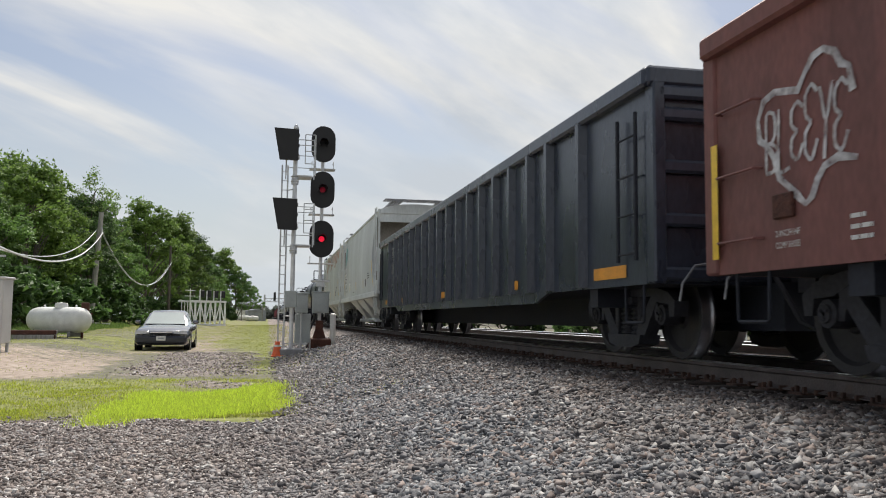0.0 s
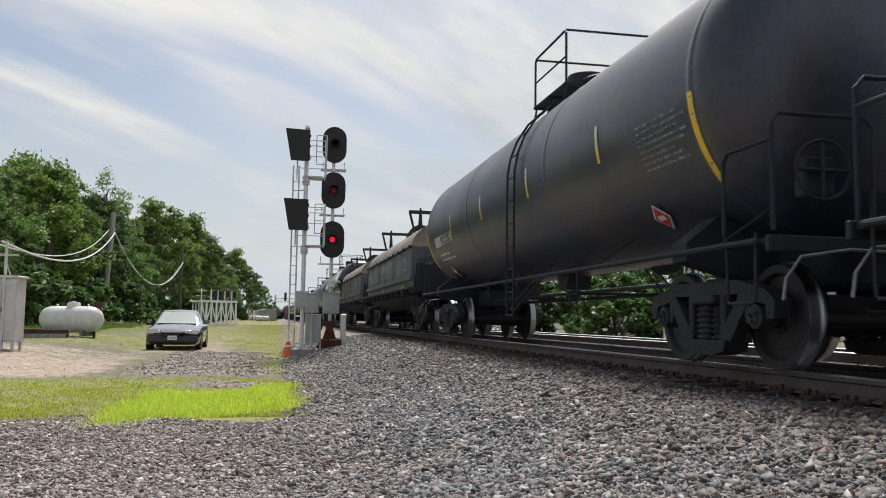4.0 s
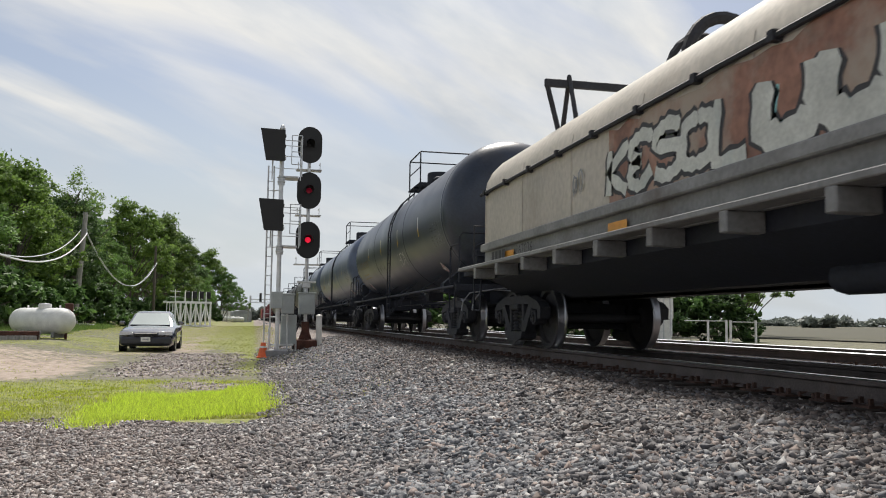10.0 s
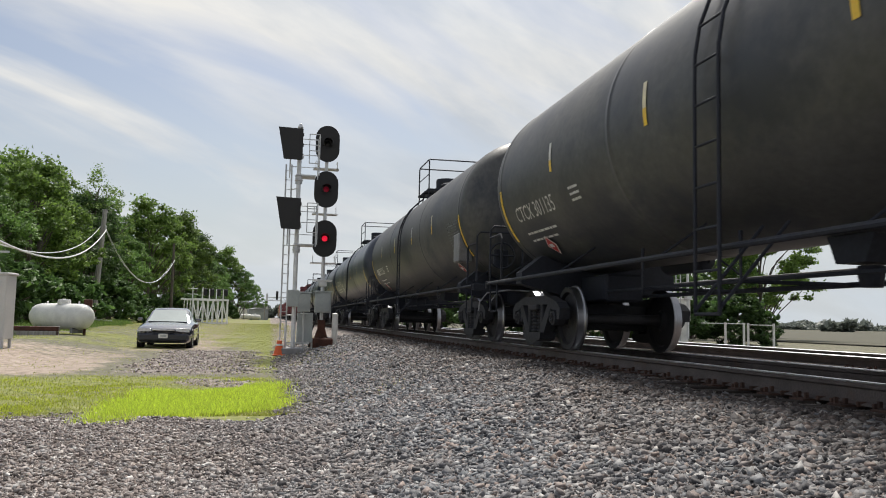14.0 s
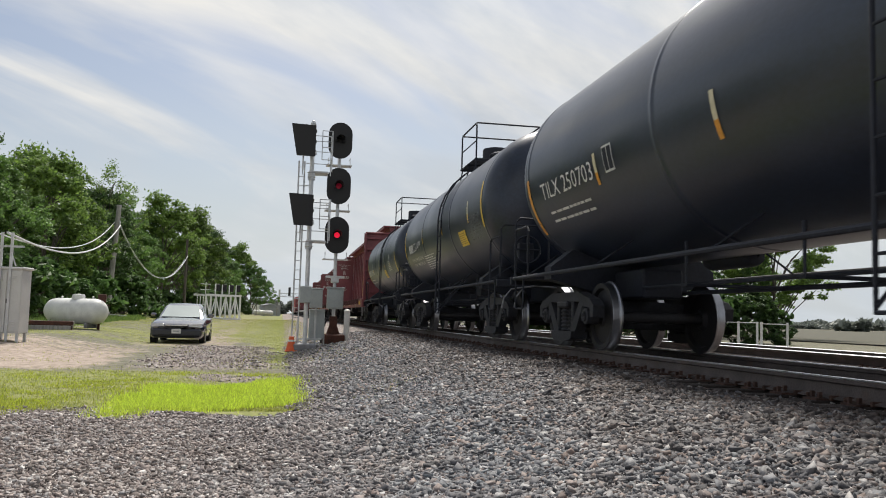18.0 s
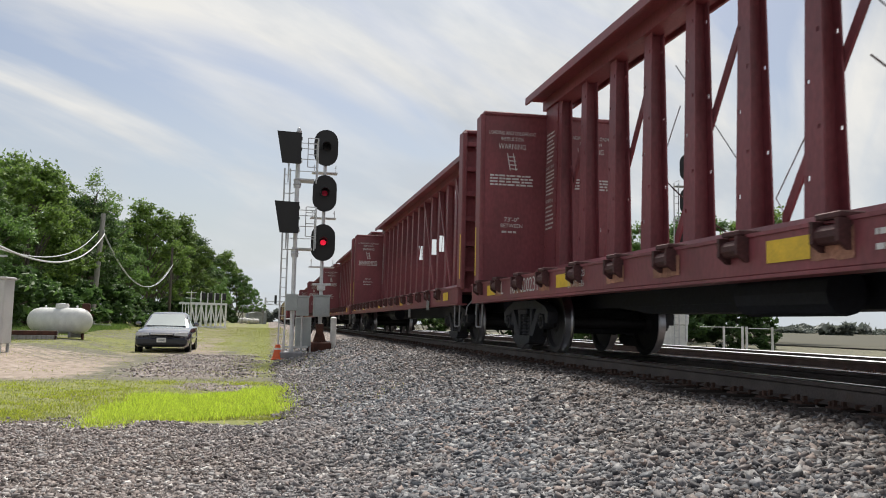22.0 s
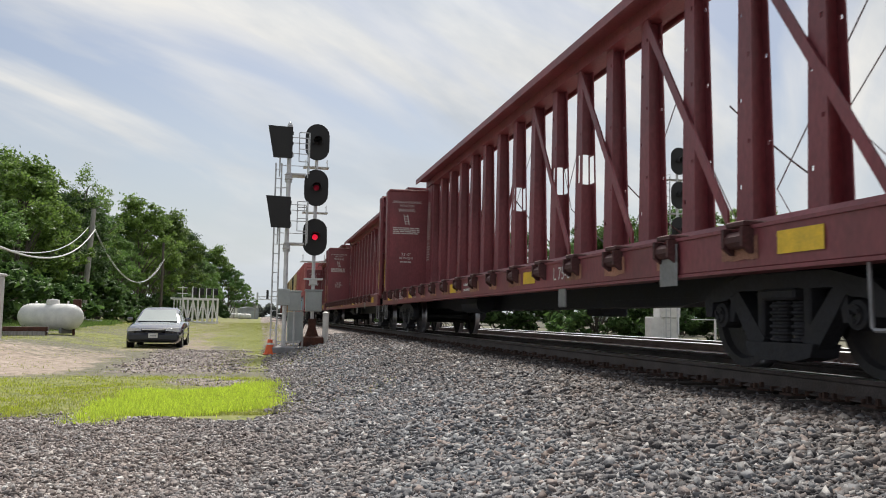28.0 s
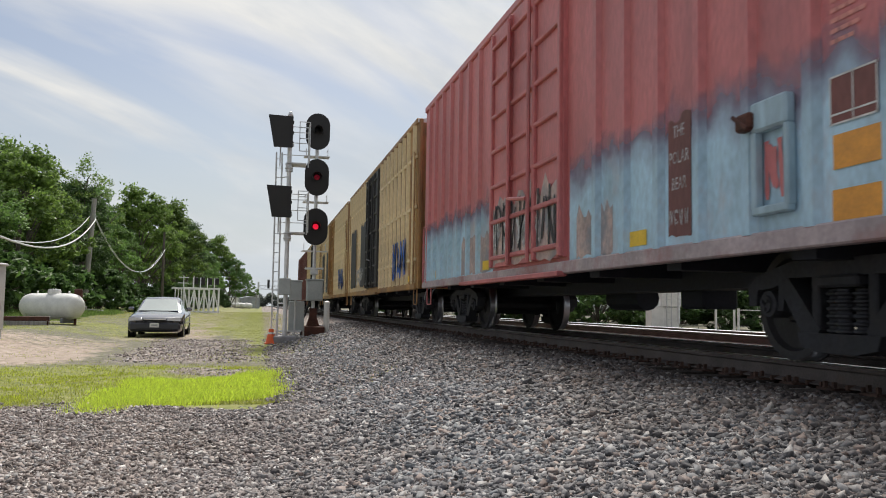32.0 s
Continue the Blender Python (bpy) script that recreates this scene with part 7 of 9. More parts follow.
        part("door_track", cached(("box_track", paint.name), lambda b: b.box((0, 0, low - 0.02), (0.14, 3.2 * dw, 0.07), 0.01), "door_track", paint), None, car, at=(s * (W + 0.1), dy + dw * 0.6, 0))

    def end_wall(b):
        b.box((0, 0, (low + top) / 2), (2 * W, 0.05, top - low))
        for z in np.linspace(low + 0.35, top - 0.35, 8):
            b.box((0, 0.05, z), (2 * W - 0.3, 0.12, 0.2), 0.05)
        for sx in (-1, 1):
            b.box((sx * (W - 0.03), 0.02, (low + top) / 2), (0.10, 0.16, top - low), 0.02)

    for e in (-1, 1):
        part("end_wall", cached(("box_end", paint.name), end_wall, "end_wall", paint), None, car, at=pose(0, e * H, 0, 0, 0, 0 if e > 0 else 180))

    def roof(b):
        b.prism([(-W - 0.06, top - 0.02), (0, top + 0.22), (W + 0.06, top - 0.02), (W + 0.06, top - 0.10), (-W - 0.06, top - 0.10)], -H - 0.05, H + 0.05, "y")
        for y in np.linspace(-H + 0.4, H - 0.4, 13):
            b.prism([(-W - 0.05, top + 0.0), (0, top + 0.26), (W + 0.05, top + 0.0), (0, top + 0.2)], y - 0.05, y + 0.05, "y")

    part("roof", cached(("box_roof", L), roof, "roof", M_GALV if not sprayed else paint), None, car)
    part("underframe", cached(("box_under", L), lambda b: (b.box((0, 0, 0.86), (0.6, L - 1, 0.36)), [b.box((0, y, 0.92), (2.8, 0.3, 0.2)) for y in np.linspace(-half, half, 7)], b.lathe([(0.2, -0.6), (0.2, 0.6)], "y", (0.6, 1.2, 0.62), 12, True), b.box((0.4, -1.6, 0.65), (0.5, 0.6, 0.4), 0.03)), "underframe", M_UNDER), None, car)
    for s in (-1, 1):
        for e in (-1, 1):
            b = Build()
            rung_ladder(b, s * (W + 0.09), e * (H - 0.34), low + 0.1, low + (1.4 if sprayed else 3.5), 0.42, 0.42)
            part("ladder", b, paint, car)
    stirrups(car, W - 0.02, H - 0.35, low - 0.1, paint)
    trucks(car, half)
    ends(car, L, half)
    put = flat_side(-W - 0.03)
    for y in (-H + 1.1, -3.75, H * 0.3, H - 1.2) if not sprayed else (-3.62, H * 0.3, H - 1.2):
        b = Build()
        bar(b, put, y, low + 0.27, 0.42, 0.16, 0.012, 1)
        part("reflector_strip", b, M_YELLOW, car)
    if mid_dark:
        for y in (H * 0.30, H * 0.72):
            b = Build()
            patch(b, put, y, 2.4, 1.9, 2.4, seed, 0.086, 10, 0.1)
            part("graffiti", b, M_SPRAY_DARK, car, "block of dark sprayed paint")
        b = Build()
        scrawl(b, put, -H * 0.72, 1.75, 2.4, 1.1, 5, seed + 5, 0.15, 0.088)
        part("graffiti", b, mat("blue_spray_paint_%d" % seed, (0.03, 0.12, 0.45), 0.6, 0, 0.2, 3, 30), car, "blue sprayed lettering")
        b = Build()
        scrawl(b, put, H * 0.45, 1.6, 2.2, 0.7, 4, seed + 6, 0.12, 0.092)
        part("graffiti", b, M_SPRAY_WHITE, car, "white sprayed lettering")
    if sprayed:
        for w0, w1, sd in ((-H + 0.05, -dw + dy - 0.1, 1), (dw + dy + 0.1, H - 0.05, 3)):
            b = Build()
            patch(b, put, (w0 + w1) / 2, low + 1.0, w1 - w0, 1.75, sd, 0.004, 22, 0.0)
            part("graffiti", b, M_SPRAY_FADE, car, "pale blue sprayed colour fading out along the lower side")
        b = Build()
        patch(b, put, -dw + dy - 0.9, low + 0.45, 1.1, 0.6, 7, 0.007, 14, 0.4)
        patch(b, put, dw + dy + 1.2, low + 0.5, 2.4, 0.7, 8, 0.007, 14, 0.3)
        part("graffiti", b, M_SPRAY_PINK, car, "faded pink sprayed colour along the sill")
        dput = flat_side(-W - 0.16)
        b = Build()
        patch(b, flat_side(-W - 0.092), dy, low + 0.75, 2 * dw - 0.15, 1.05, 9, 0.003, 16, 0.35)
        part("graffiti", b, M_SPRAY_PINK, car, "muddled sprayed colours over the door's foot")
        b = Build()
        scrawl(b, flat_side(-W - 0.10), dy, low + 0.8, 2 * dw - 0.4, 0.9, 7, 31, 0.06)
        part("graffiti", b, M_SPRAY_DARK, car, "dark sprayed outlines on the door")
        b = Build()
        scrawl(b, flat_side(-W - 0.10), dy + 0.3, low + 0.7, 2 * dw - 1.0, 0.6, 5, 33, 0.1)
        part("graffiti", b, M_SPRAY_WHITE, car, "white sprayed outlines on the door")
        b = Build()
        patch(b, put, -4.52, low + 0.80, 0.44, 1.15, 12, 0.010, 6, 0.12)
        panel = part("dark_panel", b, M_OXIDE, car, "dark panel with white sprayed words")
        b = Build()
        for i, word in enumerate(("THE", "POLAR", "BEAR")):
            write(b, word, put, -4.52, low + 1.22 - i * 0.25, 0.12, 0.72, 0.016)
        scrawl(b, put, -4.52, low + 0.40, 0.4, 0.16, 4, 3, 0.015, 0.016)
        part("sprayed_words", b, M_SPRAY_WHITE, panel)
        b = Build()
        bar(b, put, -H + 1.10, low + 0.62, 0.62, 0.24, 0.012, 1)
        bar(b, put, -H + 1.05, low + 0.24, 0.75, 0.24, 0.012, 1)
        part("reflector_panel", b, M_ORANGE_SHEET, car, "large orange reflective panel")
        b = Build()
        bar(b, put, -H + 1.2, low + 0.98, 0.46, 0.34, 0.012, 1)
        tab = part("data_panel", b, M_OXIDE, car, "brown data panel framed in white")
        b = Build()
        for z0 in (-0.165, 0.165, -0.10):
            bar(b, put, -H + 1.2, low + 0.98 + z0, 0.47, 0.014, 0.016, 1)
        for y0_ in (-0.225, 0.0, 0.225):
            bar(b, put, -H + 1.2 + y0_, low + 0.98, 0.014, 0.34, 0.016, 1)
        part("data_lines", b, M_WHITE_MARK, tab)
        b = Build()
        bars(b, put, -H + 1.25, low + 1.62, 0.36, 0.52, 7, 3)
        part("data_stencil", b, M_SPRAY_CORAL, car)
        gear = part("brake_gear_box", Build().box((-W - 0.08, -H + 2.05, low + 1.04), (0.10, 0.46, 0.24), 0.02), M_SPRAY_BLUE, car, "blue-sprayed hand brake housing")
        for dy_, zz, wy, wz in ((2.26, 0.62, 0.07, 0.62), (1.84, 0.62, 0.06, 0.62), (2.05, 0.30, 0.46, 0.07)):
            part("guard_bar", Build().box((-W - 0.08, -H + dy_, low + zz), (0.08, wy, wz), 0.012), M_SPRAY_BLUE, gear)
        b = Build().box((-W - 0.13, -H + 2.32, low + 1.02), (0.10, 0.2, 0.14), 0.02).tube([(-W - 0.19, -H + 2.22, low + 0.95), (-W - 0.19, -H + 2.42, low + 1.08)], 0.018, 6)
        part("brake_lever", b, M_DARK_RUST, gear, "dark brake lever and ratchet")
        b = Build()
        scrawl(b, put, -H + 2.05, low + 0.62, 0.32, 0.5, 2, 5, 0.05, 0.014)
        part("graffiti", b, M_BOX_RED, car, "red sprayed loops behind the brake gear")
    return car


# ---- the train, from its front to its rear ----
M_SPRAY_CREAM = mat("cream_spray_paint", (0.52, 0.53, 0.48), 0.6, 0, 0.2, 3, 30, stain=(0.42, 0.46, 0.44))


def make_train():
    W_, G_ = M_SPRAY_WHITE, M_SPRAY_GREY
    red_gondola()
    gondola(7.25, 29.2, M_GOND, "black high-sided gondola car", number="73226", at_posts=(8.3, 7.08, 6.22, 5.25, 4.3, 3.35, 2.4, 1.45, 0.5))
    hopper(29.2, 44.5, M_HOPPER, "pale grey covered hopper car with three bays", "22128")
    hopper(44.5, 59.4, M_HOPPER_RUST, "pale grey covered hopper car with rusty streaks", "22157")
    tank_car(59.4, 78.5, M_TANK_RUSTY, "weathered black tank car with pale graffiti", seed=1, number="204061", number_paint=M_WHITE_MARK, data_lines=11, lad_y=-0.55, strips=(4.4, 1.2, -1.9, -5.0), strip_z=2.38, end_z=2.14, stripes=M_ORANGE_SHEET, placard_kind="dark", block=(-5.0, 1.98, 0.7, 0.1, 1),
             tags=((-3.5, 2.78, 1.25, 0.34, 7, W_, 41, 0.025), (-3.4, 2.52, 0.9, 0.28, 5, W_, 45, 0.025), (3.3, 2.25, 1.5, 0.5, 6, W_, 42, 0.028), (2.2, 2.0, 0.9, 0.7, 1, W_, 44, 0.035)), frames=((-5.86, 1.82, 0.40, 0.32),))
    tank_car(78.5, 96.3, M_TANK_RUSTY, "weathered black tank car", seed=2, number="204118", number_paint=M_WHITE_MARK, data_lines=8)
    coil_car(96.3, 112.05, M_COIL_DARK, "rusty dark grey covered coil car", number="493229", tags=((3.6, 2.45, 3.4, 0.75, 5, W_, 51, 0.07), (-0.2, 2.5, 2.6, 0.8, 6, W_, 52, 0.05), (-4.2, 2.4, 2.2, 0.8, 6, W_, 53, 0.04)))
    coil_car(112.05, 127.8, M_COIL_DARK, "rusty dark grey covered coil car with orange spots", dots=True, number="493142", tags=((-3.7, 1.83, 1.6, 0.20, 9, W_, 54, 0.02), (2.0, 2.3, 0.8, 0.4, 3, G_, 57, 0.03), (5.3, 2.35, 0.9, 0.5, 3, G_, 56, 0.03)),
             words=(("BONE", -2.66, -3.56, 2.27, 0.42, 0.032, W_), ("SWEL", -3.64, -4.50, 2.35, 0.32, 0.030, W_), ("VERM", -5.06, -6.20, 2.30, 0.40, 0.036, W_)))
    tank_car(127.8, 145.9, M_TANK_GLOSS, "glossy black tank car with yellow panels", seed=3, mark="TILX", number="194745", span=(6.75, 4.5), text_z=2.28, number_paint=M_WHITE_MARK, data_lines=9, glossy=True, lad_y=0.3, strips=(4.6, 1.55, -2.0, -5.0), stripes=M_YELLOW, placard_kind="pale", panels=((-3.02, 2.49, 0.70, 0.46), (-1.15, 1.5, 0.66, 0.56)), notices=(("VENT TANK WHEN UNLOADING", -1.2, 2.17, 0.055), ("0.5\" CERAMIC FIBER", -3.75, 1.83, 0.070)), block=(2.2, 1.95, 0.5, 0.16, 2))
    tank_car(145.9, 164.0, M_TANK_GREY, "faded slate grey tank car", seed=4, lad_y=0.3, mark="UTLX", number="206802", span=(6.3, 4.3), text_z=2.41, data_lines=8, strips=(4.45, 1.5, -1.8, -4.9), tags=((3.1, 1.86, 0.85, 0.55, 3, W_, 61, 0.03),), cabinet=True, placard_kind="pale")
    tank_car(164.0, 182.3, M_TANK_GREY, "faded slate grey tank car with large grey graffiti", seed=5, lad_y=0.25, mark="UTLX", number="210398", span=(6.3, 4.3), text_z=2.41, data_lines=8, strips=(4.45, 1.46, -1.84, -4.9), words=(("BIAZEL", -0.28, -2.72, 2.02, 0.66, 0.040, W_), ("BIAZE", -2.78, -4.85, 2.0, 0.78, 0.045, W_), ("BIAZEL-", 4.6, 2.0, 2.02, 0.5, 0.022, W_)), cabinet=True, placard_kind="pale")
    coil_car(182.3, 197.7, M_COIL_TAN, "faded tan covered coil car with mural graffiti", number="167036", number_paint=M_SPRAY_DARK,
             tags=((1.75, 2.42, 0.4, 0.36, 2, M_SPRAY_GREY, 74, 0.03),),
             words=(("KESOL", 0.82, -2.02, 2.10, 0.50, 0.22, M_SPRAY_DARK), ("KESOL", 0.82, -2.02, 2.10, 0.50, 0.13, M_SPRAY_CREAM), ("UUOU", -2.12, -5.2, 2.12, 0.56, 0.34, M_SPRAY_DARK), ("UUOU", -2.12, -5.2, 2.12, 0.56, 0.25, M_SPRAY_CREAM), ("UUOU", -2.3, -5.1, 2.12, 0.4, 0.05, M_SPRAY_TEAL)))
    tank_car(197.7, 216.0, M_TANK_BLACK, "black tank car with white writing", seed=6, mark="UTLX", number="213735", span=(6.44, 4.37), text_z=2.38, data_lines=8, lad_y=-0.95, strips=(4.05, 1.25, -1.9, -4.9), strip_z=2.7, tags=((2.45, 2.06, 1.7, 0.34, 5, G_, 83, 0.03), (1.45, 2.06, 0.45, 0.36, 1, G_, 86, 0.03)), words=(("HEA", -1.46, -2.5, 2.10, 0.38, 0.034, W_),), placard_kind="pale")
    tank_car(216.0, 234.2, M_TANK_GREY, "faded slate grey tank car with sprayed names", seed=7, data_lines=8, lad_y=-1.2, strips=(4.28, 1.12, -2.0, -5.0), fade=((5.6, 2.25, 1.5, 0.2, 3),), lines=(((3.35, 2.18), (3.28, 2.30), (3.12, 2.22), (3.25, 1.92), (3.38, 1.70), (3.15, 1.80), (2.98, 1.62), (2.92, 1.62)), ((3.0, 1.74), (2.86, 2.05), (2.66, 2.36), (2.56, 2.02), (2.46, 1.80), (2.36, 2.10), (2.22, 2.42), (2.12, 2.05), (2.04, 1.78), (1.96, 2.10), (1.82, 2.50), (1.70, 2.15), (1.58, 1.82), (1.50, 2.15), (1.36, 2.46), (1.20, 2.22), (1.08, 2.05)), ((0.62, 2.46), (0.50, 2.25), (0.46, 1.95), (0.52, 1.70), (0.60, 1.46), (0.80, 1.42), (1.10, 1.62), (1.40, 1.78), (1.58, 1.80)), ((2.58, 1.56), (2.02, 1.53))), placard_kind="pale")
    tank_car(234.2, 252.2, M_TANK_GREY, "plain faded slate grey tank car", seed=8, lad_y=-1.12, strips=(4.38, 1.26, -1.9, -4.9), fade=((5.6, 2.25, 1.5, 0.2, 3),), data_lines=8, cabinet=True, placard_kind="pale")
    tank_car(252.2, 270.4, M_TANK_BROWN, "oil-streaked brownish black tank car", seed=9, lad_y=0.28, strips=(4.8, 1.7, -1.6, -4.6), strip_z=2.79, mark="CTCX", number="301135", span=(6.83, 5.0), text_z=2.15, number_paint=M_WHITE_MARK, data_lines=9, block=(4.13, 2.17, 0.35, 0.26, 3))
    tank_car(270.4, 289.0, M_TANK_BROWN, "sooty brownish black tank car", seed=10, lad_y=0.28, strips=(4.8, 1.7, -1.6, -4.6), strip_z=2.79, number="302025", span=(6.83, 5.0), text_z=2.15, number_paint=M_WHITE_MARK, data_lines=9, cabinet=True, block=(4.13, 2.17, 0.35, 0.26, 3))
    tank_car(289.0, 307.9, M_TANK_RUSTY, "sooty black tank car with white stencils", seed=11, mark="TCBX", number="231170", span=(6.8, 4.2), text_z=2.40, number_paint=M_WHITE_MARK, data_lines=9, place=False, block=(3.4, 2.05, 0.6, 0.55, 6))
    tank_car(307.9, 324.3, M_TANK_RUSTY, "dusty black tallow tank car", seed=12, lad_y=-1.33, mark="TCBX", number="231185", span=(6.44, 3.72), text_z=2.40, strips=(3.4, 1.08, -2.4, -5.0), strip_z=2.6, number_paint=M_WHITE_MARK, data_lines=9, stripes=M_ORANGE_SHEET, sign=("EDIBLE BEEF", "TALLOW"), place=False, R=1.47, block=(2.75, 2.06, 0.62, 0.6, 6))
    tank_car(324.3, 342.3, M_TANK_BLACK, "black tallow tank car with rusty stains", seed=13, strips=(4.45, 1.4, -1.8, -4.8), strip_z=2.38, mark="TILX", number="250703", span=(6.75, 4.58), text_z=2.38, number_paint=M_WHITE_MARK, data_lines=9, stripes=M_ORANGE_SHEET, sign=("EDIBLE BEEF", "TALLOW"), place=False, frames=((4.0, 2.45, 0.30, 0.34),))
    tank_car(342.3, 356.2, M_TANK_BLACK, "clean black tank car with white number", seed=14, place=False, weights=("LD LMT  215100 LB  97550 KG", "LT  WT   70900 LB  32150 KG"), number="231479", span=(4.52, 2.4), text_z=2.50, number_paint=M_WHITE_MARK, data_lines=9, panels=((-3.2, 2.2, 0.7, 0.35),), R=1.53, strips=(1.98, -1.0, -4.0), strip_z=2.72, end_z=2.73, block=(1.50, 1.94, 1.5, 0.46, 7))
    tank_car(356.2, 368.8, M_TANK_BLACK, "short black tank car with white number", seed=15, number="90973", span=(4.55, 2.55), text_z=2.34, number_paint=M_WHITE_MARK, data_lines=9, panels=((-1.25, 2.08, 0.55, 0.34),), place=False, R=1.46, strips=(2.8, 0.4, -1.42, -3.0), strip_z=2.52, end_z=2.3, block=(-2.9, 2.34, 0.8, 0.4, 6), words=(("WWWWWW", -2.2, -3.6, 3.1, 0.24, 0.02, G_),))
    numbers = ("620145", "620231", "620157", "620218", "620104", "620172", "8204", "620332", "8217")
    y = 368.8
    for i in range(9):
        beam_car(y, y + 24.07, "maroon centre-beam lumber flat car, empty", seed=i * 7, number=numbers[i])
        y += 24.07
    boxcar(y, y + 17.3, M_BOX_RED, "red boxcar with pale blue graffiti along its foot", posts=7, door=M_BOX_RED, sprayed=True)
    y += 17.3
    boxcar(y, y + 17.6, M_BOX_YELLOW, "weathered yellow boxcar with dark and blue graffiti", posts=9, door=M_BOX_DARK, seed=3, mid_dark=True)
    y += 17.6
    boxcar(y, y + 17.6, M_BOX_YELLOW, "weathered yellow boxcar with sprayed doors and sides", posts=9, door=M_BOX_YELLOW, seed=8, mid_dark=True)
    y += 17.6
    boxcar(y, y + 17.6, M_BOX_YELLOW, "weathered yellow boxcar with a dark door", posts=9, door=M_BOX_DARK, seed=11)
    y += 17.6
    boxcar(y, y + 17.6, M_OXIDE, "brown oxide boxcar at the train's tail", posts=9, door=M_OXIDE, seed=14)


make_train()


# ---- signals beside the track ----
def gz(x, y):
    return float(height(x, y))


def oval(w, h, n=10):
    """An upright stadium outline of (x, z) pairs."""
    r = w / 2
    pts = []
    for i in range(n + 1):
        a = math.pi * i / n
        pts.append((r * math.cos(a), h / 2 - r + r * math.sin(a)))
    for i in range(n + 1):
        a = math.pi + math.pi * i / n
        pts.append((r * math.cos(a), -h / 2 + r + r * math.sin(a)))
    return pts


def light_head(owner, m, lit):
    """An oval black background with a hooded lens, facing -y of m."""
    b = Build().prism(oval(0.80, 1.24), -0.015, 0.015, "y")
    hd = part("signal_head", b, M_SIGNAL_BLACK, owner, "oval matt black signal background with a hooded lens", at=m)
    b = Build().lathe([(0.17, -0.02), (0.17, 0.34), (0.02, 0.36)], "y", (0, 0, 0), 18)
    part("lamp_case", b, M_SIGNAL_BLACK, hd)
    b = Build()
    n = 14
    vs, fs = [], []
    for i in range(n + 1):
        a = math.radians(-35) + math.radians(250) * i / n
        for y in (0.0, -0.36):
            for r in (0.145, 0.152):
                vs.append((r * math.cos(a), y, r * math.sin(a)))
    for i in range(n):
        k = i * 4
        fs += [(k, k + 2, k + 6, k + 4), (k + 1, k + 5, k + 7, k + 3), (k + 2, k + 3, k + 7, k + 6)]
    b.add(vs, fs)
    part("hood", b, M_SIGNAL_BLACK, hd)
    b = Build().lathe([(0.001, -0.06), (0.05, -0.052), (0.095, -0.02)], "y", (0, 0, 0), 18)
    part("lens", b, lit, hd, "red signal lens", smooth=True)
    return hd


def triple_signal(name, x, y, z0, heads, label, face=0.0, lits=None):
    s = thing(name, label, "railway signal", at=pose(x, y, z0, 0, 0, face))
    top = heads[0] + 0.2
    part("mast", Build().tube([(0, 0.16, 0.3), (0, 0.16, top)], 0.06, 12), M_ALU, s, "pale aluminium mast", smooth=True)
    for h, lit in zip(heads, lits or (M_SIGNAL_BLACK, M_RED_DIM, M_RED_LIT)):
        light_head(s, pose(0, -0.06, h), lit)
        b = Build()
        for dx in (-0.36, 0.36):
            b.tube([(dx, 0.1, h - 0.58), (dx, 0.55, h - 0.58)], 0.012, 5)
            b.tube([(dx, 0.1, h - 0.78), (dx, 0.55, h - 0.78)], 0.012, 5)
            b.tube([(dx, 0.1, h - 0.78), (dx, 0.1, h - 0.56)], 0.012, 5)
        b.box((0, 0.35, h - 0.80), (0.85, 0.45, 0.025))
        part("head_platform", b, M_ALU, s)
        part("head_bracket", Build().box((0, 0.1, h), (0.2, 0.2, 0.3), 0.02), M_ALU, s)
    b = Build().box((0, 0.16, 2.22), (0.62, 0.3, 0.06), 0.01).box((0, 0.16, 2.12), (0.26, 0.26, 0.2), 0.02)
    part("cable_collar", b, M_ALU, s)
    return s


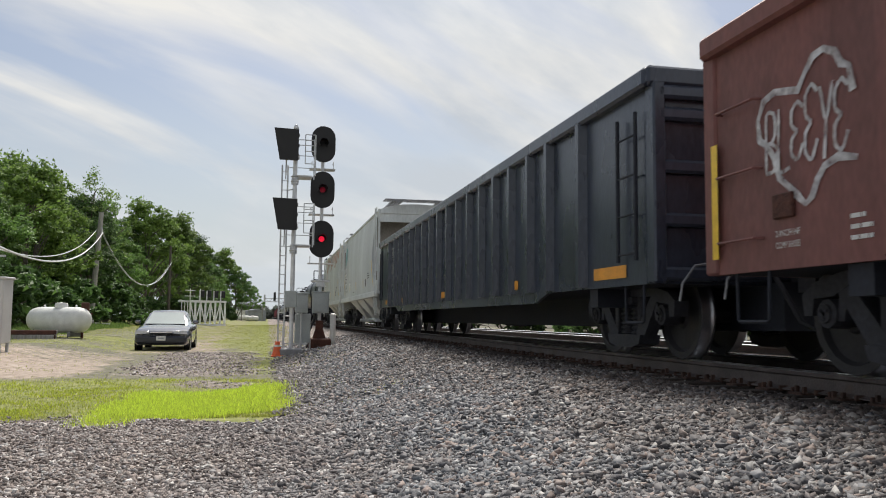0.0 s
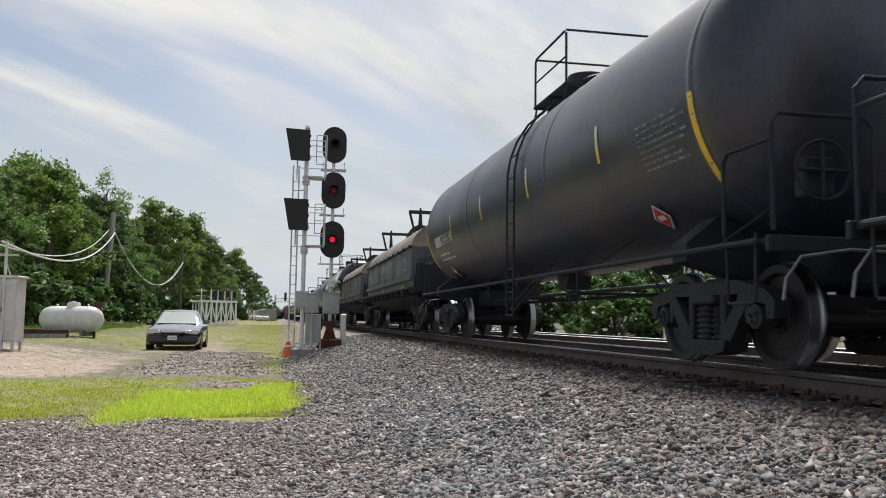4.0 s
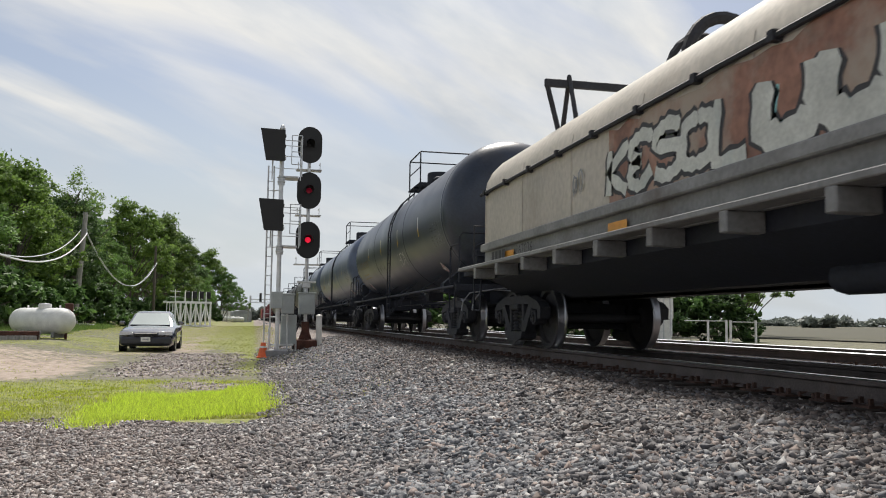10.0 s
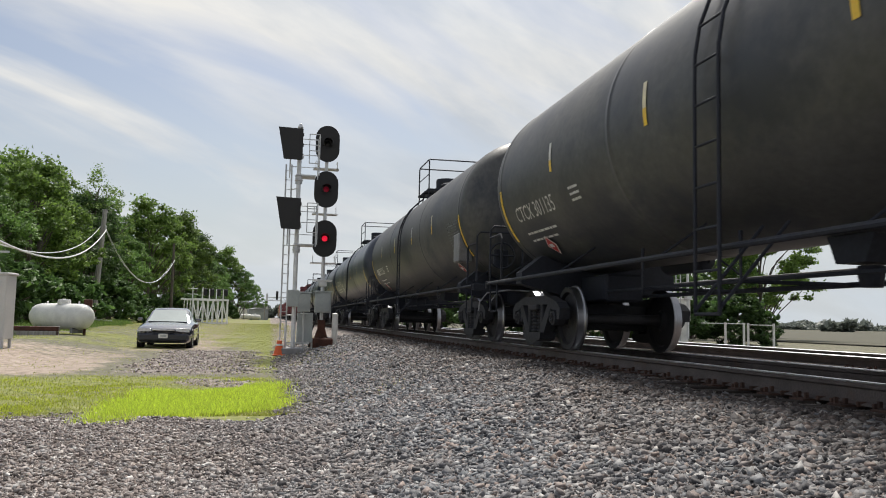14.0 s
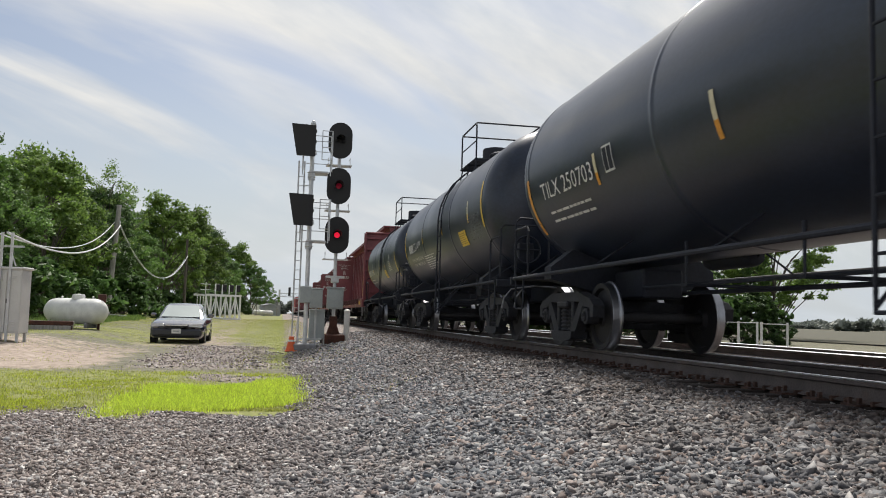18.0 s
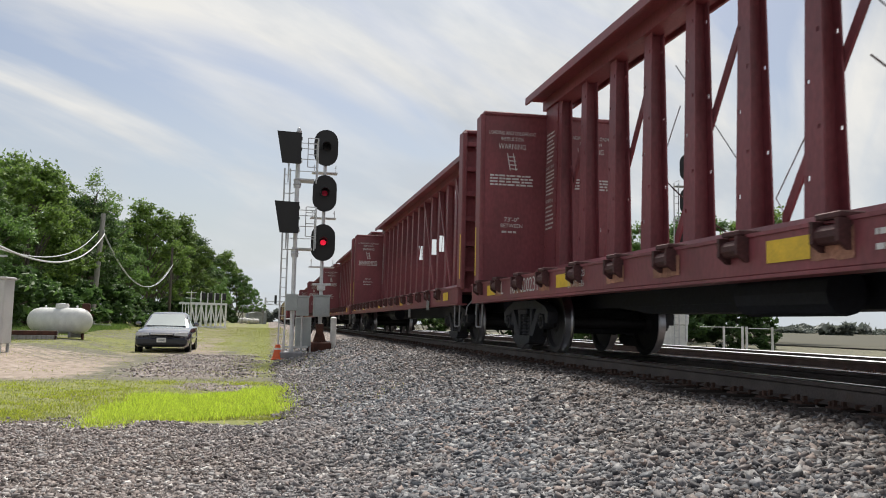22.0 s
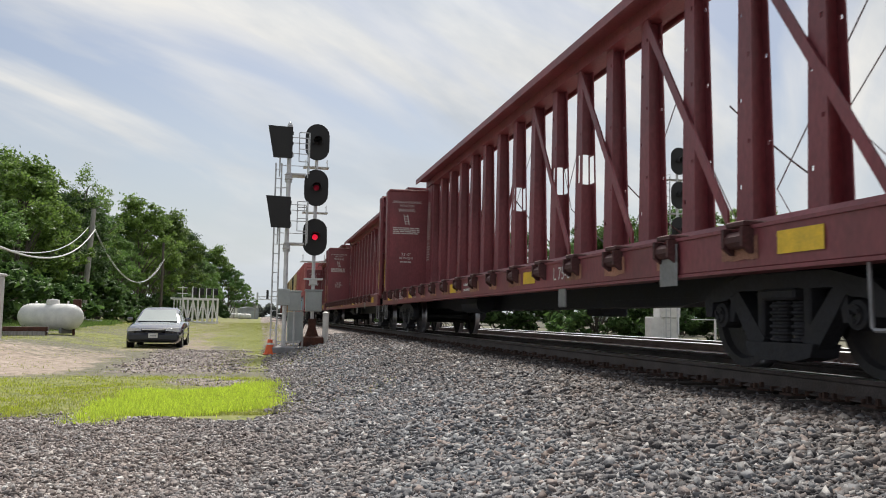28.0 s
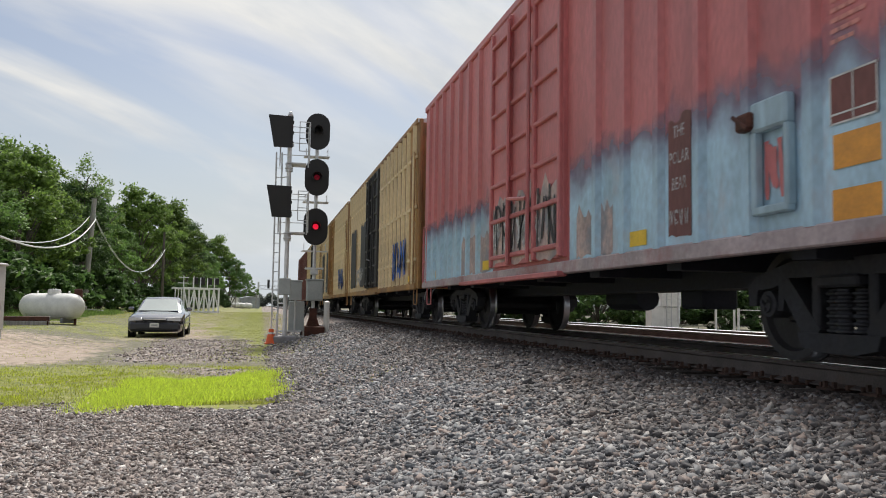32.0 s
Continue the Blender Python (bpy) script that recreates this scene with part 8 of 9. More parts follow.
def double_side_signal():
    """A mast whose two heads face along the other road, seen nearly edge-on, with cages and a ladder."""
    x, y = 0.74, 26.5
    z0 = gz(x, y)
    s = thing("two_head_signal_mast", "aluminium signal mast with two black backgrounds seen from the side", "railway signal", at=(x, y, z0))
    part("mast", Build().tube([(0, 0, 0), (0, 0, 7.1)], 0.07, 12), M_ALU, s, "pale aluminium mast", smooth=True)
    part("mast_cap", Build().lathe([(0.07, 7.1), (0.09, 7.16), (0.05, 7.26), (0.01, 7.28)], "z", (0, 0, 0), 12), M_ALU, s, smooth=True)
    for z in (6.55, 4.35):
        b = Build()
        b.prism([(-0.68, 0.50), (0.08, 0.48), (0.08, -0.50), (-0.50, -0.49)], -0.42, -0.40, "y")
        b.prism([(-0.66, 0.46), (0.06, 0.44), (0.06, -0.46), (-0.49, -0.45)], -0.40, -0.10, "y")
        hd = part("signal_background", b, M_SIGNAL_BLACK, s, "matt black signal background board", at=(0, 0, z))
        for dz in (0.33, 0.0, -0.33):
            part("lamp_case", Build().box((0.07, -0.2, dz), (0.08, 0.2, 0.12), 0.03), M_SIGNAL_BLACK, hd)
        part("junction_box", Build().box((0.06, -0.3, -0.40), (0.12, 0.10, 0.1), 0.01), M_GALV, hd)
        b = Build()
        b.box((0.22, 0.25, z - 0.95), (0.62, 0.6, 0.02))
        b.box((0.22, -0.06, z - 0.93), (0.62, 0.02, 0.04))
        part("cage_floor", b, M_GALV, s)
        b = Build()
        for dx in (-0.28, 0.62):
            for dy in (-0.15, 0.65):
                b.tube([(dx, dy, z - 0.93), (dx, dy, z + 0.38)], 0.018, 6)
        for dz in (-0.55, -0.15, 0.2, 0.38):
            b.tube([(0.62, -0.15, z + dz), (0.62, 0.65, z + dz), (-0.28, 0.65, z + dz)], 0.014, 5)
            b.tube([(0.30, -0.15, z + dz), (0.62, -0.15, z + dz)], 0.014, 5)
        b.tube([(0.30, -0.15, z - 0.55), (0.30, -0.15, z + 0.38)], 0.014, 5)
        part("cage_railing", b, M_GALV, s)
        part("cage_bracket", Build().lathe([(0.11, z - 1.2), (0.11, z - 0.98), (0.14, z - 0.96)], "z", (0, 0, 0), 14).box((0, 0, z - 1.1), (0.24, 0.24, 0.06), 0.02), M_GALV, s)
    b = Build()
    for dx in (-0.40, -0.22):
        b.tube([(dx, 0.3, 0.25), (dx, 0.3, 6.0)], 0.026, 6)
    for k in range(19):
        b.tube([(-0.40, 0.3, 0.4 + k * 0.3), (-0.22, 0.3, 0.4 + k * 0.3)], 0.012, 5)
    for z in (1.2, 3.4, 5.2):
        b.tube([(-0.22, 0.3, z), (0, 0.05, z)], 0.02, 5)
    part("ladder", b, M_GALV, s)
    part("foundation", Build().box((0, 0, 0.05), (0.7, 0.7, 0.3), 0.04), M_STEEL_PALE, s)
    part("equipment_case", Build().box((-0.04, -0.15, 1.72), (0.36, 0.26, 0.52), 0.02), M_CASE_GREY, s, "grey metal equipment case")


def equipment():
    z = gz(1.05, 27.2)
    c = thing("relay_case", "pair of grey relay cases on steel legs", "equipment case", at=(1.06, 27.0, z))
    part("case", Build().box((0, 0, 1.55), (0.40, 0.32, 0.6), 0.02), M_CASE_GREY, c)
    part("case_lid", Build().box((0, 0, 1.87), (0.46, 0.38, 0.05), 0.015), M_CASE_GREY, c)
    part("lower_case", Build().box((0.06, 0.35, 0.75), (0.5, 0.3, 0.95), 0.02), M_CASE_GREY, c)
    part("leg", Build().tube([(0, 0, -0.1), (0, 0, 1.3)], 0.03, 8), M_GALV, c)
    part("leg", Build().tube([(0.3, 0.35, -0.1), (0.3, 0.35, 0.4)], 0.03, 8), M_GALV, c)
    b = Build()
    for dx in (-0.55, 0.15):
        b.box((dx, -0.1, 0.28), (0.05, 0.6, 0.05))
    b.box((-0.2, -0.35, 0.28), (0.8, 0.05, 0.05))
    b.tube([(-0.55, -0.35, 0.26), (-0.55, -0.35, -0.05)], 0.02, 6)
    part("step_frame", b, M_GALV, c)
    x, y = 1.70, 28.0
    z = gz(x, y)
    p = thing("rusty_signal_base", "dark rusty iron pedestal under the signal", "signal base", at=(x, y, z))
    part("pedestal", Build().box((0, 0, 0.14), (0.74, 0.6, 0.34), 0.04), M_DARK_RUST, p)
    part("yoke", Build().prism([(-0.22, 0.3), (-0.12, 0.62), (-0.12, 0.9), (0.12, 0.9), (0.12, 0.62), (0.22, 0.3)], 0.04, 0.28, "y"), M_DARK_RUST, p)
    part("bolt_flange", Build().lathe([(0.2, 0.3), (0.2, 0.36)], "z", (0, 0.16, 0), 14, True), M_DARK_RUST, p)
    part("equipment_case", Build().box((0.02, -0.02, 1.48), (0.54, 0.28, 0.68), 0.02).box((0.02, -0.02, 1.84), (0.60, 0.34, 0.05), 0.015), M_CASE_GREY, p, "greenish grey metal case")
    part("case_door", Build().box((0.02, -0.17, 1.48), (0.46, 0.02, 0.58), 0.008), M_CASE_GREY, p)
    part("cable", Build().tube([(-0.12, 0.05, 1.15), (-0.22, 0.02, 0.8), (-0.36, -0.05, 0.45), (-0.40, -0.05, 0.0)], 0.03, 7), M_BLACK_RUBBER, p, "black cable")
    z = gz(2.14, 28.0)
    m = thing("marker_post", "chalky white plastic marker post", "post", at=(2.14, 28.0, z))
    part("post", Build().lathe([(0.10, -0.1), (0.10, 0.96)], "z", (0, 0, 0), 16, True), M_WHITE_PAINT, m, smooth=True)
    part("post_cap", Build().lathe([(0.108, 0.94), (0.108, 1.0), (0.05, 1.03), (0.01, 1.035)], "z", (0, 0, 0), 16), M_WHITE_PAINT, m, smooth=True)
    z = gz(0.33, 26.3)
    c = thing("traffic_cone", "orange traffic cone with a pale collar", "traffic cone", at=(0.33, 26.3, z))
    part("cone", Build().lathe([(0.17, 0.03), (0.085, 0.36), (0.075, 0.46), (0.01, 0.46)], "z", (0, 0, 0), 18), M_CONE, c, smooth=True)
    part("cone_base", Build().box((0, 0, 0.02), (0.38, 0.38, 0.04), 0.01), M_CONE, c)
    part("collar", Build().lathe([(0.104, 0.30), (0.090, 0.36)], "z", (0, 0, 0), 18), M_WHITE_PAINT, c, smooth=True)
    # pale thin post beside the cone
    z = gz(0.52, 26.4)
    single("conduit_stub", Build().tube([(0, 0, -0.1), (0, 0, 0.9)], 0.035, 8), M_ALU, "short pale conduit standing by the mast", "conduit", at=(0.50, 26.4, z))
    b = Build().tube([(0, 0, 0.02), (0.3, 0.3, 0.05), (0.9, 0.35, 0.12), (1.6, 0.2, 0.22), (2.0, 0.25, 0.24)], 0.02, 6)
    single("ground_cable", b, M_BLACK_RUBBER, "black cable lying over the ballast", "cable", at=(1.9, 27.6, gz(1.9, 27.6) + 0.01))


triple_signal("three_head_signal", 1.70, 28.0, gz(1.70, 28.0), (6.82, 5.27, 3.61), "three-head railway signal with its lowest red light lit")
double_side_signal()
equipment()


# ---- the parked car ----
def loft(b, stations):
    """Skin through rings of equal length."""
    n = len(stations[0])
    vs = [p for ring in stations for p in ring]
    fs = []
    for i in range(len(stations) - 1):
        for j in range(n):
            a, c = i * n + j, i * n + (j + 1) % n
            fs.append((a, c, c + n, a + n))
    fs.append(tuple(range(n))[::-1])
    fs.append(tuple(range((len(stations) - 1) * n, len(stations) * n)))
    b.add(vs, fs)


def sedan():
    x, y = -3.62, 32.9
    car = thing("sedan_car", "dark blue-grey four-door sedan parked on the dirt road", "car", at=pose(x, y, gz(x, y) + 0.0, 0, 0, 1))
    body = [(-2.54, 0.62, 0.40, 0.60), (-2.48, 0.80, 0.26, 0.66), (-2.34, 0.89, 0.20, 0.72), (-1.95, 0.925, 0.19, 0.80), (-1.25, 0.93, 0.19, 0.89), (-0.9, 0.93, 0.19, 0.93), (0.5, 0.93, 0.19, 0.95), (1.6, 0.92, 0.20, 0.99), (2.25, 0.90, 0.24, 0.99), (2.45, 0.86, 0.30, 0.93), (2.52, 0.78, 0.38, 0.80)]
    rings = []
    for yy, w, zl, zt in body:
        half_ = [(0.88, zl), (0.97, zl + 0.07), (1.0, zl + 0.22), (1.0, zl + (zt - zl) * 0.62), (0.985, zt - 0.13), (0.95, zt - 0.055), (0.86, zt - 0.015), (0.6, zt + 0.012), (0.3, zt + 0.022)]
        rings.append([(-w * k, yy, zz) for k, zz in half_] + [(w * k, yy, zz) for k, zz in half_[::-1]])
    b = Build()
    loft(b, rings)
    part("body", b, M_CAR, car, "glossy dark blue-grey painted body", smooth=True)
    top = [(-1.15, 0.78, 0.88, 0.74, 0.90), (-0.75, 0.775, 0.90, 0.68, 1.13), (-0.30, 0.77, 0.92, 0.61, 1.375), (0.1, 0.77, 0.92, 0.60, 1.435), (0.8, 0.77, 0.94, 0.60, 1.44), (1.25, 0.77, 0.95, 0.58, 1.38), (2.0, 0.75, 0.95, 0.70, 0.98)]
    rings = [[(-w0, yy, z0), (-w1 - 0.03, yy, z0 + (z1 - z0) * 0.86), (-w1 + 0.07, yy, z1), (0, yy, z1 + 0.015), (w1 - 0.07, yy, z1), (w1 + 0.03, yy, z0 + (z1 - z0) * 0.86), (w0, yy, z0)] for yy, w0, z0, w1, z1 in top]
    b = Build()
    loft(b, rings)
    part("cabin", b, M_CAR, car, "painted roof and pillars", smooth=True)
    b = Build().sheet((-0.70, -1.12, 0.945), (0.70, -1.12, 0.945), (0.55, -0.36, 1.36), (-0.55, -0.36, 1.36))
    part("windscreen", b, M_GLASS_SKY, car, "greenish windscreen, the sky's reflection put into its pale colour")
    b = Build().sheet((0.66, 1.9, 1.03), (-0.66, 1.9, 1.03), (-0.53, 1.32, 1.38), (0.53, 1.32, 1.38))
    part("rear_window", b, M_GLASS_SKY, car)
    for s in (-1, 1):
        for y0, y1, zt0, zt1 in ((-0.72, 0.28, 1.16, 1.40), (0.36, 1.30, 1.40, 1.32)):
            b = Build().add([(s * 0.748, y0, 0.97), (s * 0.748, y1, 0.98), (s * 0.650, y1, zt1 - 0.03), (s * (0.70 if zt0 < 1.2 else 0.650), y0, zt0 - 0.03)], [(0, 1, 2, 3)])
            part("side_window", b, M_GLASS_SKY, car)
        part("door_mirror", Build().box((s * 1.02, -0.62, 1.0), (0.2, 0.12, 0.14), 0.04), M_CAR, car)
        part("headlight", Build().prism([(s * 0.40, 0.62), (s * 0.44, 0.70), (s * 0.84, 0.72), (s * 0.87, 0.60), (s * 0.80, 0.59)], -2.55, -2.36, "y"), M_LAMP_GLASS, car, "clear headlight")
        part("front_wing_trim", Build().box((s * 0.935, 0.1, 0.50), (0.02, 3.0, 0.07), 0.008), M_CAR_DARK, car)
        part("door_handle", Build().box((s * 0.935, 0.15, 0.82), (0.03, 0.16, 0.03), 0.008), M_CAR_DARK, car)
        part("tail_light", Build().box((s * 0.62, 2.45, 0.8), (0.4, 0.14, 0.16), 0.03), M_PLACARD, car)
        for yy in (-1.62, 1.20):
            w = part("wheel", Build().lathe([(0.20, -0.10), (0.31, -0.105), (0.325, -0.06), (0.325, 0.06), (0.31, 0.105), (0.20, 0.10)], "x", (0, 0, 0), 24), M_BLACK_RUBBER, car, at=(s * 0.83, yy, 0.325), smooth=True)
            part("rim", Build().lathe([(0.21, -0.09 if s < 0 else 0.09), (0.18, s * 0.06), (0.05, s * 0.085), (0.001, s * 0.09)], "x", (0, 0, 0), 20), M_GALV, w, smooth=True)
            part("wheel_arch", Build().lathe([(0.40, s * 0.10), (0.36, s * 0.105), (0.36, s * 0.02)], "x", (s * 0.83, yy, 0.34), 24), M_CAR_DARK, car, smooth=True)
    part("front_bumper", Build().box((0, -2.50, 0.40), (1.70, 0.18, 0.30), 0.07), M_CAR_BUMPER, car, "dark plastic front bumper")
    part("grille", Build().box((0, -2.56, 0.64), (0.76, 0.05, 0.08), 0.015), M_BLACK_RUBBER, car)
    part("chrome_strip", Build().box((0, -2.59, 0.655), (0.74, 0.02, 0.04), 0.006), M_CAR_TRIM, car)
    part("number_plate", Build().box((0, -2.60, 0.45), (0.31, 0.015, 0.155), 0.004), M_WHITE_PAINT, car, "pale number plate")
    part("plate_bar", Build().box((0, -2.61, 0.45), (0.2, 0.006, 0.05)), M_CASE_GREY, car)
    part("air_intake", Build().box((0, -2.59, 0.31), (1.2, 0.03, 0.06), 0.01), M_BLACK_RUBBER, car)


M_CAR_BUMPER = mat("dark_navy_bumper_paint", (0.016, 0.018, 0.03), 0.35, 0, 0.08, 2, 60, coat=0.3)
M_CAR = mat("dark_blue_grey_car_paint", (0.014, 0.019, 0.040), 0.16, 0.0, 0.06, 2, 60, coat=1.0)
M_CAR.node_tree.nodes["Principled BSDF"].inputs["Coat IOR"].default_value = 2.1
M_CAR.node_tree.nodes["Principled BSDF"].inputs["IOR"].default_value = 1.7
# pale, half-metallic colour stands in for sky reflected in the windows
M_GLASS_SKY = mat("sky_toned_window_glass", (0.42, 0.47, 0.46), 0.08, 0.5, 0.04, 1, 10)
M_GLASS_SKY.node_tree.nodes["Principled BSDF"].inputs["Specular IOR Level"].default_value = 0.75
sedan()


# ---- the yard: cabinet, tank, pole, scaffold and sheds ----
def yard():
    z = gz(-6.75, 23.2)
    c = thing("utility_cabinet", "pale grey metal two-door utility cabinet on legs", "utility cabinet", at=pose(-6.85, 23.2, z, 0, 0, -8))
    part("body", Build().box((0, 0, 1.02), (0.72, 0.55, 1.62), 0.015), M_CAB, c)
    part("roof", Build().box((0, 0, 1.86), (0.80, 0.64, 0.07), 0.02), M_CAB, c)
    for s in (-1, 1):
        d = part("door", Build().box((s * 0.18, -0.285, 1.02), (0.34, 0.02, 1.52), 0.006), M_CAB, c)
        for k in range(3):
            for zz in (1.55, 0.38):
                part("louvre", Build().box((s * 0.18, -0.30, zz + k * 0.06), (0.14, 0.02, 0.025), 0.006), M_CAB, d)
    part("handle", Build().box((0.03, -0.31, 1.02), (0.03, 0.04, 0.12), 0.008), M_BLACK_RUBBER, c)
    for sx in (-1, 1):
        for sy in (-1, 1):
            part("leg", Build().box((sx * 0.30, sy * 0.22, 0.08), (0.06, 0.06, 0.3)), M_GALV, c)
    part("warning_sticker", Build().box((-0.45, -0.1, 1.0), (0.01, 0.16, 0.2)), M_YELLOW, c)
    f = thing("strut_frame", "galvanised steel strut frame with conduits behind the cabinet", "steel frame", at=(-7.05, 22.9, gz(-7.05, 22.9)))
    for dx in (-0.02, 0.22):
        part("strut", Build().box((dx, 0, 1.35), (0.06, 0.06, 2.8)), M_GALV, f)
    part("cross_strut", Build().box((0.05, 0.05, 2.4), (0.9, 0.05, 0.05)), M_GALV, f)
    part("conduit", Build().tube([(0.16, 0.1, 2.45), (0.2, 0.12, 2.2), (0.3, 0.14, 1.9)], 0.02, 6), M_GALV, f)
    x, y = -7.95, 35.0
    z = gz(x, y)
    t = thing("propane_tank", "white horizontal propane tank on short legs", "gas tank", at=pose(x, y, z + 0.08, 0, 0, -33))
    prof = [(0.004, -1.42), (0.2, -1.40), (0.36, -1.32), (0.46, -1.18), (0.50, -0.98), (0.50, 0.98), (0.46, 1.18), (0.36, 1.32), (0.2, 1.40), (0.004, 1.42)]
    part("tank", Build().lathe(prof, "x", (0, 0, 0.60), 32), M_WHITE_PAINT, t, smooth=True)
    part("dome_lid", Build().lathe([(0.24, 1.05), (0.25, 1.18), (0.22, 1.26), (0.01, 1.28)], "z", (0.1, 0, 0), 20), M_WHITE_PAINT, t, smooth=True)
    for dx in (-0.75, 0.85):
        part("lifting_lug", Build().box((dx, 0, 1.13), (0.05, 0.1, 0.12), 0.02), M_WHITE_PAINT, t)
        part("foot", Build().box((dx, 0, 0.06), (0.14, 0.7, 0.2), 0.02), M_STEEL_PALE, t)
    s = thing("rusty_valve_post", "rusty iron stand with a dark box beside the tank", "valve post", at=(-7.0, 34.6, gz(-7.0, 34.6)))
    part("post", Build().box((0, 0, 0.6), (0.09, 0.09, 1.4), 0.01), M_DARK_RUST, s)
    part("box_head", Build().box((0.08, 0, 1.22), (0.3, 0.16, 0.34), 0.03), M_DARK_RUST, s)
    part("side_arm", Build().box((0.22, 0, 0.95), (0.3, 0.06, 0.06)), M_DARK_RUST, s)
    b = thing("timber_stack", "low stack of rusty brown timbers on the grass", "timber stack", at=pose(-8.9, 33.2, gz(-8.9, 33.2), 0, 0, 8))
    for i in range(5):
        part("timber", Build().box((0, 0, 0), (2.4 - 0.15 * i, 0.2, 0.16), 0.015), M_DARK_RUST if i % 2 else M_WOOD_OLD, b, at=pose(0.1 * i, (i % 3) * 0.24 - 0.2, 0.08 + 0.17 * (i // 3), 0, 0, i * 1.5))
    x, y = -11.9, 63.0
    z = gz(x, y)
    p = thing("utility_pole", "leaning weathered wooden utility pole", "utility pole", at=pose(x - 0.35, y, z, 0, 3.0, 0))
    part("pole", Build().tube([(0, 0, -0.2), (0, 0, 4.0), (0, 0, 8.2)], [0.22, 0.19, 0.16], 12), M_WOOD_OLD, p, smooth=True)
    part("insulator_rack", Build().box((0.18, -0.1, 6.8), (0.1, 0.1, 0.5), 0.02), M_GALV, p)
    part("concrete_foot", Build().box((0.5, 0, 0.15), (1.6, 0.6, 0.4), 0.05), M_STEEL_PALE, p)
    p2 = thing("utility_pole", "distant wooden utility pole among the trees", "utility pole", at=(-10.65, 96.0, gz(-10.65, 96.0)))
    part("pole", Build().tube([(0, 0, -0.2), (0, 0, 8.6)], [0.17, 0.12], 10), M_BARK, p2)

    def sag(a, c, drop, n=16):
        a, c = Vector(a), Vector(c)
        return [a.lerp(c, i / n) - Vector((0, 0, drop * 4 * (i / n) * (1 - i / n))) for i in range(n + 1)]

    A = (-11.65, 62.9, 7.15)
    single("overhead_wire", Build().tube(sag(A, (-6.95, 22.9, 3.05), 1.15), 0.035, 6), M_WIRE_PALE, "pale sagging overhead cable to the cabinet", "cable")
    single("overhead_wire", Build().tube(sag((-12.1, 63.0, 7.35), (-7.25, 22.9, 3.05), 1.0), 0.022, 6), M_WIRE_PALE, "thin pale sagging overhead cable", "cable")
    single("overhead_wire", Build().tube(sag(A, (-10.5, 96, 7.2), 3.1), 0.024, 6), M_WIRE_PALE, "pale cable sagging between two poles", "cable")
    single("overhead_wire", Build().tube(sag((-11.8, 63, 7.3), (-10.8, 96, 6.9), 3.0), 0.018, 6), M_WIRE_PALE, "thin pale cable sagging between two poles", "cable")
    # a signal bridge section lying on the ground, its black heads in a row
    s = thing("signal_gantry_section", "aluminium signal gantry section standing on the ground with black heads", "signal gantry", at=pose(-6.2, 92.0, gz(-6.2, 92.0), 0, 0, 36))
    for zz in (0.06, 2.55):
        for yy in (0.0, 2.2):
            part("chord", Build().box((0, yy, zz), (4.4, 0.2, 0.2)), M_ALU_NEW, s)
        for xx in np.linspace(-2.1, 2.1, 6):
            part("cross_bar", Build().box((xx, 1.1, zz), (0.09, 2.2, 0.09)), M_ALU_NEW, s)
    for i, xx in enumerate(np.linspace(-2.1, 2.1, 8)):
        part("upright", Build().box((xx, 0, 1.3), (0.15, 0.15, 2.5)), M_ALU_NEW, s)
        if i < 7:
            part("lattice_bar", Build().tube([(xx, 0, 0.1 if i % 2 else 2.5), (xx + 0.6, 0, 2.5 if i % 2 else 0.1)], 0.06, 6), M_ALU_NEW, s)
    for yy in (0.5, 1.1, 1.7):
        part("ladder_bar", Build().box((-2.1, yy, 1.3), (0.06, 0.06, 2.5)), M_ALU_NEW, s)
    for zz in (0.8, 1.5, 3.1, 3.7):
        part("railing_bar", Build().box((-2.1 if zz < 2 else -1.5, 1.1, zz), (0.06 if zz < 2 else 1.2, 2.2 if zz < 2 else 0.06, 0.06)), M_ALU_NEW, s)
    for xx in (-2.1, -0.9):
        part("railing_post", Build().box((xx, 0.1, 3.2), (0.06, 0.06, 1.3)), M_ALU_NEW, s)
    for k in range(4):
        xx = -0.5 + k * 0.85
        part("signal_head", Build().box((xx, 0.4, 3.35), (0.42, 0.36, 0.75), 0.05), M_SIGNAL_BLACK, s)
        part("head_post", Build().box((xx - 0.4, 0.2, 3.1), (0.08, 0.08, 1.2)), M_ALU_NEW, s)
    # far end of the yard
    for x, y in ((-5.3, 200.0), (-3.3, 196.0)):
        t = thing("propane_tank", "small distant white propane tank", "gas tank", at=pose(x, y, gz(x, y) - 0.1, 0, 0, 25))
        part("tank", Build().lathe([(r * 1.15, h * 1.0) for r, h in prof], "x", (0, 0, 0.75), 24), M_WHITE_PAINT, t, smooth=True)
        part("dome_lid", Build().lathe([(0.3, 1.3), (0.3, 1.45), (0.01, 1.5)], "z", (0, 0, 0), 12), M_WHITE_PAINT, t)
        for dx in (-0.8, 0.8):
            part("foot", Build().box((dx, 0, 0.12), (0.15, 0.7, 0.25)), M_STEEL_PALE, t)
    h = thing("metal_shed", "distant grey metal shed", "shed", at=pose(-3.0, 214.0, gz(-3, 214) - 0.1, 0, 0, 12))
    part("wall", Build().box((0, 0, 1.35), (4.6, 4.0, 2.7)), M_SHED, h)
    part("roof", Build().prism([(-2.5, 2.65), (2.5, 2.65), (0, 3.1)], -2.2, 2.2, "y"), M_SHED, h)
    part("door", Build().box((0.8, -2.02, 1.0), (0.9, 0.05, 2.0)), M_CASE_GREY, h)
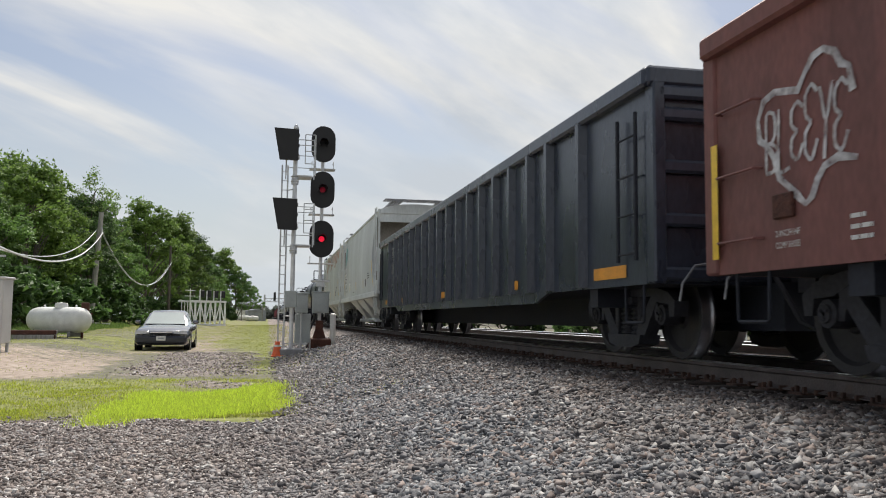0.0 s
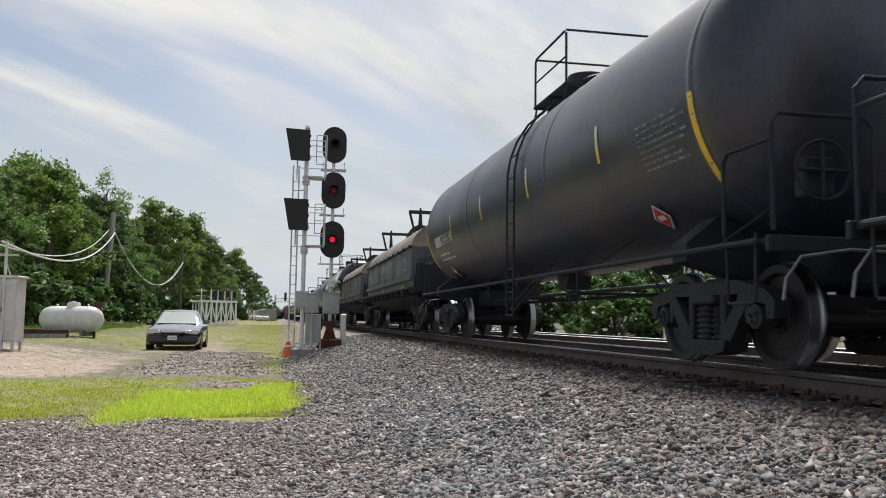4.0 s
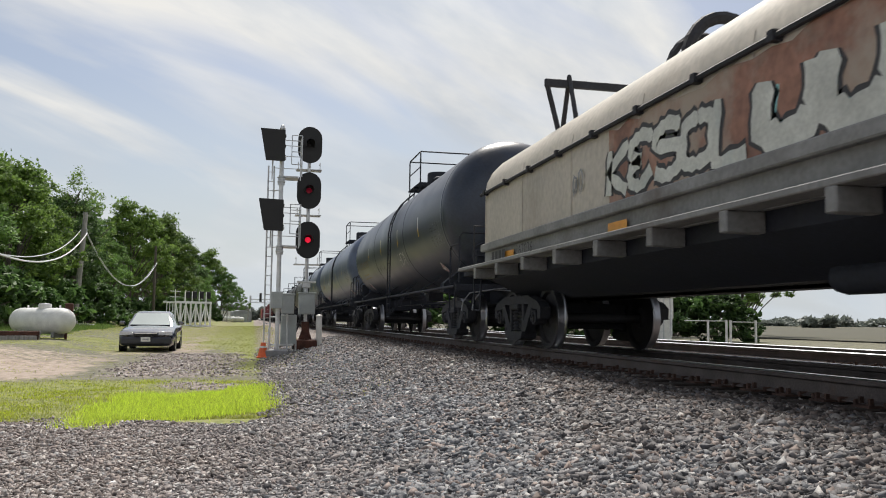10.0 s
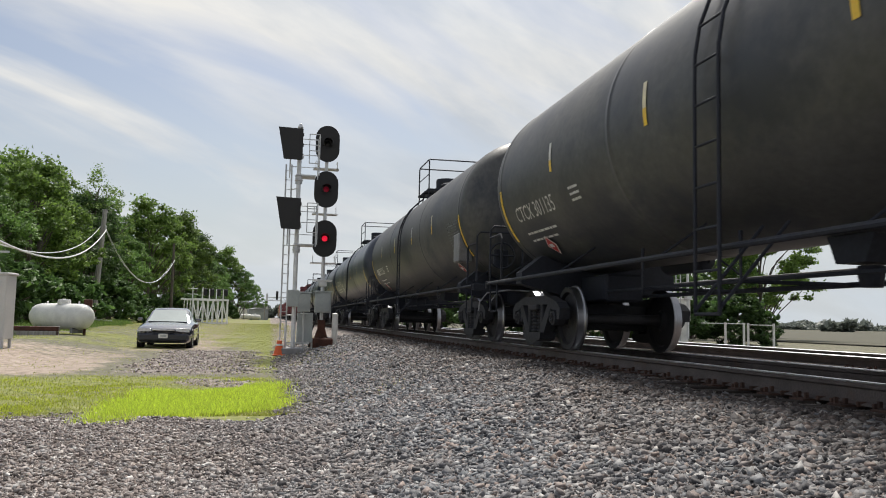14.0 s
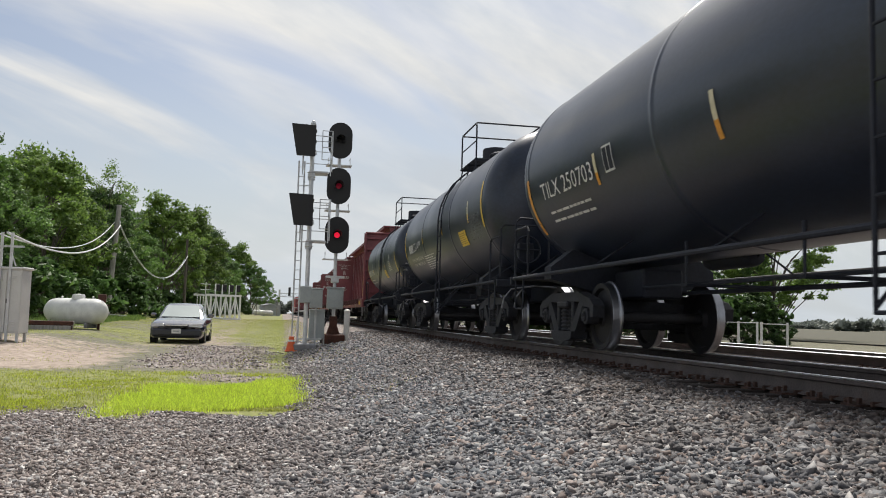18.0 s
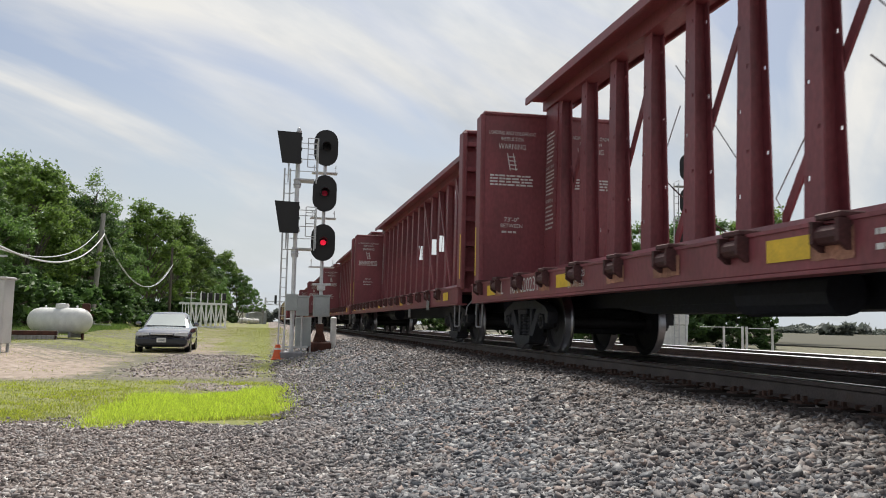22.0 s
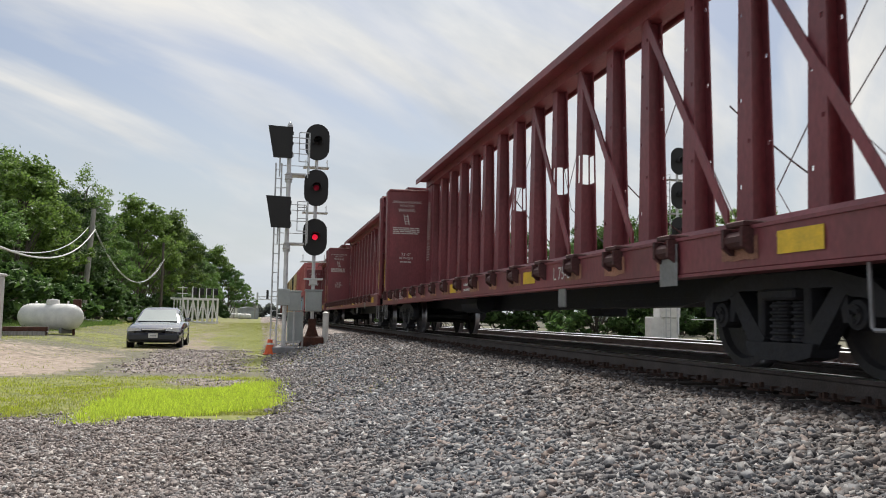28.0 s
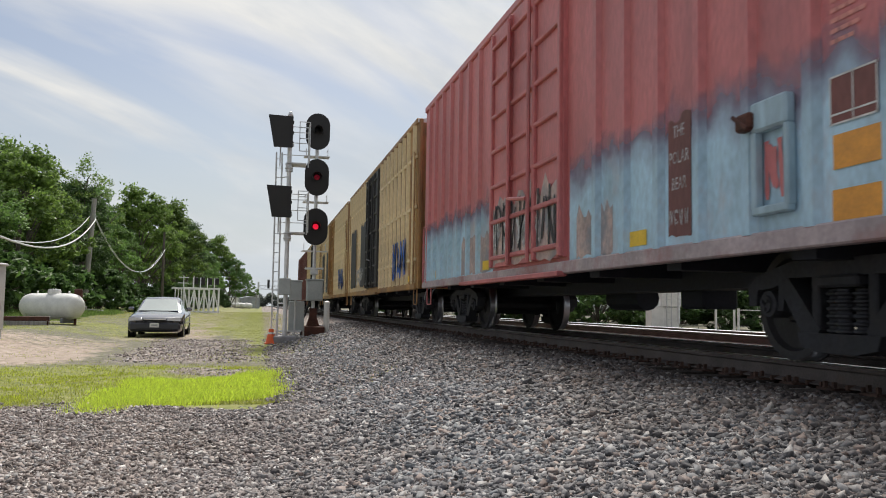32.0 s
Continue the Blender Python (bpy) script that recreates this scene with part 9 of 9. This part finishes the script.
    h = thing("metal_shed", "small pale distant hut", "shed", at=pose(-7.0, 212.0, gz(-7, 212) - 0.1, 0, 0, 12))
    part("wall", Build().box((0, 0, 1.2), (2.6, 2.4, 2.4)), M_WHITE_PAINT, h)
    part("roof", Build().prism([(-1.45, 2.35), (1.45, 2.35), (0, 2.75)], -1.3, 1.3, "y"), M_SHED, h)
    for x, y in ((-5.6, 190.0), (-1.2, 205.0)):
        single("yard_post", Build().box((0, 0, 1.7), (0.22, 0.22, 3.6)), M_WOOD_OLD, "distant dark post beside the track", "post", at=(x, y, gz(x, y)))
    g = thing("signal_bridge", "distant signal bridge spanning both tracks", "signal bridge", at=(0, 330.0, 0.9))
    for xx in (-1.2, 13.0):
        part("tower", Build().box((xx, 0, 4.6), (0.7, 0.7, 9.4)), M_GALV, g)
    for zz in (6.6, 7.9):
        part("beam", Build().box((5.9, 0, zz), (14.2, 0.2, 0.25)), M_GALV, g)
    for i in range(10):
        part("lattice_bar", Build().tube([(-1.0 + i * 1.42, 0, 6.6 if i % 2 else 7.9), (0.42 + i * 1.42, 0, 7.9 if i % 2 else 6.6)], 0.08, 5), M_GALV, g)
    for xx in (2.6, 8.0):
        part("signal_head", Build().box((xx, -0.4, 8.6), (0.9, 0.4, 3.4), 0.1), M_SIGNAL_BLACK, g)


M_CAB = mat("pale_grey_cabinet_paint", (0.52, 0.52, 0.51), 0.5, 0.1, 0.08, 2, 30, 0.02, stain=(0.40, 0.38, 0.35), stain_at=(0.62, 0.8))
yard()


# ---- beyond the far track ----
def far_side():
    z = 0.35
    f = thing("white_rail_fence", "low white pipe fence beside the far track", "fence", at=(0, 29.0, z))
    for xx in (17.0, 17.78, 17.96, 19.05):
        part("post", Build().tube([(xx, 0, -0.2), (xx, 0, 1.02)], 0.045, 8), M_WHITE_PAINT, f)
    part("rail", Build().tube([(16.0, 0, 0.98), (17.8, 0, 0.98)], 0.014, 6), M_WHITE_PAINT, f)
    part("rail", Build().tube([(17.96, 0, 0.95), (19.05, 0, 0.95)], 0.014, 6), M_WHITE_PAINT, f)
    c = thing("white_signal_case", "white trackside signal case with pipes", "equipment case", at=(18.0, 35.0, z))
    part("case", Build().box((0.1, 0, 1.55), (1.0, 0.7, 0.95), 0.03), M_WHITE_PAINT, c)
    part("case", Build().box((-0.55, 0, 0.55), (0.6, 0.6, 1.1), 0.03), M_WHITE_PAINT, c)
    part("case", Build().box((0.1, 0, 0.5), (0.9, 0.5, 1.1), 0.03), M_WHITE_PAINT, c)
    part("roof", Build().box((0.1, 0, 2.06), (1.15, 0.85, 0.06), 0.02), M_WHITE_PAINT, c)
    for xx in (-0.35, 0.0, 0.3):
        part("pipe", Build().tube([(xx, 0, 2.0), (xx, 0, 2.8)], 0.06, 8), M_WHITE_PAINT, c)
    m = triple_signal("far_signal_mast", 18.2, 34.0, z, (8.1, 6.55, 4.95), "black-headed signal mast beyond the far track", 0.0, (M_SIGNAL_BLACK, M_SIGNAL_BLACK, M_SIGNAL_BLACK))
    b = Build()
    for dx in (-0.55, -0.33):
        b.tube([(dx, 0.2, 0.0), (dx, 0.2, 7.4)], 0.025, 6)
    for k in range(24):
        b.tube([(-0.55, 0.2, 0.2 + 0.3 * k), (-0.33, 0.2, 0.2 + 0.3 * k)], 0.012, 5)
    part("ladder", b, M_GALV, m)


far_side()


# ---- trees ----
def leaf_cloud(lobes, n, size, seed, mats, name, tufts=6):
    """Many small bent leaves, gathered in tufts over the outside of a few uneven lobes, with dark gaps between."""
    rng = np.random.default_rng(seed)
    rows = np.array(lobes)
    k = len(rows) * tufts
    own = np.repeat(np.arange(len(rows)), tufts)
    d = rng.normal(size=(k, 3))
    d[:, 2] += 0.25
    d /= np.linalg.norm(d, axis=1)[:, None]
    ext = np.stack([rows[own, 3], rows[own, 3], rows[own, 4]], 1)
    heart = rows[own, :3] + d * ext * rng.uniform(0.6, 1.05, k)[:, None]
    wide = ext * rng.uniform(0.26, 0.52, k)[:, None]
    vol = wide[:, 0] * wide[:, 2]
    which = rng.choice(k, n, p=vol / vol.sum())
    q = rng.normal(size=(n, 3))
    q /= np.linalg.norm(q, axis=1)[:, None]
    # a tuft is a drooping cap: dense above, thin below
    q[:, 2] = np.where(q[:, 2] < 0, q[:, 2] * 0.45, q[:, 2])
    rad = rng.uniform(0.25, 1.0, n) ** 0.5 * (1 + rng.normal(0, 0.22, n))
    c = heart[which] + q * rad[:, None] * wide[which]
    u = rng.normal(size=(n, 3)) * np.array([1, 1, 0.6]); u /= np.linalg.norm(u, axis=1)[:, None]
    w = np.cross(u, rng.normal(size=(n, 3)) * 0.6 + np.array([0, 0, 1.0])); w /= np.linalg.norm(w, axis=1)[:, None]
    s = size * rng.uniform(0.5, 1.4, n)[:, None]
    k = np.cross(u, w) * s * 0.25
    V = np.stack([c - u * s, c - w * s * 0.55 + k, c + u * s, c + w * s * 0.55 + k], 1).reshape(-1, 3)
    F = (np.arange(n)[:, None] * 4 + np.array([0, 1, 2, 3])[None]).tolist()
    me = bpy.data.meshes.new(name)
    me.from_pydata(V.tolist(), [], F)
    me.materials.append(mats)
    return me


def tree(seed, h, spread, mats, leaves, name="broadleaf_tree", label="leafy green broadleaf tree", low=0.25, size=0.19):
    rng = random.Random(seed)
    t = thing(name, label, "tree")
    lobes = []
    tr = Build()
    top = h * 0.8
    pts = [(0, 0, -0.3)]
    x = y = 0.0
    for i in range(1, 6):
        x += rng.uniform(-0.2, 0.2); y += rng.uniform(-0.2, 0.2)
        pts.append((x, y, top * i / 5))
    tr.tube(pts, [0.03 * h * (1 - 0.16 * i) * 0.55 for i in range(6)], 8)
    n = rng.randint(19, 24)
    for i in range(n):
        a = i * 2.4 + rng.uniform(-0.4, 0.4)
        f = (i + 0.5) / n
        z = h * (low + (0.86 - low) * f)
        r = spread * (0.75 * math.sin(math.pi * min(0.25 + 0.72 * f, 0.97)) + 0.12) * rng.uniform(0.7, 1.2)
        c = (r * math.cos(a), r * math.sin(a), z)
        rr = spread * rng.uniform(0.20, 0.42)
        lobes.append((c[0], c[1], c[2], rr, rr * rng.uniform(0.65, 0.9)))
        zb = max(0.3, z - r * 0.9)
        k = min(4, int(zb / top * 5))
        tr.tube([pts[k], ((pts[k][0] + c[0]) / 2, (pts[k][1] + c[1]) / 2, (zb + z) / 2), c], [0.012 * h * 0.5, 0.008 * h * 0.5, 0.03], 6)
    lobes.append((x * 0.6, y * 0.6, h * 0.86, spread * 0.5, h * 0.14))
    part("trunk", tr, M_BARK, t, smooth=True)
    part("crown", leaf_cloud(lobes, leaves, size, seed, mats, "crown"), None, t)
    return t


def woods():
    rng = random.Random(12)
    kinds = [tree(1, 11.0, 4.4, M_LEAF, 20000, size=0.135), tree(2, 12.5, 4.8, M_LEAF_DARK, 21000, size=0.14), tree(3, 10.0, 3.8, M_LEAF_LIGHT, 18000, size=0.135), tree(4, 13.0, 4.4, M_LEAF, 21000, low=0.18, size=0.13)]
    bush = tree(6, 3.6, 2.6, M_LEAF_DARK, 6500, "bush", "dense dark green bush at the wood's edge", 0.12, 0.2)
    used = [False] * 4

    def put(k, m):
        if not used[k]:
            kinds[k].matrix_basis = m
            used[k] = True
        else:
            copy_thing(kinds[k], m)

    line = [(-15.9, 44), (-16.3, 51), (-15.7, 58), (-16.9, 66), (-16.4, 74), (-16.0, 83), (-15.2, 93), (-14.4, 104), (-13.2, 116), (-12.6, 129), (-11.9, 143), (-11.4, 158), (-10.9, 175), (-10.4, 192), (-6.8, 188), (-4.6, 222), (-20.5, 47), (-21.0, 60), (-20.5, 72), (-19.5, 86), (-18.5, 102), (-18.0, 120), (-17.0, 140), (-16.0, 165), (-27, 52), (-27, 70), (-16.5, 37)]
    # the wood's height falls and rises along the line
    where = [-16.1, -13.8, -12.5, -11.4, -9.8, -8.4, -6.7, -5.3, -4.4, -3.7, -2.4, -1.3, -0.9]
    rise = [0.186, 0.166, 0.156, 0.163, 0.137, 0.127, 0.1155, 0.104, 0.101, 0.077, 0.063, 0.052, 0.04]
    for i, (x, y) in enumerate(line):
        k = (i * 3 + (i // 4)) % 4
        base = (11.0, 12.5, 10.0, 13.0)[k]
        tall = 0.9 + float(np.interp(math.degrees(math.atan2(x, y)), where, rise)) * math.hypot(x, y)
        s = tall / base * rng.uniform(0.93, 1.02) * (1.0 if i < 16 else 0.9)
        put(k, pose(x + rng.uniform(-0.5, 0.5), y, gz(x, y), 0, 0, rng.uniform(0, 360)) @ Matrix.Diagonal((s * 0.92, s * 0.92, s, 1)))
    wisp = tree(9, 13.6, 3.0, M_LEAF_LIGHT, 2600, label="thin half-bare tree rising over the wood", low=0.45, size=0.10)
    wisp.matrix_basis = pose(-14.7, 75, gz(-14.7, 75))
    bush.matrix_basis = pose(-13.6, 47, gz(-13.6, 47))
    spots = [(-14.0, 42), (-13.4, 53), (-13.9, 60), (-14.2, 68), (-14.0, 77), (-13.6, 86), (-12.6, 97), (-11.2, 109), (-10.8, 121), (-10.0, 136), (-9.6, 150), (-9.2, 168), (-9.0, 186), (-15.2, 36)]
    for i, (x, y) in enumerate(spots):
        copy_thing(bush, pose(x, y, gz(x, y) - 0.2, 0, 0, i * 47) @ Matrix.Scale(rng.uniform(0.7, 1.15), 4))
    # beyond the far track
    for i, (x, y, s) in enumerate(((24.0, 50, 0.85), (28.5, 53, 0.95), (33.0, 52, 0.82), (21.5, 58, 0.9), (26.0, 62, 1.0), (20.5, 66, 0.85), (37.0, 60, 0.55))):
        base = (11.0, 12.5, 10.0, 13.0)[i % 4]
        put(i % 4, pose(x, y, 0.3, 0, 0, i * 77) @ Matrix.Scale(s * 10.5 / base, 4))
    for i, (x, y, s) in enumerate(((17.2, 41, 0.8), (20.2, 39, 0.9), (22.4, 37.5, 0.72), (19.0, 46, 1.1), (16.0, 55, 1.2), (15.5, 66, 1.3), (15.2, 80, 1.3), (15.0, 98, 1.4))):
        copy_thing(bush, pose(x, y, 0.15, 0, 0, i * 61) @ Matrix.Scale(s, 4))


woods()


def far_woods():
    """The wooded skyline behind the fields."""
    rng = np.random.default_rng(9)
    lobes = []
    for az in np.linspace(14, 75, 120):
        r = 620 + 40 * math.sin(az * 0.7)
        x, y = r * math.sin(math.radians(az)), r * math.cos(math.radians(az))
        hh = rng.uniform(3, 6)
        lobes.append((x, y, 0.3 + hh * 0.45, 12.0, hh * 0.55))
    for az in np.linspace(-3.2, 4.0, 26):
        r = 520.0
        x, y = r * math.sin(math.radians(az)), r * math.cos(math.radians(az))
        hh = rng.uniform(6, 10) if az < 0.5 else rng.uniform(4, 7)
        lobes.append((x, y, 0.8 + hh * 0.45, 5.0, hh * 0.55))
    for az in (36.6, 37.4, 38.2):
        lobes.append((300 * math.sin(math.radians(az)), 300 * math.cos(math.radians(az)), 1.9, 4.0, 2.3))
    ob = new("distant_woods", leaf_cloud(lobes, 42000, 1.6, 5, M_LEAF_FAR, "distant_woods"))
    tagged(ob, "line of distant woods behind the fields, haze mixed into the leaf colour", "woods", kind="stuff")
    b = Build()
    b.sheet((13.5 + 17, -200, 0.42), (900, -200, 0.42), (900, 600, 0.42), (13.5 + 17, 600, 0.42))
    single("field", b, M_FIELD, "bare tan farm field beyond the tracks", "field", kind="structure")


# distance haze is put into this leaf colour: paler and greyer
M_LEAF_FAR = leaf_mat("haze_toned_distant_leaves", (0.19, 0.22, 0.20), 0.15)
M_FIELD = mat("dry_tan_field", (0.066, 0.062, 0.036), 0.95, 0, 0.15, 0.02, 0.6, stain=(0.10, 0.10, 0.05))
far_woods()


# ---- what moves: the train rolls towards the camera, its wheels turn ----
def motions():
    for car, y in CARS:
        walk(car, [(0.0, pose(TRACK, y, RAIL)), (SECONDS, pose(TRACK, y - SPEED * SECONDS, RAIL))])
    rate = math.degrees(SPEED / WR)
    start = {car.name: y for car, y in CARS}
    for ax, car, ya in AXLES:
        # the wheels are turned row by row while the car is near enough for them to be seen
        t0 = max(0.0, (start[car.name] + ya - 34.0) / SPEED)
        t1 = min(SECONDS, (start[car.name] + ya + 1.0) / SPEED)
        rows = [(0.0, pose(0, ya, WR))]
        if t1 > t0:
            k0, k1 = int(t0 * FPS) + 1, int(t1 * FPS)
            for k in range(k0, k1 + 1):
                rows.append((k / FPS, pose(0, ya, WR, (k - k0) * rate / FPS)))
        if rows[-1][0] < SECONDS - 0.01:
            m = rows[-1][1]
            rows.append((SECONDS, m))
        walk(ax, rows)


motions()
